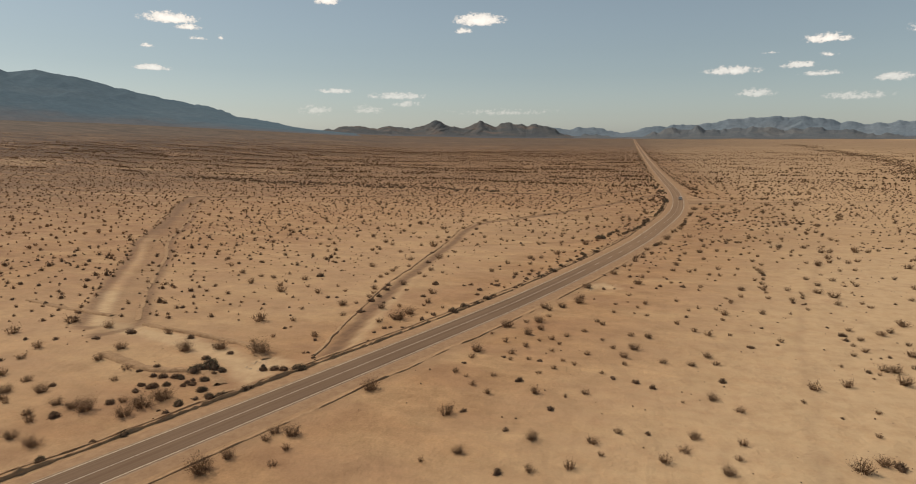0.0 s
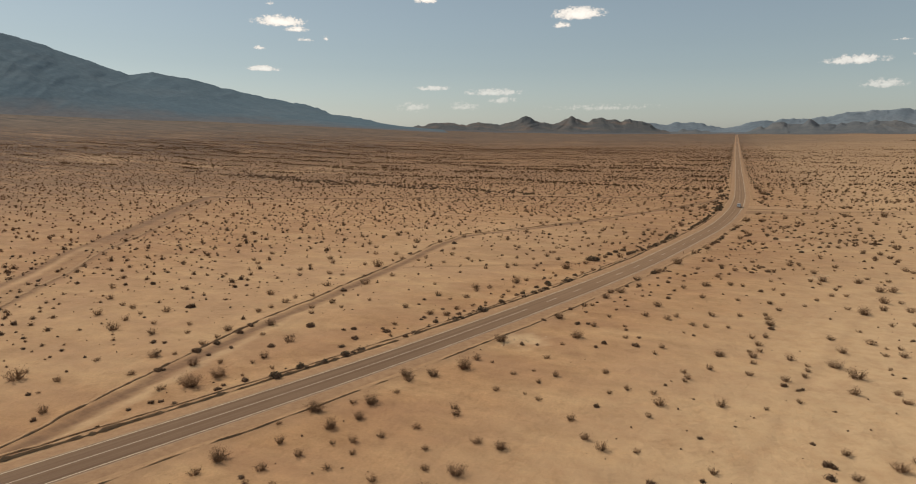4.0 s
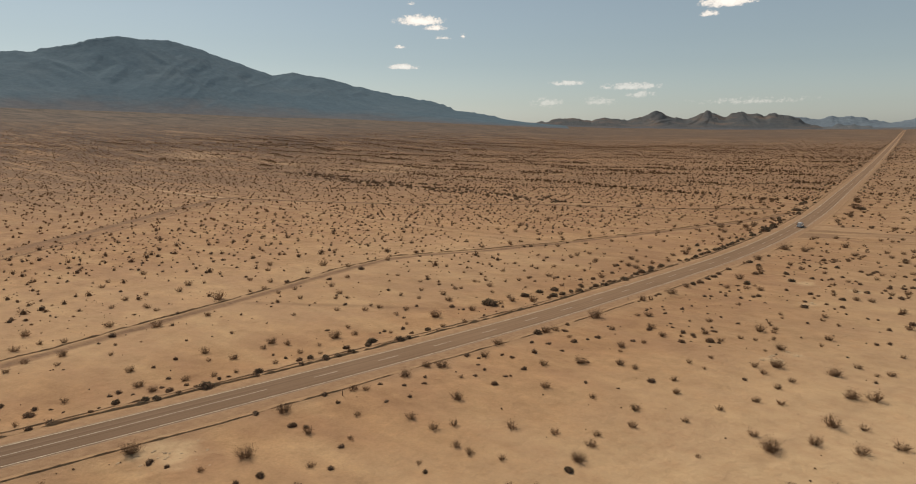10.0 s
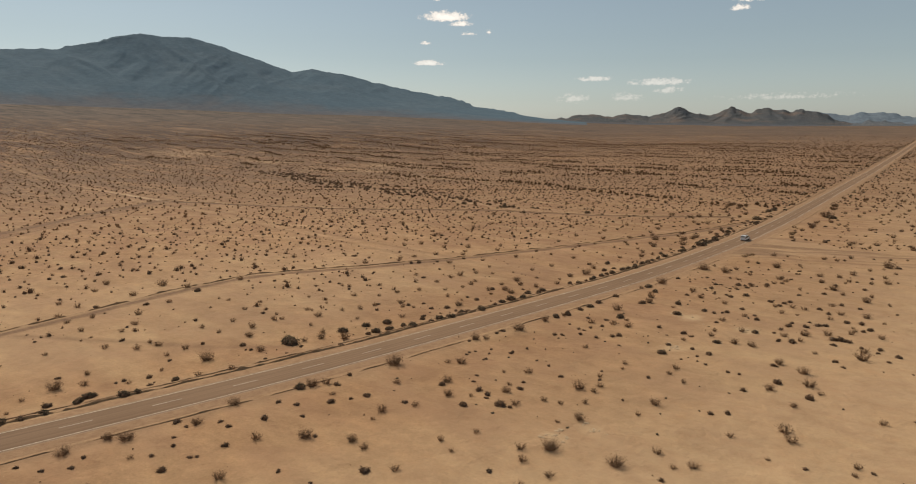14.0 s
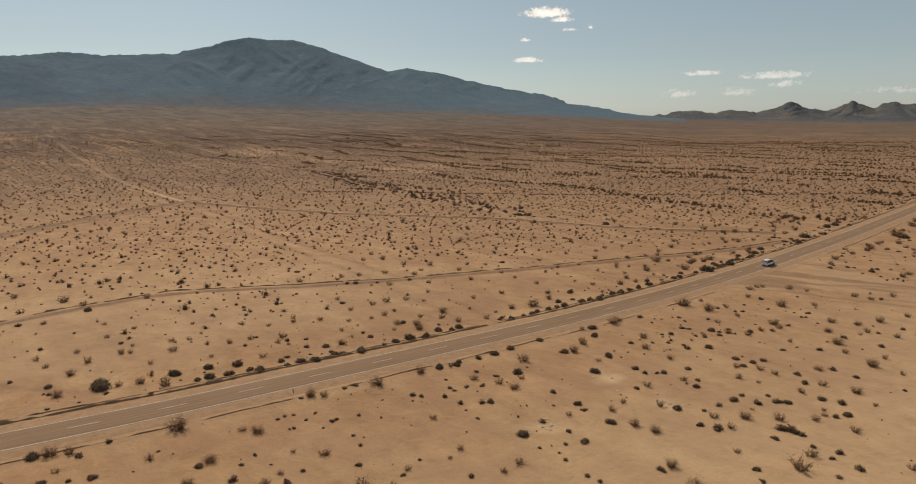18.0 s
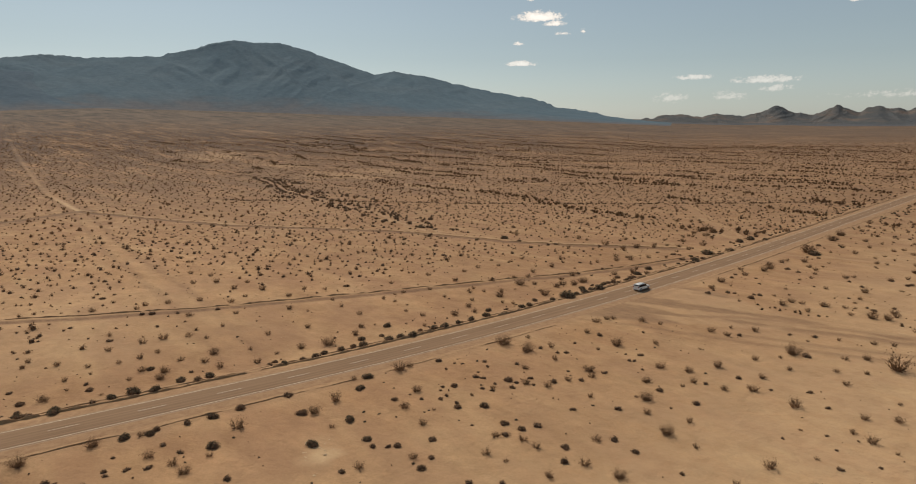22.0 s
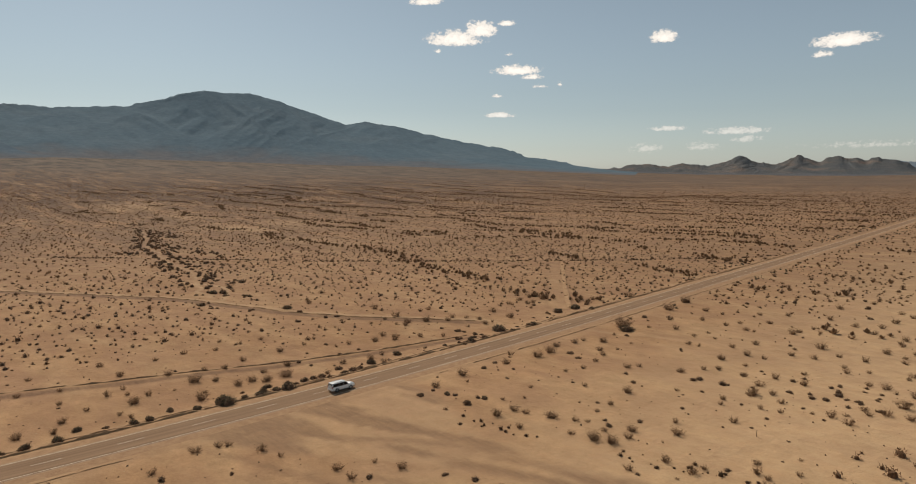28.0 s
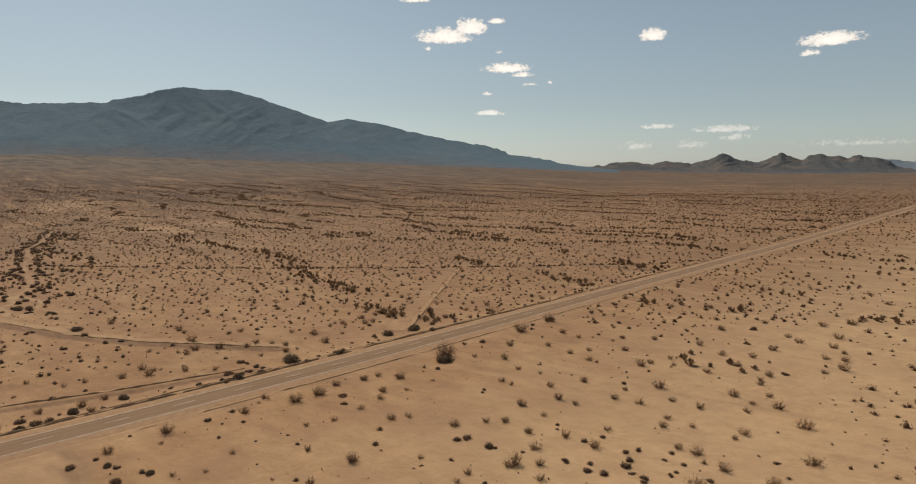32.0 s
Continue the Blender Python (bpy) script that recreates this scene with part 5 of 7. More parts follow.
CREOSOTE_H = [(-35.9, 203.2, 2.1), (10.7, 204.1, 2.1), (-32.3, 204.3, 1.6), (-63.2, 205.7, 1.8), (-1.9, 205.8, 2.3), (-93, 206.1, 1.5), (33.5, 206.2, 1.2), (-116.5, 207, 1.6),
    (57.4, 207.8, 1.2), (62, 209.9, 1.6), (6, 211.2, 1), (-1.8, 211.5, 1.8), (36.4, 211.7, 1.4), (-28.1, 213.1, 2.8), (0.4, 213.1, 2.5), (-90.2, 213.6, 1.8),
    (-74.3, 215.3, 3.6), (53.7, 216.2, 3), (19.7, 216.3, 1.6), (-26.3, 217, 1.6), (27.6, 217.2, 1.3), (34.6, 217.3, 1.8), (41.9, 217.6, 1.1), (-118.7, 218.1, 2.1),
    (-95.1, 218.9, 2.4), (57.9, 221.3, 2), (63.1, 221.5, 2.1), (3.5, 222, 2), (44.8, 224.5, 1.2), (14.4, 224.9, 1.5), (37.7, 226.5, 1.2), (67.2, 226.6, 2.1)]
CREOSOTE_I = [(-42.7, 226.8, 1.6), (37.6, 226.9, 1.2), (-57.6, 227.7, 1.3), (59, 228, 2.4), (-66.9, 228.1, 1.5), (-73.3, 228.3, 1.7), (1.7, 229, 2), (19.4, 229.6, 2.2),
    (62.8, 230.3, 1.5), (48.6, 230.7, 1.6), (-37.3, 230.7, 1.7), (35.6, 231.4, 1.3), (-14.3, 231.5, 1.4), (51.8, 232.2, 1.3), (28.4, 232.6, 1.2), (-86.1, 232.7, 2),
    (-29.4, 232.9, 1.3), (25.4, 233.1, 1.8), (-50.4, 233.2, 1.4), (-67.1, 233.4, 1.4), (-79.3, 234.5, 1.8), (-20.5, 236.5, 3), (-12.2, 236.9, 1.5), (-29.9, 237.1, 1.4),
    (-53.7, 237.5, 1.9), (38.3, 239.4, 0.9), (22.8, 239.5, 0.9), (35.2, 240.8, 1.1), (60, 241.3, 2.5), (5.5, 241.5, 2.5), (-61.3, 241.6, 1.8), (21.7, 242.3, 1.7)]
CREOSOTE_J = [(63, 242.6, 2.3), (51.5, 243, 1.4), (6.6, 243.5, 1.7), (-93, 243.6, 1.8), (47, 243.8, 1.3), (71.9, 244.9, 2.9), (37.6, 245.8, 1.2), (-16.7, 245.8, 2.1),
    (45, 246.2, 1.5), (-34.2, 246.7, 1.3), (24.6, 246.8, 1.3), (-79.6, 248.2, 2.2), (48.1, 248.8, 2.7), (-99.5, 249.1, 2), (-26.8, 249.6, 2), (-65.4, 250.8, 1.7),
    (56.7, 250.8, 2.5), (15.8, 251.4, 1.4), (-38.6, 252.7, 1.3), (73.2, 253.1, 1.6), (25.9, 253.3, 1.8), (-14.6, 254.9, 1.4), (29.2, 255.3, 1), (9.3, 257.1, 3.3),
    (64.5, 257.2, 1.7), (59.6, 257.4, 1.4), (22.1, 257.5, 2.1), (36.3, 257.6, 1.5), (-13.3, 258, 2.1), (-84.2, 258.1, 3.1), (-32.3, 259.5, 1.6), (46.8, 259.5, 2)]
CREOSOTE_K = [(-45, 259.6, 1.4), (32.4, 260.4, 1.8), (-16, 260.4, 1.4), (-31.5, 260.9, 1.2), (-75.8, 261, 2.2), (-55.1, 261.2, 1.3), (39, 261.7, 1.2), (-22.2, 262.2, 1.1),
    (41.7, 262.4, 1), (31.2, 263.3, 1), (16.3, 264.2, 1.4), (44.4, 265.3, 1.1), (-47.7, 265.7, 1.3), (18.4, 265.8, 2.2), (27.2, 267.1, 0.8), (-26.7, 267.7, 2),
    (65.7, 268.7, 1.2), (43.6, 270, 1.3), (30.5, 270.1, 1.7), (53.3, 272, 1.7), (72.9, 272.1, 1.7), (-18.4, 272.4, 1), (43.4, 272.4, 1.4), (71.6, 274.5, 2.2),
    (-72.5, 275.1, 2), (41.4, 276.4, 1.2), (-42.5, 276.8, 1.1), (12.4, 277.8, 2.2), (13.9, 279.5, 1.6), (-11.3, 280, 1.6), (42.9, 282.4, 0.8), (42.1, 285, 1.1)]
CREOSOTE_L = [(50.5, 285.2, 1.2), (-16.8, 285.7, 1.3), (32.3, 288, 1.4), (50.6, 288.2, 1.5), (15.8, 288.8, 2.7), (66, 289.1, 1.8), (70.9, 295, 2.1), (-6.5, 295.1, 2.2),
    (16.8, 297.6, 2.2), (64.4, 302.5, 2), (25.8, 302.6, 1.7), (18.2, 303.8, 1.1), (46.2, 303.9, 1.2), (30.3, 304.5, 1.6), (33.7, 304.9, 2.1), (54.7, 308.8, 1.8),
    (31.4, 309.1, 1.1), (58, 309.4, 2), (-26.9, 309.9, 1.6), (49.7, 310.4, 1.4), (-9.7, 311.6, 1.7), (-37.7, 312.4, 1.6), (-3.3, 313.1, 2.3), (49.2, 314.1, 1.1),
    (-62.3, 314.3, 2.2), (76.1, 314.4, 2.5), (-6.4, 314.8, 2.2), (-18.5, 317.1, 1.4), (53.6, 317.7, 1.5), (75.7, 318.8, 1.8), (64.8, 318.9, 1.3), (-10.6, 319.1, 1.5)]
CREOSOTE_M = [(61.4, 320.3, 1.5), (48.1, 322.9, 1.6), (-55.3, 323, 1.5), (64.6, 323.9, 2.1), (-9.7, 325.4, 2.2), (-24.8, 325.5, 1.6), (-57.4, 325.7, 1.8), (29.2, 326.9, 2.2),
    (-20.5, 328, 1.2), (0.8, 330, 1.6), (-55.9, 330.9, 2), (-40.2, 331, 2.1), (72.1, 331.4, 1.4), (77.5, 331.5, 1.5), (72.5, 333.8, 1.1), (-26.1, 333.8, 1.3),
    (71.8, 335.8, 0.9), (44.4, 337.1, 1.4), (-52.3, 337.7, 1.9), (38.2, 338.3, 1.8), (56.9, 338.4, 1.4), (22, 339, 1.4), (-13.4, 339.1, 1.6), (-33.4, 340, 1.5),
    (66.7, 340.7, 1.4), (-1.1, 340.7, 2.2), (54.6, 342.8, 1.6), (-72.8, 343.3, 1.8), (-44.6, 343.4, 1.9), (34.1, 343.9, 1.9), (60.5, 345, 1.4), (57.8, 345.3, 1.5)]
CREOSOTE_N = [(1.5, 345.8, 2.9), (67.8, 346.8, 1.7), (72.9, 347.4, 2.2), (-88, 347.7, 1.9), (23.9, 348, 2.9), (-12, 348.1, 1.6), (-47.8, 348.5, 1.6), (-69.8, 349.2, 2.3),
    (41.8, 350, 0.8), (-59.2, 350.1, 2.2), (23.8, 350.4, 1.7), (-79.5, 351.1, 1.9), (-28.4, 351.9, 1.8), (0.1, 353.2, 2), (64.9, 353.4, 1.7), (41.8, 355.1, 1.2),
    (-52.3, 355.5, 2.3), (-63.3, 355.9, 1.8), (-3.6, 357.4, 1.8), (-40.3, 357.9, 1.9), (44.3, 360.9, 1.8), (-12.2, 362.3, 1.6), (71, 362.8, 2.5), (-21.2, 362.9, 1.3),
    (47.7, 362.9, 1.7), (85.4, 364, 2), (-43.9, 364.3, 1.8), (-28.2, 364.3, 1.4), (55.7, 364.7, 1.2), (39.5, 366.3, 1.5), (48.5, 367.7, 1.4), (-39.7, 368.6, 1.6)]
CREOSOTE_O = [(60.8, 370.7, 0.8), (62.5, 371.1, 2.4), (50.6, 372, 1.6), (-6.6, 372.7, 1.1), (27.2, 372.9, 3.9), (-0.5, 373.2, 1.6), (33.6, 373.4, 3.3), (40.5, 373.9, 1.4),
    (48.5, 374, 2.5), (-19.6, 374.9, 1.3), (-15.2, 375.6, 1.3), (58.4, 377.6, 2), (35.2, 379.1, 1.5), (4.6, 379.2, 2.4), (-21.5, 383.2, 1.4), (64.3, 383.8, 1.4),
    (69.6, 384.6, 1.4), (56.8, 385.4, 2.1), (1.6, 386.7, 1.9), (-32.5, 387, 1.6), (61.4, 387.6, 1.9), (44.1, 389.8, 2.8), (-18.7, 390.4, 1.5), (63.9, 394, 2.2),
    (71.8, 395.1, 1.5), (49.4, 396.4, 1.4), (0.3, 399.5, 2.6), (-11.5, 400.6, 1.4), (-32.8, 401.6, 2), (83.6, 402, 1.5), (73.7, 402.6, 1.3), (-21.7, 402.9, 2)]
CREOSOTE_P = [(67.1, 403.2, 1.5), (80.2, 407.6, 1.3), (7.2, 410.2, 2.8), (84.4, 410.3, 1.2), (-14.1, 410.9, 2), (71, 411.6, 3.4), (-28.3, 412.7, 1.7), (-4.7, 413.4, 3.5),
    (79.3, 415.4, 1.5), (87.8, 416.7, 4.3), (-2.6, 417.2, 1.8), (82.3, 418.2, 2), (-11.8, 418.4, 1.6), (92.1, 418.4, 1.7), (3.9, 419.3, 2.6), (-29.8, 420.4, 2.1),
    (-9.8, 422.3, 1.8), (3.1, 423.2, 2.6), (5.3, 425.4, 2.9), (-27.5, 427.6, 1.6), (-1, 428, 1.9), (-12.9, 428.3, 2), (5.2, 430.3, 3.4), (-35, 431.6, 1.6),
    (-2.1, 434.6, 2.2), (10.9, 437.8, 1.5), (-14, 439, 2.1), (-29.1, 441, 1.6), (46.9, 441.6, 1), (6.1, 445, 2.1), (55.8, 446.7, 2.3), (36, 448.9, 2.2)]
CREOSOTE_Q = [(70.4, 450.1, 1.5), (74.6, 450.8, 2.6), (56.4, 451, 2.2), (77.7, 451.6, 2.4), (58.7, 451.7, 1.6), (8.5, 452, 2.4), (63.5, 453.4, 2.5), (51.1, 453.5, 1.1),
    (74, 454.8, 1.4), (78.6, 455.3, 1.6), (67.6, 455.4, 1.5), (6.9, 456.3, 1.8), (69.4, 456.5, 1.1), (53.4, 457.6, 0.9), (77.3, 458.6, 2.2), (34, 458.8, 2.6),
    (68, 461.8, 1.2), (84, 462.6, 2.3), (-5, 463, 2.2), (50.4, 463.1, 1), (35, 472.6, 2.2), (57.5, 472.6, 1.4), (-23.5, 475, 1.5), (88.4, 475.1, 1.7),
    (66.6, 475.2, 2.3), (-65.6, 477.7, 2.4), (83.1, 481.8, 1.1), (36.7, 482.5, 2.8), (50.5, 482.6, 1.6), (73.2, 483.6, 1.3), (-16.2, 483.9, 2.7), (92.9, 485.6, 1.1)]
CREOSOTE_R = [(-26.3, 486.9, 3.2), (103.6, 487.7, 2.2), (36.4, 488.1, 3.4), (97.4, 488.8, 0.9), (-41, 489.2, 2.6), (-13.7, 489.2, 3), (49.3, 489.3, 1.6), (100.2, 490, 2),
    (57.4, 490.3, 1.9), (85.4, 491.1, 2.2), (85.3, 492.1, 2.4), (102.1, 492.2, 1.2), (58.7, 493.2, 1.5), (33.8, 494, 2.2), (88.3, 494.7, 1.5), (-9.7, 495, 2.3),
    (105, 495.4, 1.5), (67.4, 496.7, 2.2), (103.8, 497.4, 1.7), (107.3, 497.7, 2.1), (-11.3, 498.4, 2), (110.9, 498.4, 1.8), (84.3, 499, 2.3), (2.1, 499.8, 2.3),
    (35.3, 500.2, 2.2), (-26.3, 501, 2.4), (-3.6, 502.8, 2), (120.5, 502.8, 2.2), (79.3, 503.1, 1.6), (78.6, 503.9, 1.4), (73.1, 504.2, 1.5), (108.5, 504.5, 2.7)]
CREOSOTE_S = [(72.9, 504.5, 1.2), (114.6, 505, 3.1), (90.6, 506.4, 2), (40.3, 506.5, 2.5), (84.6, 506.6, 2), (76.2, 511.4, 1.3), (1.7, 511.8, 3), (70.1, 512.4, 2.1),
    (70.3, 512.5, 1.6), (109.2, 512.8, 2.1), (116.2, 512.8, 2.1), (88.4, 514, 1.7), (103.6, 515.6, 2.1), (100.5, 515.8, 1.7), (73.3, 520, 2.2), (77.4, 520.1, 1.5),
    (60.7, 520.2, 1.4), (57.7, 520.6, 1.7), (94.6, 522, 1.7), (117.8, 524.2, 2.8), (67.7, 525, 1.7), (35, 525.1, 6), (105.8, 525.6, 1.3), (98.2, 526, 1.3),
    (92.9, 526.7, 1.6), (80.8, 528.6, 1.9), (105.9, 528.9, 2.1), (41.1, 529.6, 1.4), (85.6, 529.8, 1.8), (70.5, 533.1, 2), (79.6, 534.7, 1.4), (89.7, 535.6, 1.8)]
CREOSOTE_T = [(95.1, 535.8, 2), (112.7, 538.8, 3.1), (102.4, 540.2, 1.8), (83.9, 540.9, 2.7), (40.6, 543.5, 2.2), (106, 545.9, 2.6), (97.3, 546.5, 2.2), (55.9, 549.1, 2),
    (47.8, 550.5, 1.7), (102.4, 551.5, 1.7), (4.9, 554.1, 2.3), (57.8, 554.6, 1.7), (74.1, 555.8, 1.9), (-4.7, 556, 2.4), (33.2, 557, 4), (98.5, 557.7, 1.6),
    (86.7, 558, 2.1), (64, 561.4, 1.9), (48.7, 563.3, 1.6), (42.8, 564, 2.2), (98, 564.7, 2), (90, 567.3, 2.3), (57.8, 571, 2), (7.6, 572.3, 2),
    (31, 572.7, 3.5), (31.7, 573.3, 2.7), (83.8, 573.5, 2.1), (106.3, 574.9, 1.7), (64.4, 576.3, 2), (90, 577, 2.1), (108.9, 580.4, 2.8), (91.2, 586.9, 2.6)]
CREOSOTE_U = [(103.2, 587.3, 2), (106.9, 588.4, 2.2), (73.3, 598.9, 2.8), (93.7, 599.6, 2.5), (101.4, 600.3, 2.7), (89.7, 603.8, 2), (99.9, 611.6, 2.6), (93, 623.5, 2.6),
    (98.4, 632.3, 3.5), (31.5, 658, 2), (60.6, 664.6, 2), (6.9, 715, 2)]
CREOSOTE_ALL = CREOSOTE_A + CREOSOTE_B + CREOSOTE_C + CREOSOTE_D + CREOSOTE_E + CREOSOTE_F + CREOSOTE_G + CREOSOTE_H + CREOSOTE_I + CREOSOTE_J + CREOSOTE_K + CREOSOTE_L + CREOSOTE_M + CREOSOTE_N + CREOSOTE_O + CREOSOTE_P + CREOSOTE_Q + CREOSOTE_R + CREOSOTE_S + CREOSOTE_T + CREOSOTE_U
ROUNDED_A = [(-69.7, 53.1, 1.5), (-65.4, 61.7, 1.6), (-79.1, 63, 1.9), (-15.2, 66.4, 1.1), (-64.7, 68.7, 1.3), (-75, 69, 1.6), (-65.2, 71.7, 1.7), (-89.8, 71.9, 1.3),
    (-75, 73.7, 1.2), (-62.3, 75.2, 1.7), (-60.9, 75.9, 1.9), (-73.8, 76, 2), (-76.1, 76.1, 1.4), (-65.3, 76.9, 1.7), (-72.3, 77.2, 1.4), (-16.7, 78, 1),
    (-69.3, 78.1, 2.6), (-59.1, 79.3, 1.3), (-69.6, 80.1, 1), (-77.5, 80.1, 1.3), (-75.5, 80.2, 1.7), (-58.7, 80.3, 1.1), (-72.1, 80.4, 1.4), (-73.4, 80.5, 1.7),
    (-67.7, 80.7, 1.6), (-81.5, 81.4, 0.9), (-23.9, 82.2, 1.1), (-80, 83.6, 1.5), (-67.7, 83.9, 2.3), (-11.8, 86.7, 1.1), (-62, 88.5, 3.1), (-59.9, 88.5, 1.8)]
ROUNDED_B = [(-58.1, 88.8, 1.8), (-74.4, 89.3, 1.8), (-110.1, 89.9, 1.3), (-102.4, 92.2, 1.5), (-71.8, 92.9, 1.6), (-18.4, 95.5, 1.2), (-98.7, 97.2, 2.1), (-85, 98.2, 1.7),
    (2.7, 99.4, 1.3), (0.2, 100.9, 1.2), (13.8, 105.5, 1.4), (-16.6, 105.8, 0.8), (-23.1, 106, 0.8), (-51, 116.1, 1), (-47.4, 117.1, 1.1), (-50.1, 117.1, 0.9),
    (-45.5, 123.9, 1), (-61.3, 125.5, 1.5), (-60.6, 126.1, 1), (-44.4, 128.6, 1.2), (-59.3, 134.8, 1), (-62.9, 135.2, 2), (-74.9, 135.4, 1.3), (-72.9, 136.4, 1.1),
    (-39.7, 136.8, 2.1), (-38.8, 137.1, 1.3), (-58.8, 139.8, 1), (-63.2, 140.3, 1.4), (-37.6, 140.9, 1.4), (-52.3, 143.5, 1.7), (-35.6, 146.6, 1.2), (-64.1, 147.1, 1.4)]
ROUNDED_C = [(-39.8, 148.8, 1.3), (-65.3, 151.8, 1.6), (-40.3, 154.1, 1.6), (-89.1, 156.9, 1.8), (-53.8, 156.9, 2.1), (-45.9, 157.9, 1), (-31.8, 159.3, 1.5), (-44.3, 159.4, 1.4),
    (-37.5, 161.1, 1.8), (-31.2, 161.9, 1.3), (37.7, 162.2, 0.9), (38.3, 162.7, 0.8), (35.7, 163.1, 1.1), (-9.3, 165.4, 1), (-6.5, 166.1, 0.8), (-116.9, 168.4, 2.2),
    (4.2, 169, 0.9), (-31, 171, 1.4), (5.2, 171.7, 1.4), (11, 172.8, 1.2), (-35.1, 173.1, 1.2), (-27.2, 175.3, 1.4), (10.7, 178.2, 1), (-28.9, 178.4, 1.5),
    (-26.3, 178.5, 1.4), (-34.6, 181.1, 0.9), (-10, 181.7, 1.1), (-2.9, 182.9, 1.4), (7.3, 183, 0.9), (-1, 183.7, 0.9), (-66, 185.7, 1.6), (-42.4, 186.7, 1)]
ROUNDED_D = [(-23, 190.5, 1.6), (-3.3, 191.8, 0.7), (-7.2, 192.4, 1.1), (34.5, 195.9, 1.4), (2.6, 196.6, 0.9), (-20.6, 198.8, 1), (4.5, 199.9, 0.8), (-23.1, 200.1, 1.4),
    (-2.8, 200.7, 0.7), (-22.2, 201.8, 1.4), (-70.5, 202.3, 1.4), (0.9, 202.5, 0.7), (2.9, 205.3, 0.8), (-18.8, 205.7, 1.3), (1.4, 207.2, 0.8), (-20.9, 209.8, 1.3),
    (12, 212.6, 1.5), (7.5, 213.4, 0.8), (11.6, 216.5, 0.7), (7.3, 216.5, 0.7), (12.2, 217.3, 0.7), (5.1, 217.6, 0.7), (0.6, 220.2, 1.2), (3.2, 220.4, 0.7),
    (12.5, 221.3, 1.1), (24.2, 221.8, 0.7), (29.5, 222.9, 0.6), (-16.7, 224.1, 0.9), (8, 224.3, 0.9), (5.8, 224.4, 0.8), (-20.5, 225.7, 1.2), (-15.4, 228.1, 1.5)]
ROUNDED_E = [(32.8, 228.8, 1.2), (9.9, 229.1, 1.1), (20.3, 230.6, 0.9), (-44.4, 230.9, 1.1), (13.6, 233.4, 0.8), (9.7, 235.3, 1), (-75.3, 237.4, 1.4), (45, 239, 0.9),
    (13.1, 239.4, 1.5), (-29.7, 240.6, 1), (14.7, 242.1, 0.9), (8.3, 244.5, 1.3), (15.8, 244.5, 1.4), (-22.6, 245.4, 1.7), (-67.7, 246.3, 1.4), (22.5, 246.7, 1.1),
    (6.9, 248.5, 1.1), (62.7, 251.1, 0.8), (30.3, 251.7, 1.5), (-12.5, 252.4, 0.9), (34.8, 255.5, 1.9), (22.2, 255.9, 1.4), (36.3, 256, 0.9), (31.6, 256.2, 0.9),
    (30.8, 257.5, 1.1), (-6.9, 258, 1.1), (28.6, 258, 1.2), (25.7, 260.2, 0.8), (-69.9, 260.9, 2.1), (24.4, 262.7, 0.7), (33.4, 263, 1.1), (32.2, 265.9, 0.8)]
ROUNDED_F = [(-7.5, 266, 1.6), (-12.3, 269.5, 1.9), (20.6, 269.8, 0.6), (16.3, 270, 0.8), (48.7, 270.1, 0.6), (20.7, 270.5, 0.6), (-6.4, 271.2, 2), (16, 271.3, 0.7),
    (36, 272.2, 0.9), (16.5, 272.5, 0.7), (19.3, 273.2, 0.6), (61.3, 274.1, 1), (-5.9, 275, 1.6), (42, 275.1, 0.7), (18.2, 275.4, 0.7), (63.3, 275.6, 1),
    (22.7, 275.9, 0.8), (12.1, 276, 0.8), (22.6, 276.7, 0.7), (40.4, 279.1, 0.7), (-19.6, 279.8, 1.1), (23.7, 280, 0.7), (-5.9, 281.3, 1.6), (-3.1, 281.3, 1.1),
    (48.1, 281.5, 0.9), (-7.3, 283.3, 1.2), (13.6, 283.5, 0.9), (13.7, 285.6, 1.1), (62.7, 286.3, 1.2), (-16.9, 288, 1.3), (-10.1, 289, 1.1), (72, 289.3, 1.6)]
ROUNDED_G = [(23.6, 290.7, 1.3), (-2.2, 290.9, 1.7), (-14.9, 291.4, 1), (25, 291.5, 1), (-7.8, 292, 1.6), (-1.1, 292.1, 1.9), (58.4, 292.4, 0.8), (60.3, 292.6, 0.7),
    (66.5, 292.7, 1.5), (37.4, 292.9, 0.7), (49.7, 293.1, 0.7), (54.1, 293.3, 0.8), (52.4, 294.1, 0.6), (45.7, 294.2, 1.7), (27.8, 294.2, 1), (31.3, 294.6, 1),
    (51.5, 296.6, 0.7), (27.1, 296.9, 0.8), (25.8, 297.1, 1), (33.7, 297.2, 1.3), (34.7, 298.3, 1.4), (44.9, 299.2, 1.2), (52.8, 299.3, 1.5), (27.4, 299.6, 0.9),
    (49.4, 299.9, 0.9), (64.2, 300.7, 1.1), (0.2, 301.2, 1.1), (17.5, 301.7, 1.8), (29, 301.8, 1.1), (-6.2, 302, 1.5), (-9.5, 302.2, 1), (23.8, 305.3, 1.1)]
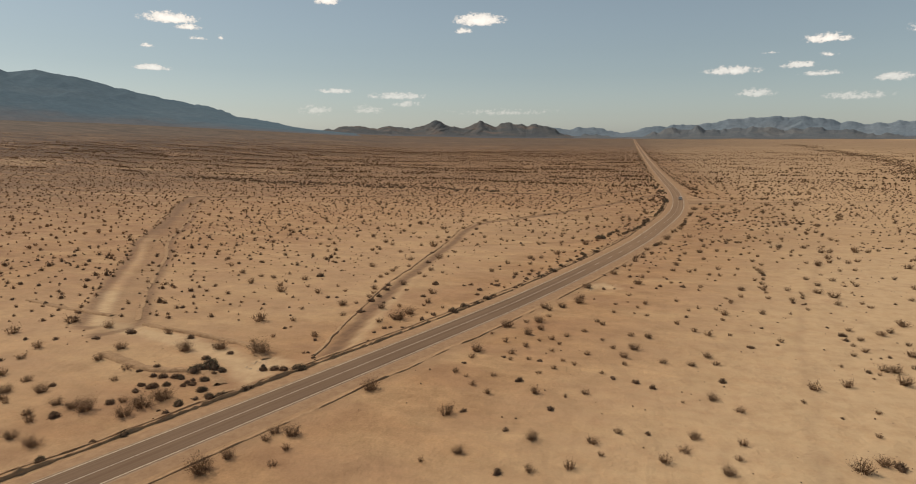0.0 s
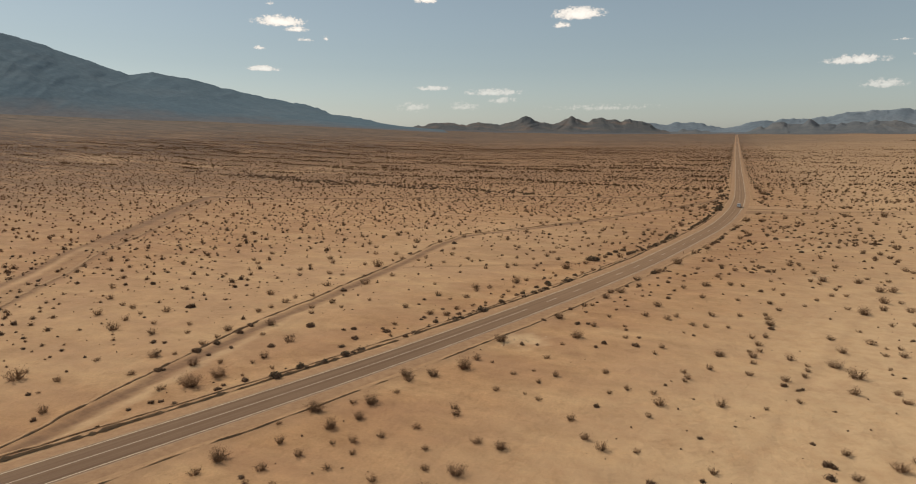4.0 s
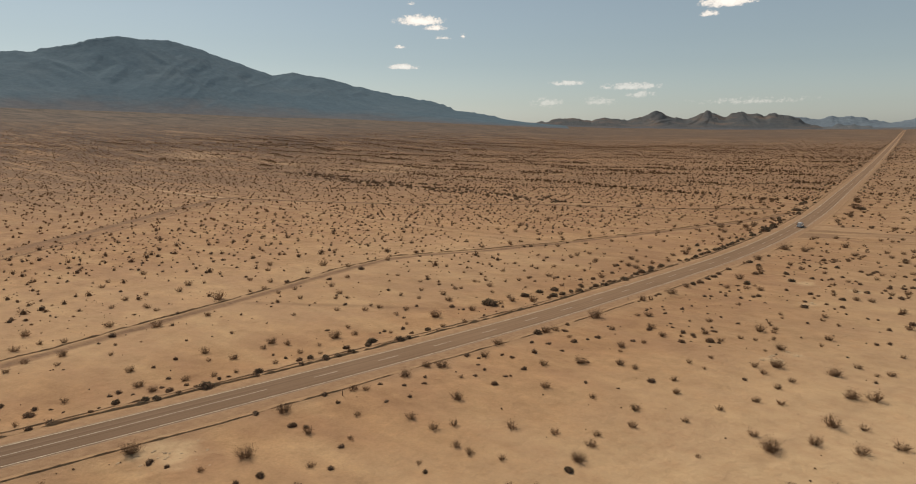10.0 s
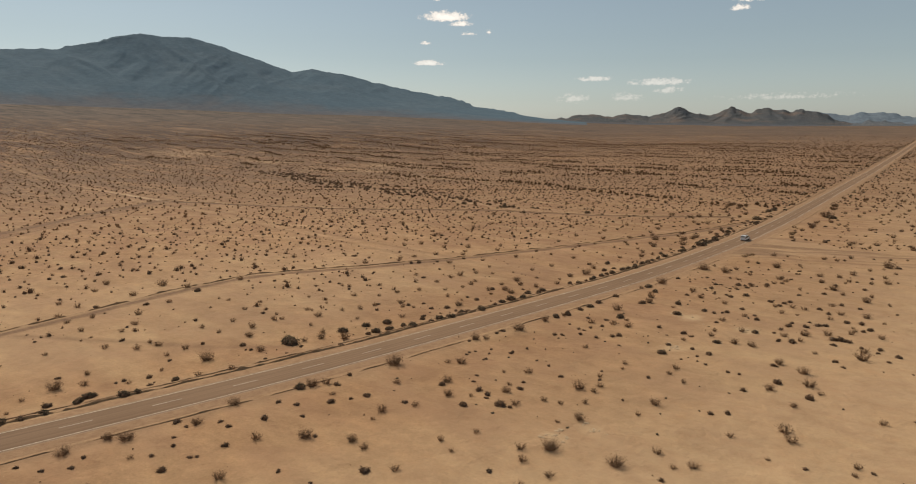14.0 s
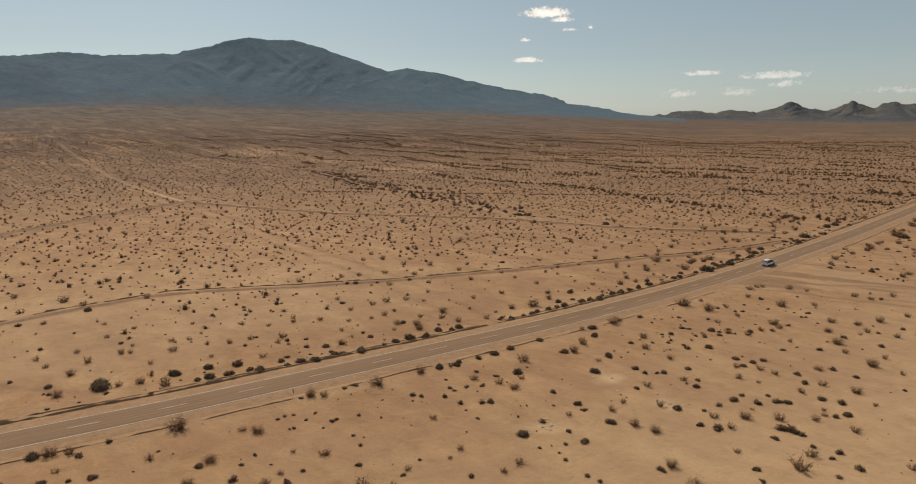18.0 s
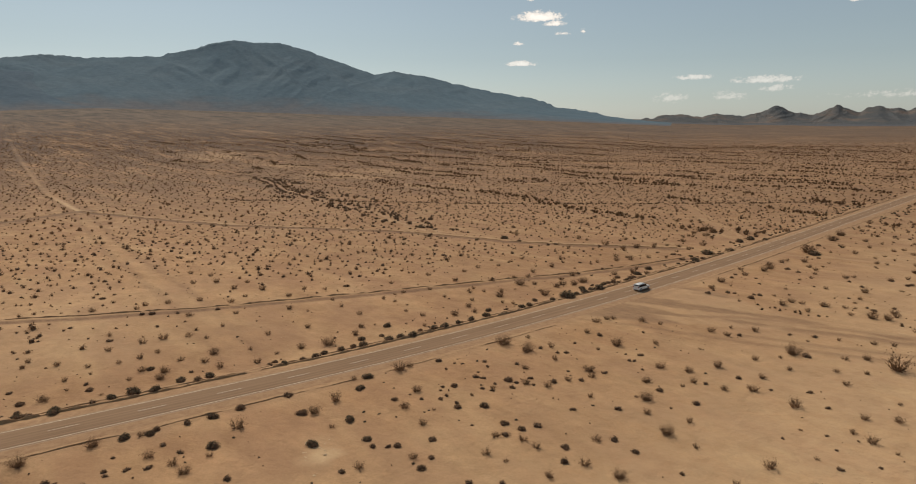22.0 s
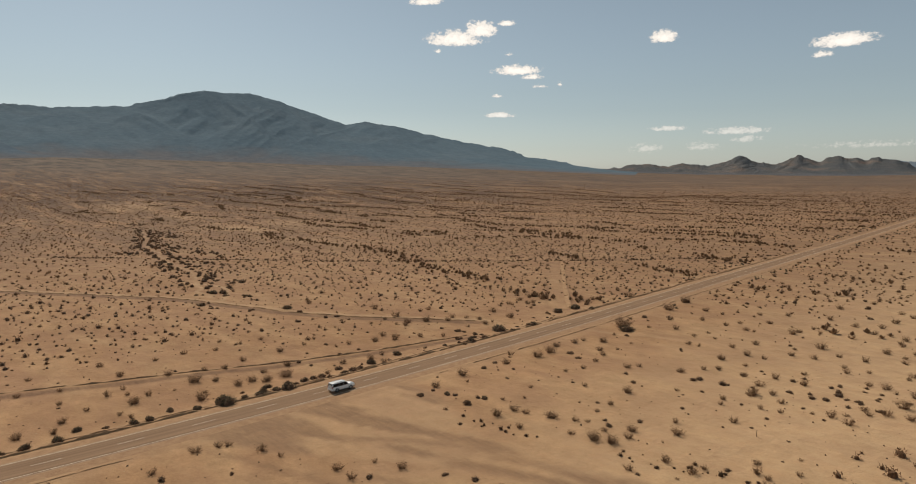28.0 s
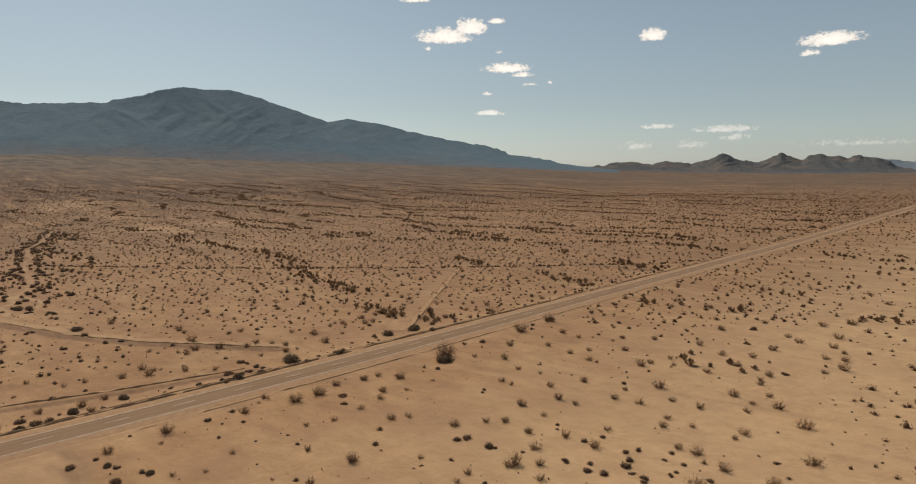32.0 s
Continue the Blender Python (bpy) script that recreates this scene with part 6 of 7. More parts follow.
ROUNDED_H = [(18.5, 306.1, 2.5), (27.7, 306.4, 1), (52, 306.8, 1.5), (46.7, 307.1, 1), (74, 307.8, 0.9), (44.7, 308.1, 1.2), (39.2, 308.5, 1.2), (72.3, 310, 1),
    (18.7, 310.4, 1.3), (29, 310.4, 1.8), (-33.7, 311.6, 1.3), (-9.4, 313.1, 1.5), (19.5, 314.3, 1.7), (0.4, 315.6, 2.1), (80.2, 315.8, 1), (61.2, 316.2, 1),
    (63.5, 317.2, 1.7), (2.4, 317.8, 1.8), (19.5, 318.6, 1.9), (-3.1, 318.6, 1.1), (56.2, 318.8, 1.4), (-73.2, 318.9, 1.6), (81.3, 320, 1.4), (77.9, 320.2, 0.8),
    (70.5, 320.3, 1.1), (47.5, 320.7, 1.1), (59.2, 321.4, 1), (38.4, 321.5, 1.8), (75.1, 321.6, 0.9), (-49.4, 322.6, 1.4), (78, 322.6, 1.2), (-94.1, 324, 2.2)]
ROUNDED_I = [(69.9, 324.2, 1.6), (71.1, 324.3, 1.9), (72.6, 324.3, 1.3), (-47.6, 324.5, 1.4), (28.1, 325.2, 1.9), (59.7, 325.4, 1.2), (20.2, 326.8, 1.8), (44.8, 327.5, 1),
    (42.5, 328.2, 1.4), (60.5, 329, 1.7), (46.2, 329.1, 0.9), (53.8, 329.1, 1.4), (-44.2, 329.4, 1.2), (35.5, 329.5, 1.7), (46.9, 330.3, 1.4), (63.5, 330.7, 1.2),
    (4.5, 331.1, 1.1), (60.5, 331.6, 1), (52.6, 332, 1.1), (3.5, 332.5, 1.4), (65.6, 334, 1.5), (66.8, 334.7, 1.5), (63.5, 334.9, 1), (49, 335.3, 1.4),
    (74.6, 335.4, 2.7), (6.3, 337, 1.6), (26.3, 337.5, 1.8), (-39.8, 337.9, 1.5), (34.3, 339, 1.4), (70, 340, 1.4), (72.7, 340.7, 1.4), (22.9, 341.5, 2.1)]
ROUNDED_J = [(6.2, 341.9, 1.6), (34.4, 342.3, 0.6), (37.1, 342.6, 0.7), (55.1, 344.3, 1.3), (65.5, 345.1, 1.2), (39.2, 345.1, 0.9), (43.4, 345.2, 1.6), (6.7, 345.8, 1.6),
    (42, 346.2, 0.8), (39, 346.6, 0.8), (52.5, 346.8, 1.4), (36.7, 347.2, 0.6), (55.4, 347.5, 1.4), (63.2, 348.4, 1.4), (7, 348.4, 1.6), (35.9, 348.5, 0.8),
    (46, 348.7, 1.5), (56.1, 350.2, 1.3), (37, 350.3, 1.4), (4.1, 352.4, 1.7), (40.8, 353.4, 1), (42.6, 354.1, 0.8), (29.6, 354.7, 0.7), (70.7, 354.7, 1.3),
    (66.7, 355.3, 1.3), (36.2, 356.4, 1.1), (25.5, 356.5, 1.3), (40.6, 356.7, 0.7), (5.1, 357, 1.5), (37.3, 357.1, 1), (44, 357.7, 1.1), (28.4, 358, 0.6)]
ROUNDED_K = [(34.7, 358.3, 0.7), (56.5, 358.8, 1), (29.4, 359, 0.7), (41.2, 359.6, 1.8), (42.8, 360, 1.1), (34.1, 361.4, 0.7), (45.6, 361.6, 0.8), (0.5, 361.8, 1.8),
    (31.8, 362.8, 1.1), (43.2, 363.5, 0.9), (61.5, 364.5, 1.2), (47.3, 365.1, 1.3), (8.2, 365.5, 1.5), (36.9, 366.6, 1.1), (50.2, 369.5, 1.2), (-38.6, 375.1, 1.5),
    (51.3, 375.1, 1), (69.1, 375.4, 1.5), (62.2, 375.8, 1.4), (9.5, 375.8, 2.3), (34.3, 376.7, 1), (38.4, 377.2, 0.9), (39.6, 378.5, 0.9), (10.2, 379.5, 1.8),
    (55, 381.9, 0.7), (50.8, 384.1, 0.9), (37.2, 384.5, 0.9), (66.1, 384.7, 1), (51.5, 384.8, 0.8), (7.8, 387.7, 1.6), (50.8, 388.2, 1.1), (9.9, 392, 1.2)]
ROUNDED_L = [(38, 392.1, 1.1), (80.1, 394.2, 1), (11.8, 398.8, 1.8), (9.7, 403.2, 1.7), (12.3, 407.3, 1.7), (94.9, 411.4, 1), (73.4, 412, 1.7), (93.9, 416.2, 0.9),
    (10.2, 428, 1.3), (12.4, 428.9, 1.2), (11.7, 431.3, 1.8), (11.7, 433.5, 1.8), (12.4, 435.5, 2), (13.5, 436.6, 1.3), (-2.2, 437.6, 1.1), (2.4, 438.5, 1.1),
    (12.8, 440.6, 2.3), (9.8, 441.5, 2), (37.7, 443.2, 1.6), (13, 443.3, 2), (12.8, 445.5, 1.8), (37.4, 446.7, 0.9), (47.8, 446.7, 1.9), (41.2, 447.4, 1.5),
    (42.8, 448.2, 1), (-0.9, 448.7, 1.3), (11.4, 449.4, 1.8), (-82.1, 449.7, 3.1), (11.8, 449.8, 2.1), (47, 450.5, 1.1), (48.1, 451.3, 1.5), (-1.5, 454.9, 1.1)]
ROUNDED_M = [(-110, 455.7, 2.8), (-68.3, 457.2, 2.4), (73.2, 457.5, 1.2), (71.4, 459.2, 0.8), (-41.3, 459.6, 1.6), (-102.1, 463.2, 3.2), (76.2, 463.3, 1.1), (42.9, 464.2, 0.9),
    (65.4, 465.9, 0.9), (33.8, 466.2, 1.3), (-55.1, 467.7, 1.9), (-96.6, 468.4, 2.7), (-41.2, 469.5, 1.6), (39.2, 470.4, 1), (88.2, 471, 0.6), (32.6, 471.3, 1.3),
    (-121, 472.1, 3), (12.5, 473.2, 1.4), (-205.6, 473.2, 5.7), (-40.4, 473.3, 1.8), (-150.2, 474.3, 3.8), (91.9, 474.4, 0.8), (78.7, 474.8, 1), (-141.7, 476.3, 2.7),
    (14.1, 478.5, 3.6), (-272, 478.9, 5.7), (92.3, 480.4, 0.8), (-24.9, 481.3, 1.4), (64.1, 481.6, 1.3), (8.9, 481.6, 3.2), (11.6, 484.3, 2.9), (86, 484.6, 0.7)]
ROUNDED_N = [(59.7, 485.8, 1.2), (-2.9, 486.1, 1.3), (14.3, 486.9, 2), (4, 486.9, 3.1), (8.7, 488.3, 2.7), (44.7, 488.6, 1.3), (40.7, 491.1, 1.8), (72.4, 492.4, 1.6),
    (73.1, 494, 1.5), (78.5, 494.1, 1.4), (78.1, 494.1, 1.5), (79.3, 494.5, 0.8), (83.6, 496.3, 0.8), (101.1, 497.2, 1), (94.5, 498.2, 1.3), (90.3, 498.5, 1.3),
    (14.3, 498.6, 1.8), (106.1, 498.7, 1.3), (96.8, 499.4, 1.4), (113.7, 500.5, 1.1), (93.5, 500.5, 1), (102.4, 500.8, 1), (114.7, 501.8, 0.9), (101.9, 502, 1.3),
    (99.7, 502.3, 1), (98, 503.5, 1.4), (104.3, 505.5, 0.9), (97.3, 505.8, 1.4), (88.2, 507.1, 1.1), (104.3, 507.2, 0.9), (116.6, 507.6, 1.1), (13.1, 507.7, 1.6)]
ROUNDED_O = [(95.4, 507.9, 1.2), (81.9, 508, 0.7), (109.1, 508.1, 1.1), (117, 508.6, 0.9), (80.6, 509.7, 1), (101, 509.8, 0.9), (96.4, 510.1, 1.1), (103.9, 510.5, 1.1),
    (89.3, 510.7, 1.1), (59.6, 512.7, 2.2), (100.6, 513, 1), (41.3, 516.9, 1.5), (113.9, 520.7, 1.1), (7.4, 524.6, 2.4), (77.5, 537.9, 1.2), (33.5, 540.5, 2),
    (7.8, 545.5, 2), (100, 568.1, 2.3), (84.5, 588.8, 2.4), (79.8, 605.1, 1.8)]
ROUNDED_ALL = ROUNDED_A + ROUNDED_B + ROUNDED_C + ROUNDED_D + ROUNDED_E + ROUNDED_F + ROUNDED_G + ROUNDED_H + ROUNDED_I + ROUNDED_J + ROUNDED_K + ROUNDED_L + ROUNDED_M + ROUNDED_N + ROUNDED_O
GREEN_A = [(-71.7, 84.1, 3.6), (-70.5, 85.9, 3.6), (-55.7, 89.5, 2.4), (-40.9, 131.8, 2.8), (-36.3, 145.1, 2), (-35.2, 148.9, 1.6), (-27.7, 173.8, 1.8), (-25.4, 182.6, 2.8),
    (-24.1, 191.8, 1.7), (-19.6, 203.4, 2.1), (-18.1, 208.7, 1.7), (-18.9, 213.6, 2), (-19.8, 215.6, 2.4), (-15.5, 219.3, 2.2), (-14.9, 221.2, 1.6), (4.5, 239.6, 1.9),
    (-16.4, 252.1, 4.6), (-13.2, 263.8, 2.5), (-7.3, 268, 2.5), (-10.6, 274.7, 2.3), (-4, 276.1, 2.5), (-2.9, 284, 2.1), (-1.6, 286.4, 2.3), (-0, 295.6, 2.4),
    (0.3, 304.2, 2), (0.6, 307.5, 2.5), (2.3, 310.5, 2.3), (2.1, 320.2, 2), (5.8, 333.2, 1.8), (6.3, 339.8, 1.8), (7.8, 350.2, 2.1), (8.3, 356.8, 2.2)]
GREEN_B = [(9, 359.1, 2.2), (9.7, 362.1, 2.4), (9.2, 368.6, 2), (10, 371.2, 2.5), (10.5, 384.1, 2.4), (11.5, 396.3, 1.9), (12.9, 412.4, 4.3), (13, 416.6, 1.7),
    (13.5, 420.1, 2.4), (11.9, 421.5, 2.2), (9.8, 423.5, 2), (12.7, 423.9, 2), (13.6, 426, 3.2), (9.8, 459.2, 2.5), (-111.7, 461.5, 3.8), (-63, 468, 3.5),
    (14.3, 481, 2.8), (11.5, 495.9, 5.2), (14.1, 508.3, 2.8), (38.3, 521.9, 5.2), (8.9, 528.2, 3.1), (9.2, 537.3, 4.6), (13.4, 540.5, 2.3)]
GREEN_ALL = GREEN_A + GREEN_B
rng = np.random.default_rng(7)
placed = []
used = {id(o): False for o in creosotes + domes + greens}


def set_shrub(kinds, x, y, width, tall=1.0):
    ob = kinds[int(rng.integers(len(kinds)))]
    m = pose(x, y, float(land_height(x, y)) - 0.02, rng.uniform(-4, 4), rng.uniform(-4, 4), rng.uniform(0, 360))
    scale = Matrix.Diagonal((width * rng.uniform(0.9, 1.1), width * rng.uniform(0.9, 1.1), width * tall * rng.uniform(0.85, 1.15), 1))
    if not used[id(ob)]:
        used[id(ob)] = True
        ob.matrix_basis = m @ scale
    else:
        made = copy_thing(ob, m)
        made.matrix_basis = m @ scale
    placed.append((x, y, width))


LISTED = np.array(CREOSOTE_ALL + ROUNDED_ALL + GREEN_ALL)
small_creosote, small_rounded = [], []
for x, y, w in CREOSOTE_ALL:
    if w >= 1.75 and -45 < float(road_off(x, y)) < 62:
        set_shrub(creosotes, x, y, w * 1.22, 0.95)
    else:
        small_creosote.append((x, y, w * 1.28))
for x, y, w in ROUNDED_ALL:
    if w > 2.1:
        for k in range(int(w * 1.35)):
            a, d = float(rng.uniform(0, 6.28)), w * 0.5 * float(rng.uniform()) ** 0.5
            set_shrub(domes if rng.uniform() < 0.7 else greens, x + d * math.cos(a), y + d * math.sin(a), float(rng.uniform(0.9, 1.6)))
    elif w >= 1.35 and -30 < float(road_off(x, y)) < 50:
        set_shrub(domes if rng.uniform() < 0.6 else greens, x, y, w * 1.1, 0.95)
    else:
        small_rounded.append((x, y, w * 1.45))
for x, y, w in GREEN_ALL:
    set_shrub(greens, x, y, min(w, 4.4), 0.95)
# a few more rounded shrubs on the bank west of the highway
y = 56.0
while y < 560:
    bx, by = road_point(y, -8.4 - 2.0 * float(rng.uniform()) ** 1.5)
    if np.hypot(LISTED[:, 0] - bx, LISTED[:, 1] - by).min() > 3.0 and rng.uniform() < 0.6:
        set_shrub(domes, float(bx), float(by), float(rng.uniform(0.7, 1.5)))
    y += float(rng.uniform(5.0, 14.0))


# ---------------------------------------------------------------- the scrub that nobody could count
def tuft(r, n, width):
    """A far bush, one metre across: a few broad leafy sprays fanning out from the root."""
    a = np.arange(n) * 2.4 + r.uniform(0, 6.28)
    out = 0.5 * np.sqrt((np.arange(n) + 0.6) / n) * r.uniform(0.8, 1.15, n)
    tip = np.stack([np.cos(a) * out, np.sin(a) * out, 0.56 * (1 - 0.7 * (out / 0.5) ** 2) + r.uniform(0.02, 0.12, n)], -1)
    base = tip * np.array([0.25, 0.25, 0]) + np.array([0, 0, -0.05])
    side = np.stack([-np.sin(a), np.cos(a), r.uniform(-0.2, 0.2, n)], -1) * width * r.uniform(0.7, 1.2, n)[:, None] * 0.5
    mid = base + (tip - base) * 0.6
    return np.concatenate([np.stack([base, mid - side, tip], 1), np.stack([base, tip, mid + side], 1)])


def unit_lods():
    near, mid, far, low = [], [], [], []
    for k in range(8):
        w, l = creosote_parts(500 + k, 22, 330, 3.1)
        near.append(np.concatenate([w, l * 1.0]))
        c, l2 = dome_parts(540 + k, 44, 0.55, 3.2, 1)
        mid.append(np.concatenate([c * np.array([0.8, 0.8, 0.75]), l2 * np.array([1.0, 1.0, 0.95])]))
    for k in range(8):
        c, l = dome_parts(600 + k, 130, 0.48, 2.6, 3)
        near.append(np.concatenate([c, l]))
        c, l = dome_parts(640 + k, 22, 0.48, 5.0, 1)
        mid.append(np.concatenate([c, l]))
    for k in range(8):
        r = np.random.default_rng(700 + k)
        far.append(tuft(r, 8, 0.34))
        low.append(tuft(r, 3, 0.6))
    return near, mid, far, low


def bake(name, shapes, x, y, w, mat, label, tall=1.0):
    """Many small bushes joined into one sheet of scrub."""
    r = np.random.default_rng(len(x))
    kind, turn = r.integers(0, len(shapes), len(x)), r.uniform(0, 2 * math.pi, len(x))
    z = land_height(x, y) - 0.03
    chunks = []
    for k, shape in enumerate(shapes):
        s = np.flatnonzero(kind == k)
        if not len(s):
            continue
        c, d = np.cos(turn[s])[:, None, None], np.sin(turn[s])[:, None, None]
        ww = w[s][:, None, None]
        sx, sy, sz = shape[None, ..., 0], shape[None, ..., 1], shape[None, ..., 2]
        hh = ww * tall * r.uniform(0.75, 1.2, len(s))[:, None, None]
        px = (sx * c - sy * d) * ww + x[s][:, None, None]
        py = (sx * d + sy * c) * ww + y[s][:, None, None]
        pz = sz * hh + z[s][:, None, None]
        chunks.append(np.stack([px, py, pz], -1).reshape(-1, 3))
    V = np.concatenate(chunks)
    tagged(new(name, raw_mesh(name, V, np.arange(len(V)).reshape(-1, 3), mat)), label, "scrub", kind="stuff")


def scatter(x0, x1, y0, y1, cell, seed, loose=1.1):
    r = np.random.default_rng(seed)
    a, b = np.meshgrid(np.arange(x0, x1, cell), np.arange(y0, y1, cell))
    a = a + 0.5 * cell * (np.arange(a.shape[0]) % 2)[:, None]
    return a.ravel() + r.uniform(0, loose * cell, a.size), b.ravel() + r.uniform(0, loose * cell, a.size), r


def growth(x, y):
    """How thickly scrub grows: drifts, rows along the drainage, bare tracks and road."""
    c, s = math.cos(radians(22)), math.sin(radians(22))
    u, v = x * c - y * s, x * s + y * c
    rows = smooth(0.52, 0.74, fbm(u / 260, v / 24, 71, 4))
    drift = fbm(x / 38, y / 38, 73, 3)
    west = smooth(10, -60, road_off(x, y))
    g = 0.22 + 0.45 * smooth(0.35, 0.65, drift) + 0.45 * west + 0.35 * west * smooth(240, 380, y) + 0.30 * (1 - west) * smooth(250, 320, y) + 0.25 * (1 - west) * smooth(400, 520, y) * (1 - smooth(560, 700, y))
    g = g + 0.5 * rows * smooth(150, 500, np.hypot(x - 60, y - 150))
    wd, _ = line_distance(x, y, WASH, 30)
    g = g + 0.3 * (1 - smooth(4, 24, wd))
    g = np.where(wd < 1.6, 0, g)
    nd, _ = line_distance(x, y, NORTH_BANK, 12)
    g = g + 1.3 * (1 - smooth(2, 9, nd))
    off = road_off(x, y)
    g = g + 0.7 * (np.abs(off + 11) < 4.0) + 0.35 * (np.abs(off - 11) < 3.5)
    g = np.where(np.abs(off) < 8.2, 0, g)
    for line, half in ((dense(GRADED), 3.2), (dense(WEST_TRACK), 3.0), (dense(CROSS_TRACK), 2.6), (SAND_TRAIL, 2.4), (dense(FAINT_TRAIL), 1.8), (dense(SPUR), 1.6), (dense(SMALL_WASH), 4.0),
                       (dense(EAST_TRAIL), 2.6), (dense(EAST_TRAIL_FAR), 2.6), (dense(FIRST_TRAIL), 2.2)):
        d, _ = line_distance(x, y, line, half + 2)
        g = np.where(d < half, 0, g)
    d, _ = line_distance(x, y, dense(SIDE_ROAD), 40)
    g = np.where((d < 4.5 + 17 * (1 - smooth(26, 75, x))) & (x > 18), 0, g)
    return g


def open_spots(x, y, gap=2.2):
    keep = np.ones(x.shape, bool)
    for px, py, pw in placed:
        keep &= (x - px) ** 2 + (y - py) ** 2 > (gap + pw * 0.3) ** 2
    return keep


def listed_near(x, y, reach=13.0):
    """How many of the listed shrubs stand round each point."""
    n = np.zeros(x.shape)
    for px, py, pw in LISTED:
        n += (x - px) ** 2 + (y - py) ** 2 < reach * reach
    return n


def baked(name, shapes, rows, mat, label, tall=1.0):
    rows = np.array(rows)
    bake(name, shapes, rows[:, 0], rows[:, 1], rows[:, 2], mat, label, tall)


near_shapes, mid_shapes, far_shapes, low_shapes = unit_lods()
stone_shapes = [dome_parts(900 + k, 1, 0.45, 0.0, 2)[0] * np.array([1.5, 1.5, 1.0]) for k in range(6)]
# around the highway
baked("creosote_scrub", near_shapes[:8], small_creosote, CREOSOTE, "scattered spindly brown creosote bushes across the sand")
baked("rounded_scrub", near_shapes[8:], small_rounded, BURSAGE, "scattered low rounded brown shrubs across the sand")
placed += [tuple(row) for row in LISTED]
x, y, r = scatter(-200, 190, 30, 700, 4.2, 11)
ok = (r.uniform(0, 1, x.size) < growth(x, y) * 0.98) & open_spots(x, y)
x, y = x[ok], y[ok]
w = np.exp(r.normal(0.26, 0.40, x.size)).clip(0.45, 2.8)
known = np.minimum(listed_near(x, y), 3) / 3
ok = r.uniform(0, 1, x.size) > known * np.where(road_off(x, y) > 0, 0.80, 0.62)
x, y, w = x[ok], y[ok], (w * (1 - 0.25 * known))[ok]
close = (np.abs(road_off(x, y) - 22) < 62) & (y < 580)
creo = r.uniform(0, 1, x.size) < 0.62
bake("creosote_scrub_between", near_shapes[:8], x[close & creo], y[close & creo], w[close & creo] * 1.4, CREOSOTE, "scattered spindly brown creosote bushes across the sand", 1.05)
bake("bursage_scrub", near_shapes[8:], x[close & ~creo], y[close & ~creo], w[close & ~creo] * 0.85, BURSAGE, "scattered low rounded brown shrubs across the sand")
bake("creosote_scrub_beyond", mid_shapes[:8], x[~close & creo], y[~close & creo], w[~close & creo] * 1.4, CREOSOTE, "scattered creosote bushes on the plain")
bake("bursage_scrub_beyond", mid_shapes[8:], x[~close & ~creo], y[~close & ~creo], w[~close & ~creo] * 1.05, BURSAGE, "scattered low shrubs on the plain")
# tufts and seedlings
x, y, r = scatter(-120, 150, 40, 560, 4.2, 12)
ok = (r.uniform(0, 1, x.size) < growth(x, y) * 0.34 * smooth(0.42, 0.6, fbm(x / 12, y / 12, 83, 2)) * 2) & open_spots(x, y, 1.2)
bake("dry_tufts", far_shapes, x[ok], y[ok], r.uniform(0.2, 0.5, ok.sum()), BURSAGE, "small dry brown tufts dotting the sand")
# the open plain as far as single bushes can be told apart
x, y, r = scatter(-2300, 800, -150, 2450, 6.1, 13, 1.7)
rr, az = np.hypot(x - 70, y - 200), np.degrees(np.arctan2(x - 70, y - 130))
inside = (x > -200) & (x < 190) & (y > 30) & (y < 700)
ok = ~inside & (rr < 2200) & (az > -102) & (az < 36)
x, y = x[ok], y[ok]
g = growth(x, y)
rr = np.hypot(x - 70, y - 200)
ok = r.uniform(0, 1, x.size) < g * 0.80 * (1 - 0.92 * smooth(850, 1900, rr)) * (1 - 0.45 * smooth(0, 120, road_off(x, y)))
x, y, rr = x[ok], y[ok], rr[ok]
w = np.exp(r.normal(0.40, 0.34, x.size)).clip(0.8, 2.8) * (1 + 0.45 * smooth(500, 1500, rr))
far_off = rr > 620
bake("plain_scrub", far_shapes, x[~far_off], y[~far_off], w[~far_off], FAR_SCRUB, "countless brown shrubs over the open plain", 0.9)
bake("far_plain_scrub", low_shapes, x[far_off], y[far_off], w[far_off], FAR_SCRUB, "countless dark shrubs over the far plain", 0.9)
# winding lines of shrubs along the shallow drainages
lines_x, lines_y = [], []
r = np.random.default_rng(29)
for k, y0 in enumerate((575, 640, 700, 740, 775, 812, 850, 890, 930, 975, 1030, 1085, 1150, 1230, 1320, 1420, 1540)):
    lx = np.arange(-1250, 820, 1.5)
    ly = y0 + (fbm(lx / 190 + k * 7.3, lx * 0 + k, 93, 4) - 0.5) * 130 - 0.06 * lx
    full = fbm(lx / 42 + k * 3.1, lx * 0 + k, 97, 4) > 0.49
    full &= (np.abs(road_off(lx, ly)) > 10) & (r.uniform(0, 1, lx.size) > 0.6 * (road_off(lx, ly) > 0))
    jit = r.normal(0, 3.0, (2, lx.size)) * (0.5 + fbm(lx / 25 + k, lx * 0 + k, 98, 2))
    lines_x.append((lx + jit[0])[full])
    lines_y.append((ly + jit[1])[full])
lines_x, lines_y = np.concatenate(lines_x), np.concatenate(lines_y)
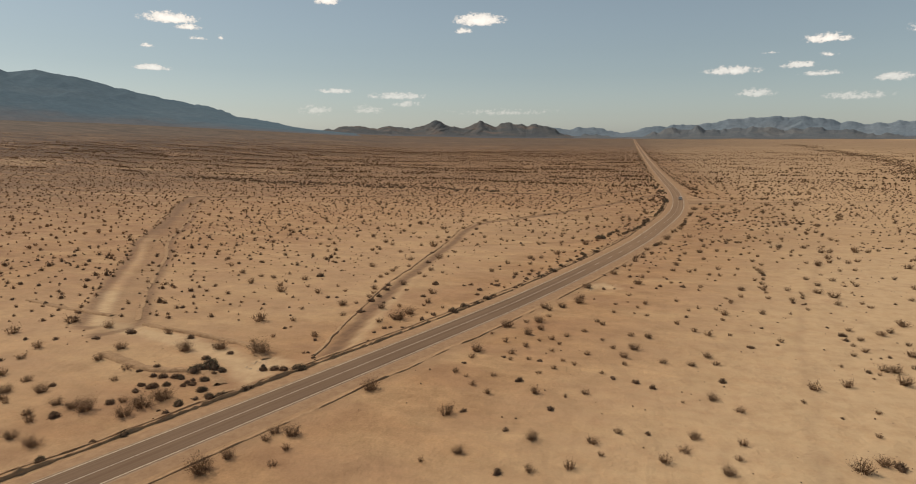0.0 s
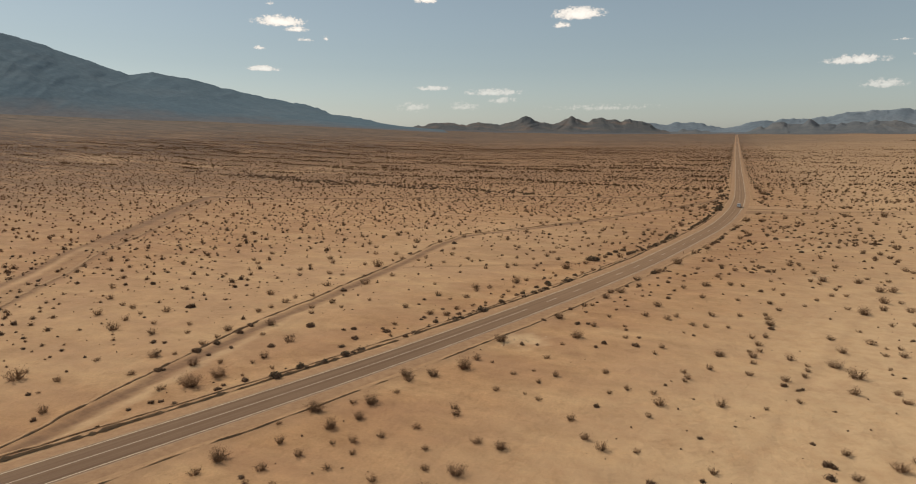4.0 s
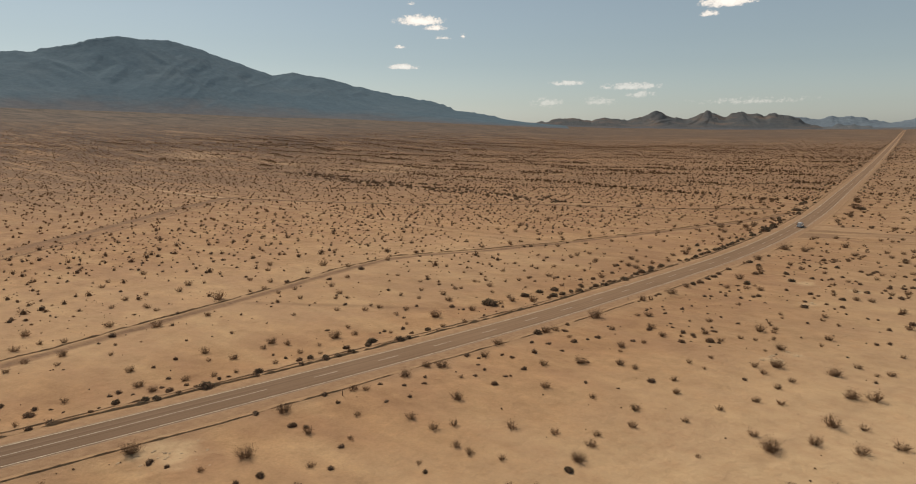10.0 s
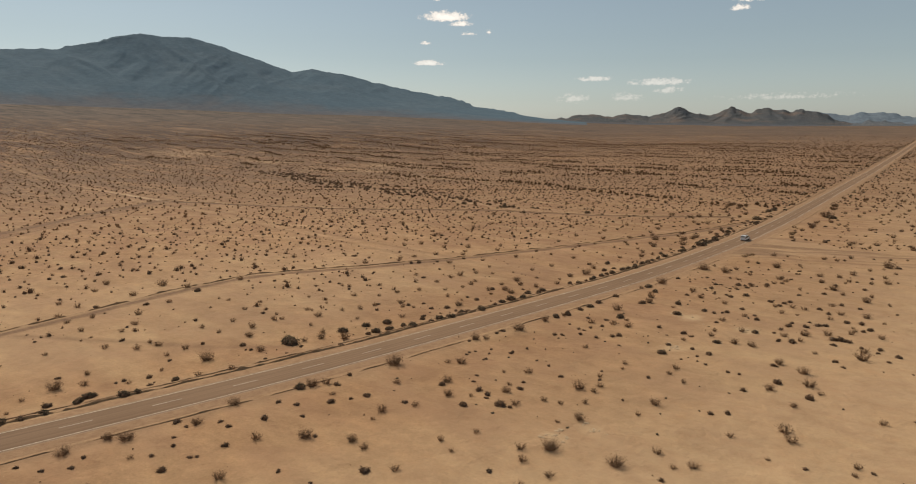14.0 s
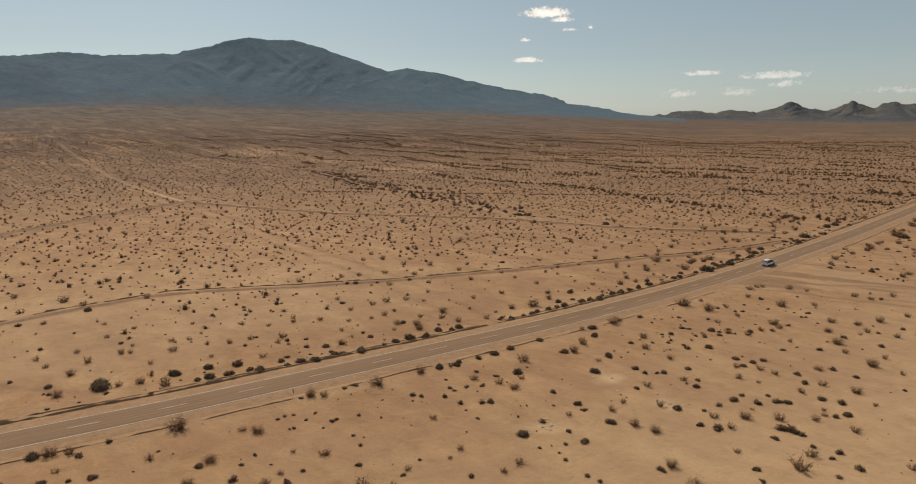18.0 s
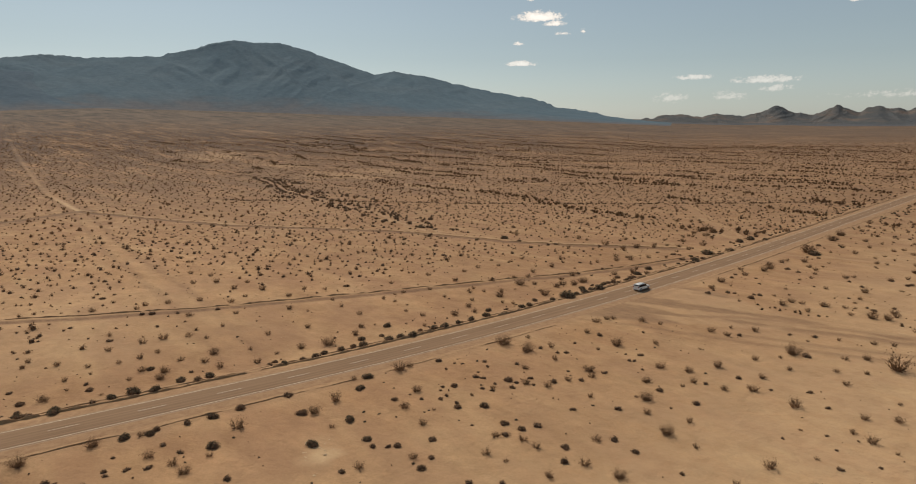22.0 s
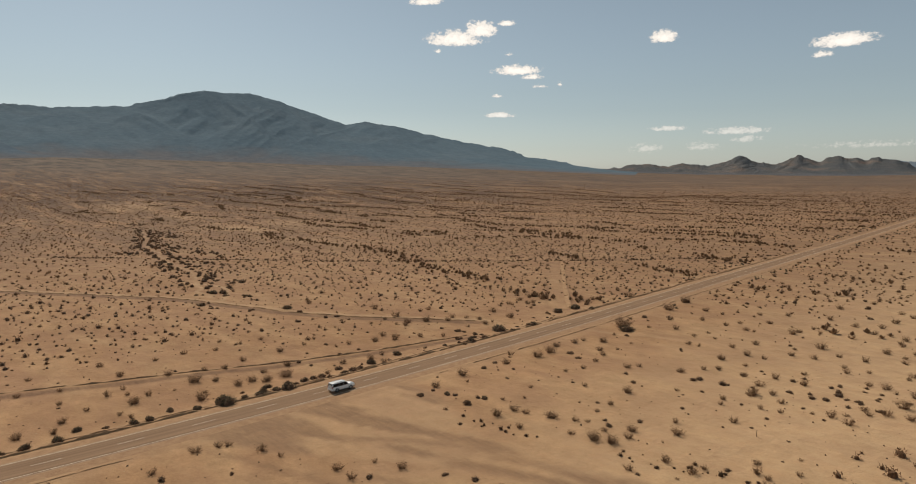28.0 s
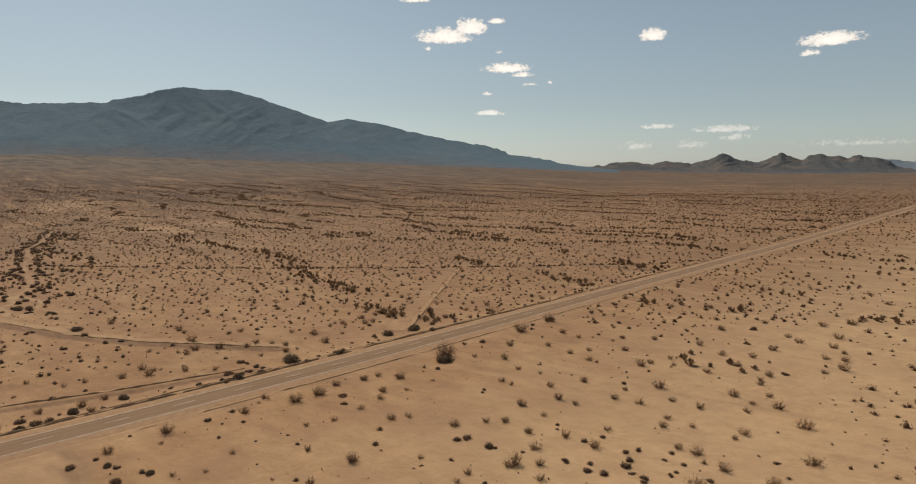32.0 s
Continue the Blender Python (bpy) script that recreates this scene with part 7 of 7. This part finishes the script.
bake("drainage_scrub", far_shapes, lines_x, lines_y, r.uniform(1.7, 3.6, lines_x.size), WASH_LEAF, "dark shrubs in winding lines along dry drainages")
# grey-brown shrubs crowding the western verge
x, y, r = scatter(-120, 60, 40, 600, 2.3, 17)
off = road_off(x, y)
ok = (off > -17) & (off < -8.8) & (r.uniform(0, 1, x.size) < 0.45 * smooth(0.40, 0.60, fbm(x / 9, y / 9, 89, 3)) * (1 - 0.85 * smooth(-10.0, -14, off))) & open_spots(x, y, 0.8)
gd, _ = line_distance(x, y, dense(GRADED), 5)
ok &= gd > 2.4
bake("verge_scrub", near_shapes[8:], x[ok], y[ok], r.uniform(0.5, 1.5, ok.sum()), BURSAGE, "grey-brown shrubs crowding the bank beside the highway")
# small rounded shrubs east of the highway before the junction
x, y, r = scatter(5, 110, 250, 405, 4.0, 18)
off = road_off(x, y)
ok = (off > 8.6) & (off < 60) & (r.uniform(0, 1, x.size) < 0.30 * smooth(0.38, 0.62, fbm(x / 14, y / 14, 101, 3)) * (1 - 0.6 * smooth(25, 60, off))) & open_spots(x, y, 1.0)
bake("roadside_tufts", near_shapes[8:], x[ok], y[ok], r.uniform(0.35, 0.9, ok.sum()), GREEN, "small dark rounded shrubs scattered beside the highway")
# the straight hedge-like line of shrubs across the plain
hedge = dense(NORTH_BANK, 1.0)
full = fbm(np.arange(len(hedge)) / 12.0, np.zeros(len(hedge)), 99, 3) > 0.36
hedge = hedge[full]
hedge = hedge + r.normal(0, 1.1, hedge.shape)
bake("hedge_scrub", mid_shapes[8:], hedge[:, 0], hedge[:, 1], r.uniform(1.2, 2.8, len(hedge)), WASH_LEAF, "straight line of brown shrubs across the plain")
# dense shrubs of the washes and along the far highway
x, y, r = scatter(-60, 80, 560, 2000, 4.0, 14)
off = np.abs(road_off(x, y))
ok = (off > 9) & (off < 17) & (r.uniform(0, 1, x.size) < 0.5 * smooth(0.35, 0.6, vnoise(y / 30, off * 0, 85)))
bake("roadside_scrub", mid_shapes[8:], x[ok], y[ok], r.uniform(1.0, 2.6, ok.sum()), GREEN, "dark shrubs lining the far highway")
east = dense(EAST_WASH, 1.1)
east = east + r.normal(0, 1, east.shape) * np.column_stack([np.linspace(9, 26, len(east)), np.linspace(20, 60, len(east))])
bake("east_wash_scrub", far_shapes, east[:, 0], east[:, 1], r.uniform(1.2, 3.2, len(east)), WASH_LEAF, "band of dark shrubs along a distant eastern wash")
berm = dense([(52, 441), (106, 455), (165, 470), (300, 520)], 1.2)
berm = berm + r.normal(0, 1.0, berm.shape)
berm = berm[fbm(np.arange(len(berm)) / 9.0, np.zeros(len(berm)), 131, 3) > 0.42]
bake("side_road_scrub", mid_shapes[8:], berm[:, 0], berm[:, 1], r.uniform(0.8, 2.0, len(berm)), WASH_LEAF, "shrubs lining the north edge of the dirt side road")
row = shifted(WEST_TRACK, -4.4, 2.2)
row = row + r.normal(0, 1.0, row.shape)
row = row[r.uniform(0, 1, len(row)) < 0.75]
bake("track_scrub", mid_shapes[:8], row[:, 0], row[:, 1], r.uniform(0.9, 2.3, len(row)), CREOSOTE, "brown bushes lining the pale dirt track")
WASH_CLUMPS = [(-538, 564, 26, 10), (-430, 542, 30, 9), (-390, 537, 26, 9), (-367, 516, 22, 8), (-328, 500, 18, 7), (-281, 481, 12, 6), (-317, 510, 18, 7), (-292, 511, 12, 7),
               (-223, 478, 10, 5), (-264, 496, 8, 7), (-279, 514, 9, 8), (-252, 515, 8, 8), (-221, 515, 8, 8), (-205, 493, 7, 7), (-188, 497, 8, 8), (-158, 477, 7, 6),
               (-149, 481, 7, 7), (-136, 481, 5, 6), (-115, 463, 4, 5), (-107, 465, 3, 5), (-88, 450, 3, 4), (-91, 466, 3, 5)]
wx = np.concatenate([cx + r.normal(0, spread, count) for cx, cy, count, spread in WASH_CLUMPS])
wy = np.concatenate([cy + r.normal(0, spread * 0.7, count) for cx, cy, count, spread in WASH_CLUMPS])
bed = dense(WASH, 1.3)
bed = bed[30:] + r.normal(0, 5.0, bed[30:].shape) * np.linspace(0.8, 1.3, len(bed) - 30)[:, None]
wx, wy = np.r_[wx, bed[:, 0]], np.r_[wy, bed[:, 1]]
wd, _ = line_distance(wx, wy, dense(WASH), 10)
wx, wy = wx[wd > 1.7], wy[wd > 1.7]
bake("wash_scrub", near_shapes[8:], wx, wy, r.uniform(1.4, 3.3, wx.size), BURSAGE, "dense dark green-brown shrubs along the sandy wash", 1.35)
for line in DRAINS:
    row = dense(line, 1.6)
    row = row + r.normal(0, 2.4, row.shape)
    row = row[r.uniform(0, 1, len(row)) < 0.8]
    bake("winding_scrub", mid_shapes[8:], row[:, 0], row[:, 1], r.uniform(1.0, 2.8, len(row)), WASH_LEAF, "dark shrubs in a winding line along a dry drainage")

# ---------------------------------------------------------------- stones
x, y, r = scatter(-110, 130, 40, 540, 6.0, 15)
ok = (r.uniform(0, 1, x.size) < 0.16 * smooth(0.45, 0.62, fbm(x / 18, y / 18, 87, 2)) * 2) & (np.abs(road_off(x, y)) > 8.5)
bake("scattered_stones", [s * np.array([1, 1, 0.9]) for s in stone_shapes], x[ok], y[ok], r.uniform(0.10, 0.34, ok.sum()), STONE, "small pale stones scattered on the sand")
# broken slabs of caliche lying in the pale patches
sx, sy, sw = [], [], []
for cx, cy, rad in CALICHE:
    n = 4 * rad
    sx.append(cx + r.normal(0, rad * 0.42, n))
    sy.append(cy + r.normal(0, rad * 0.34, n))
    sw.append(r.uniform(0.3, 1.1, n) ** 1.5)
sx, sy, sw = np.concatenate(sx), np.concatenate(sy), np.concatenate(sw)
far_off = np.abs(road_off(sx, sy)) > 8.5
bake("caliche_rubble", [shape * np.array([1, 1, 0.5]) for shape in stone_shapes], sx[far_off], sy[far_off], sw[far_off], STONE, "pale broken caliche slabs lying on the sand")
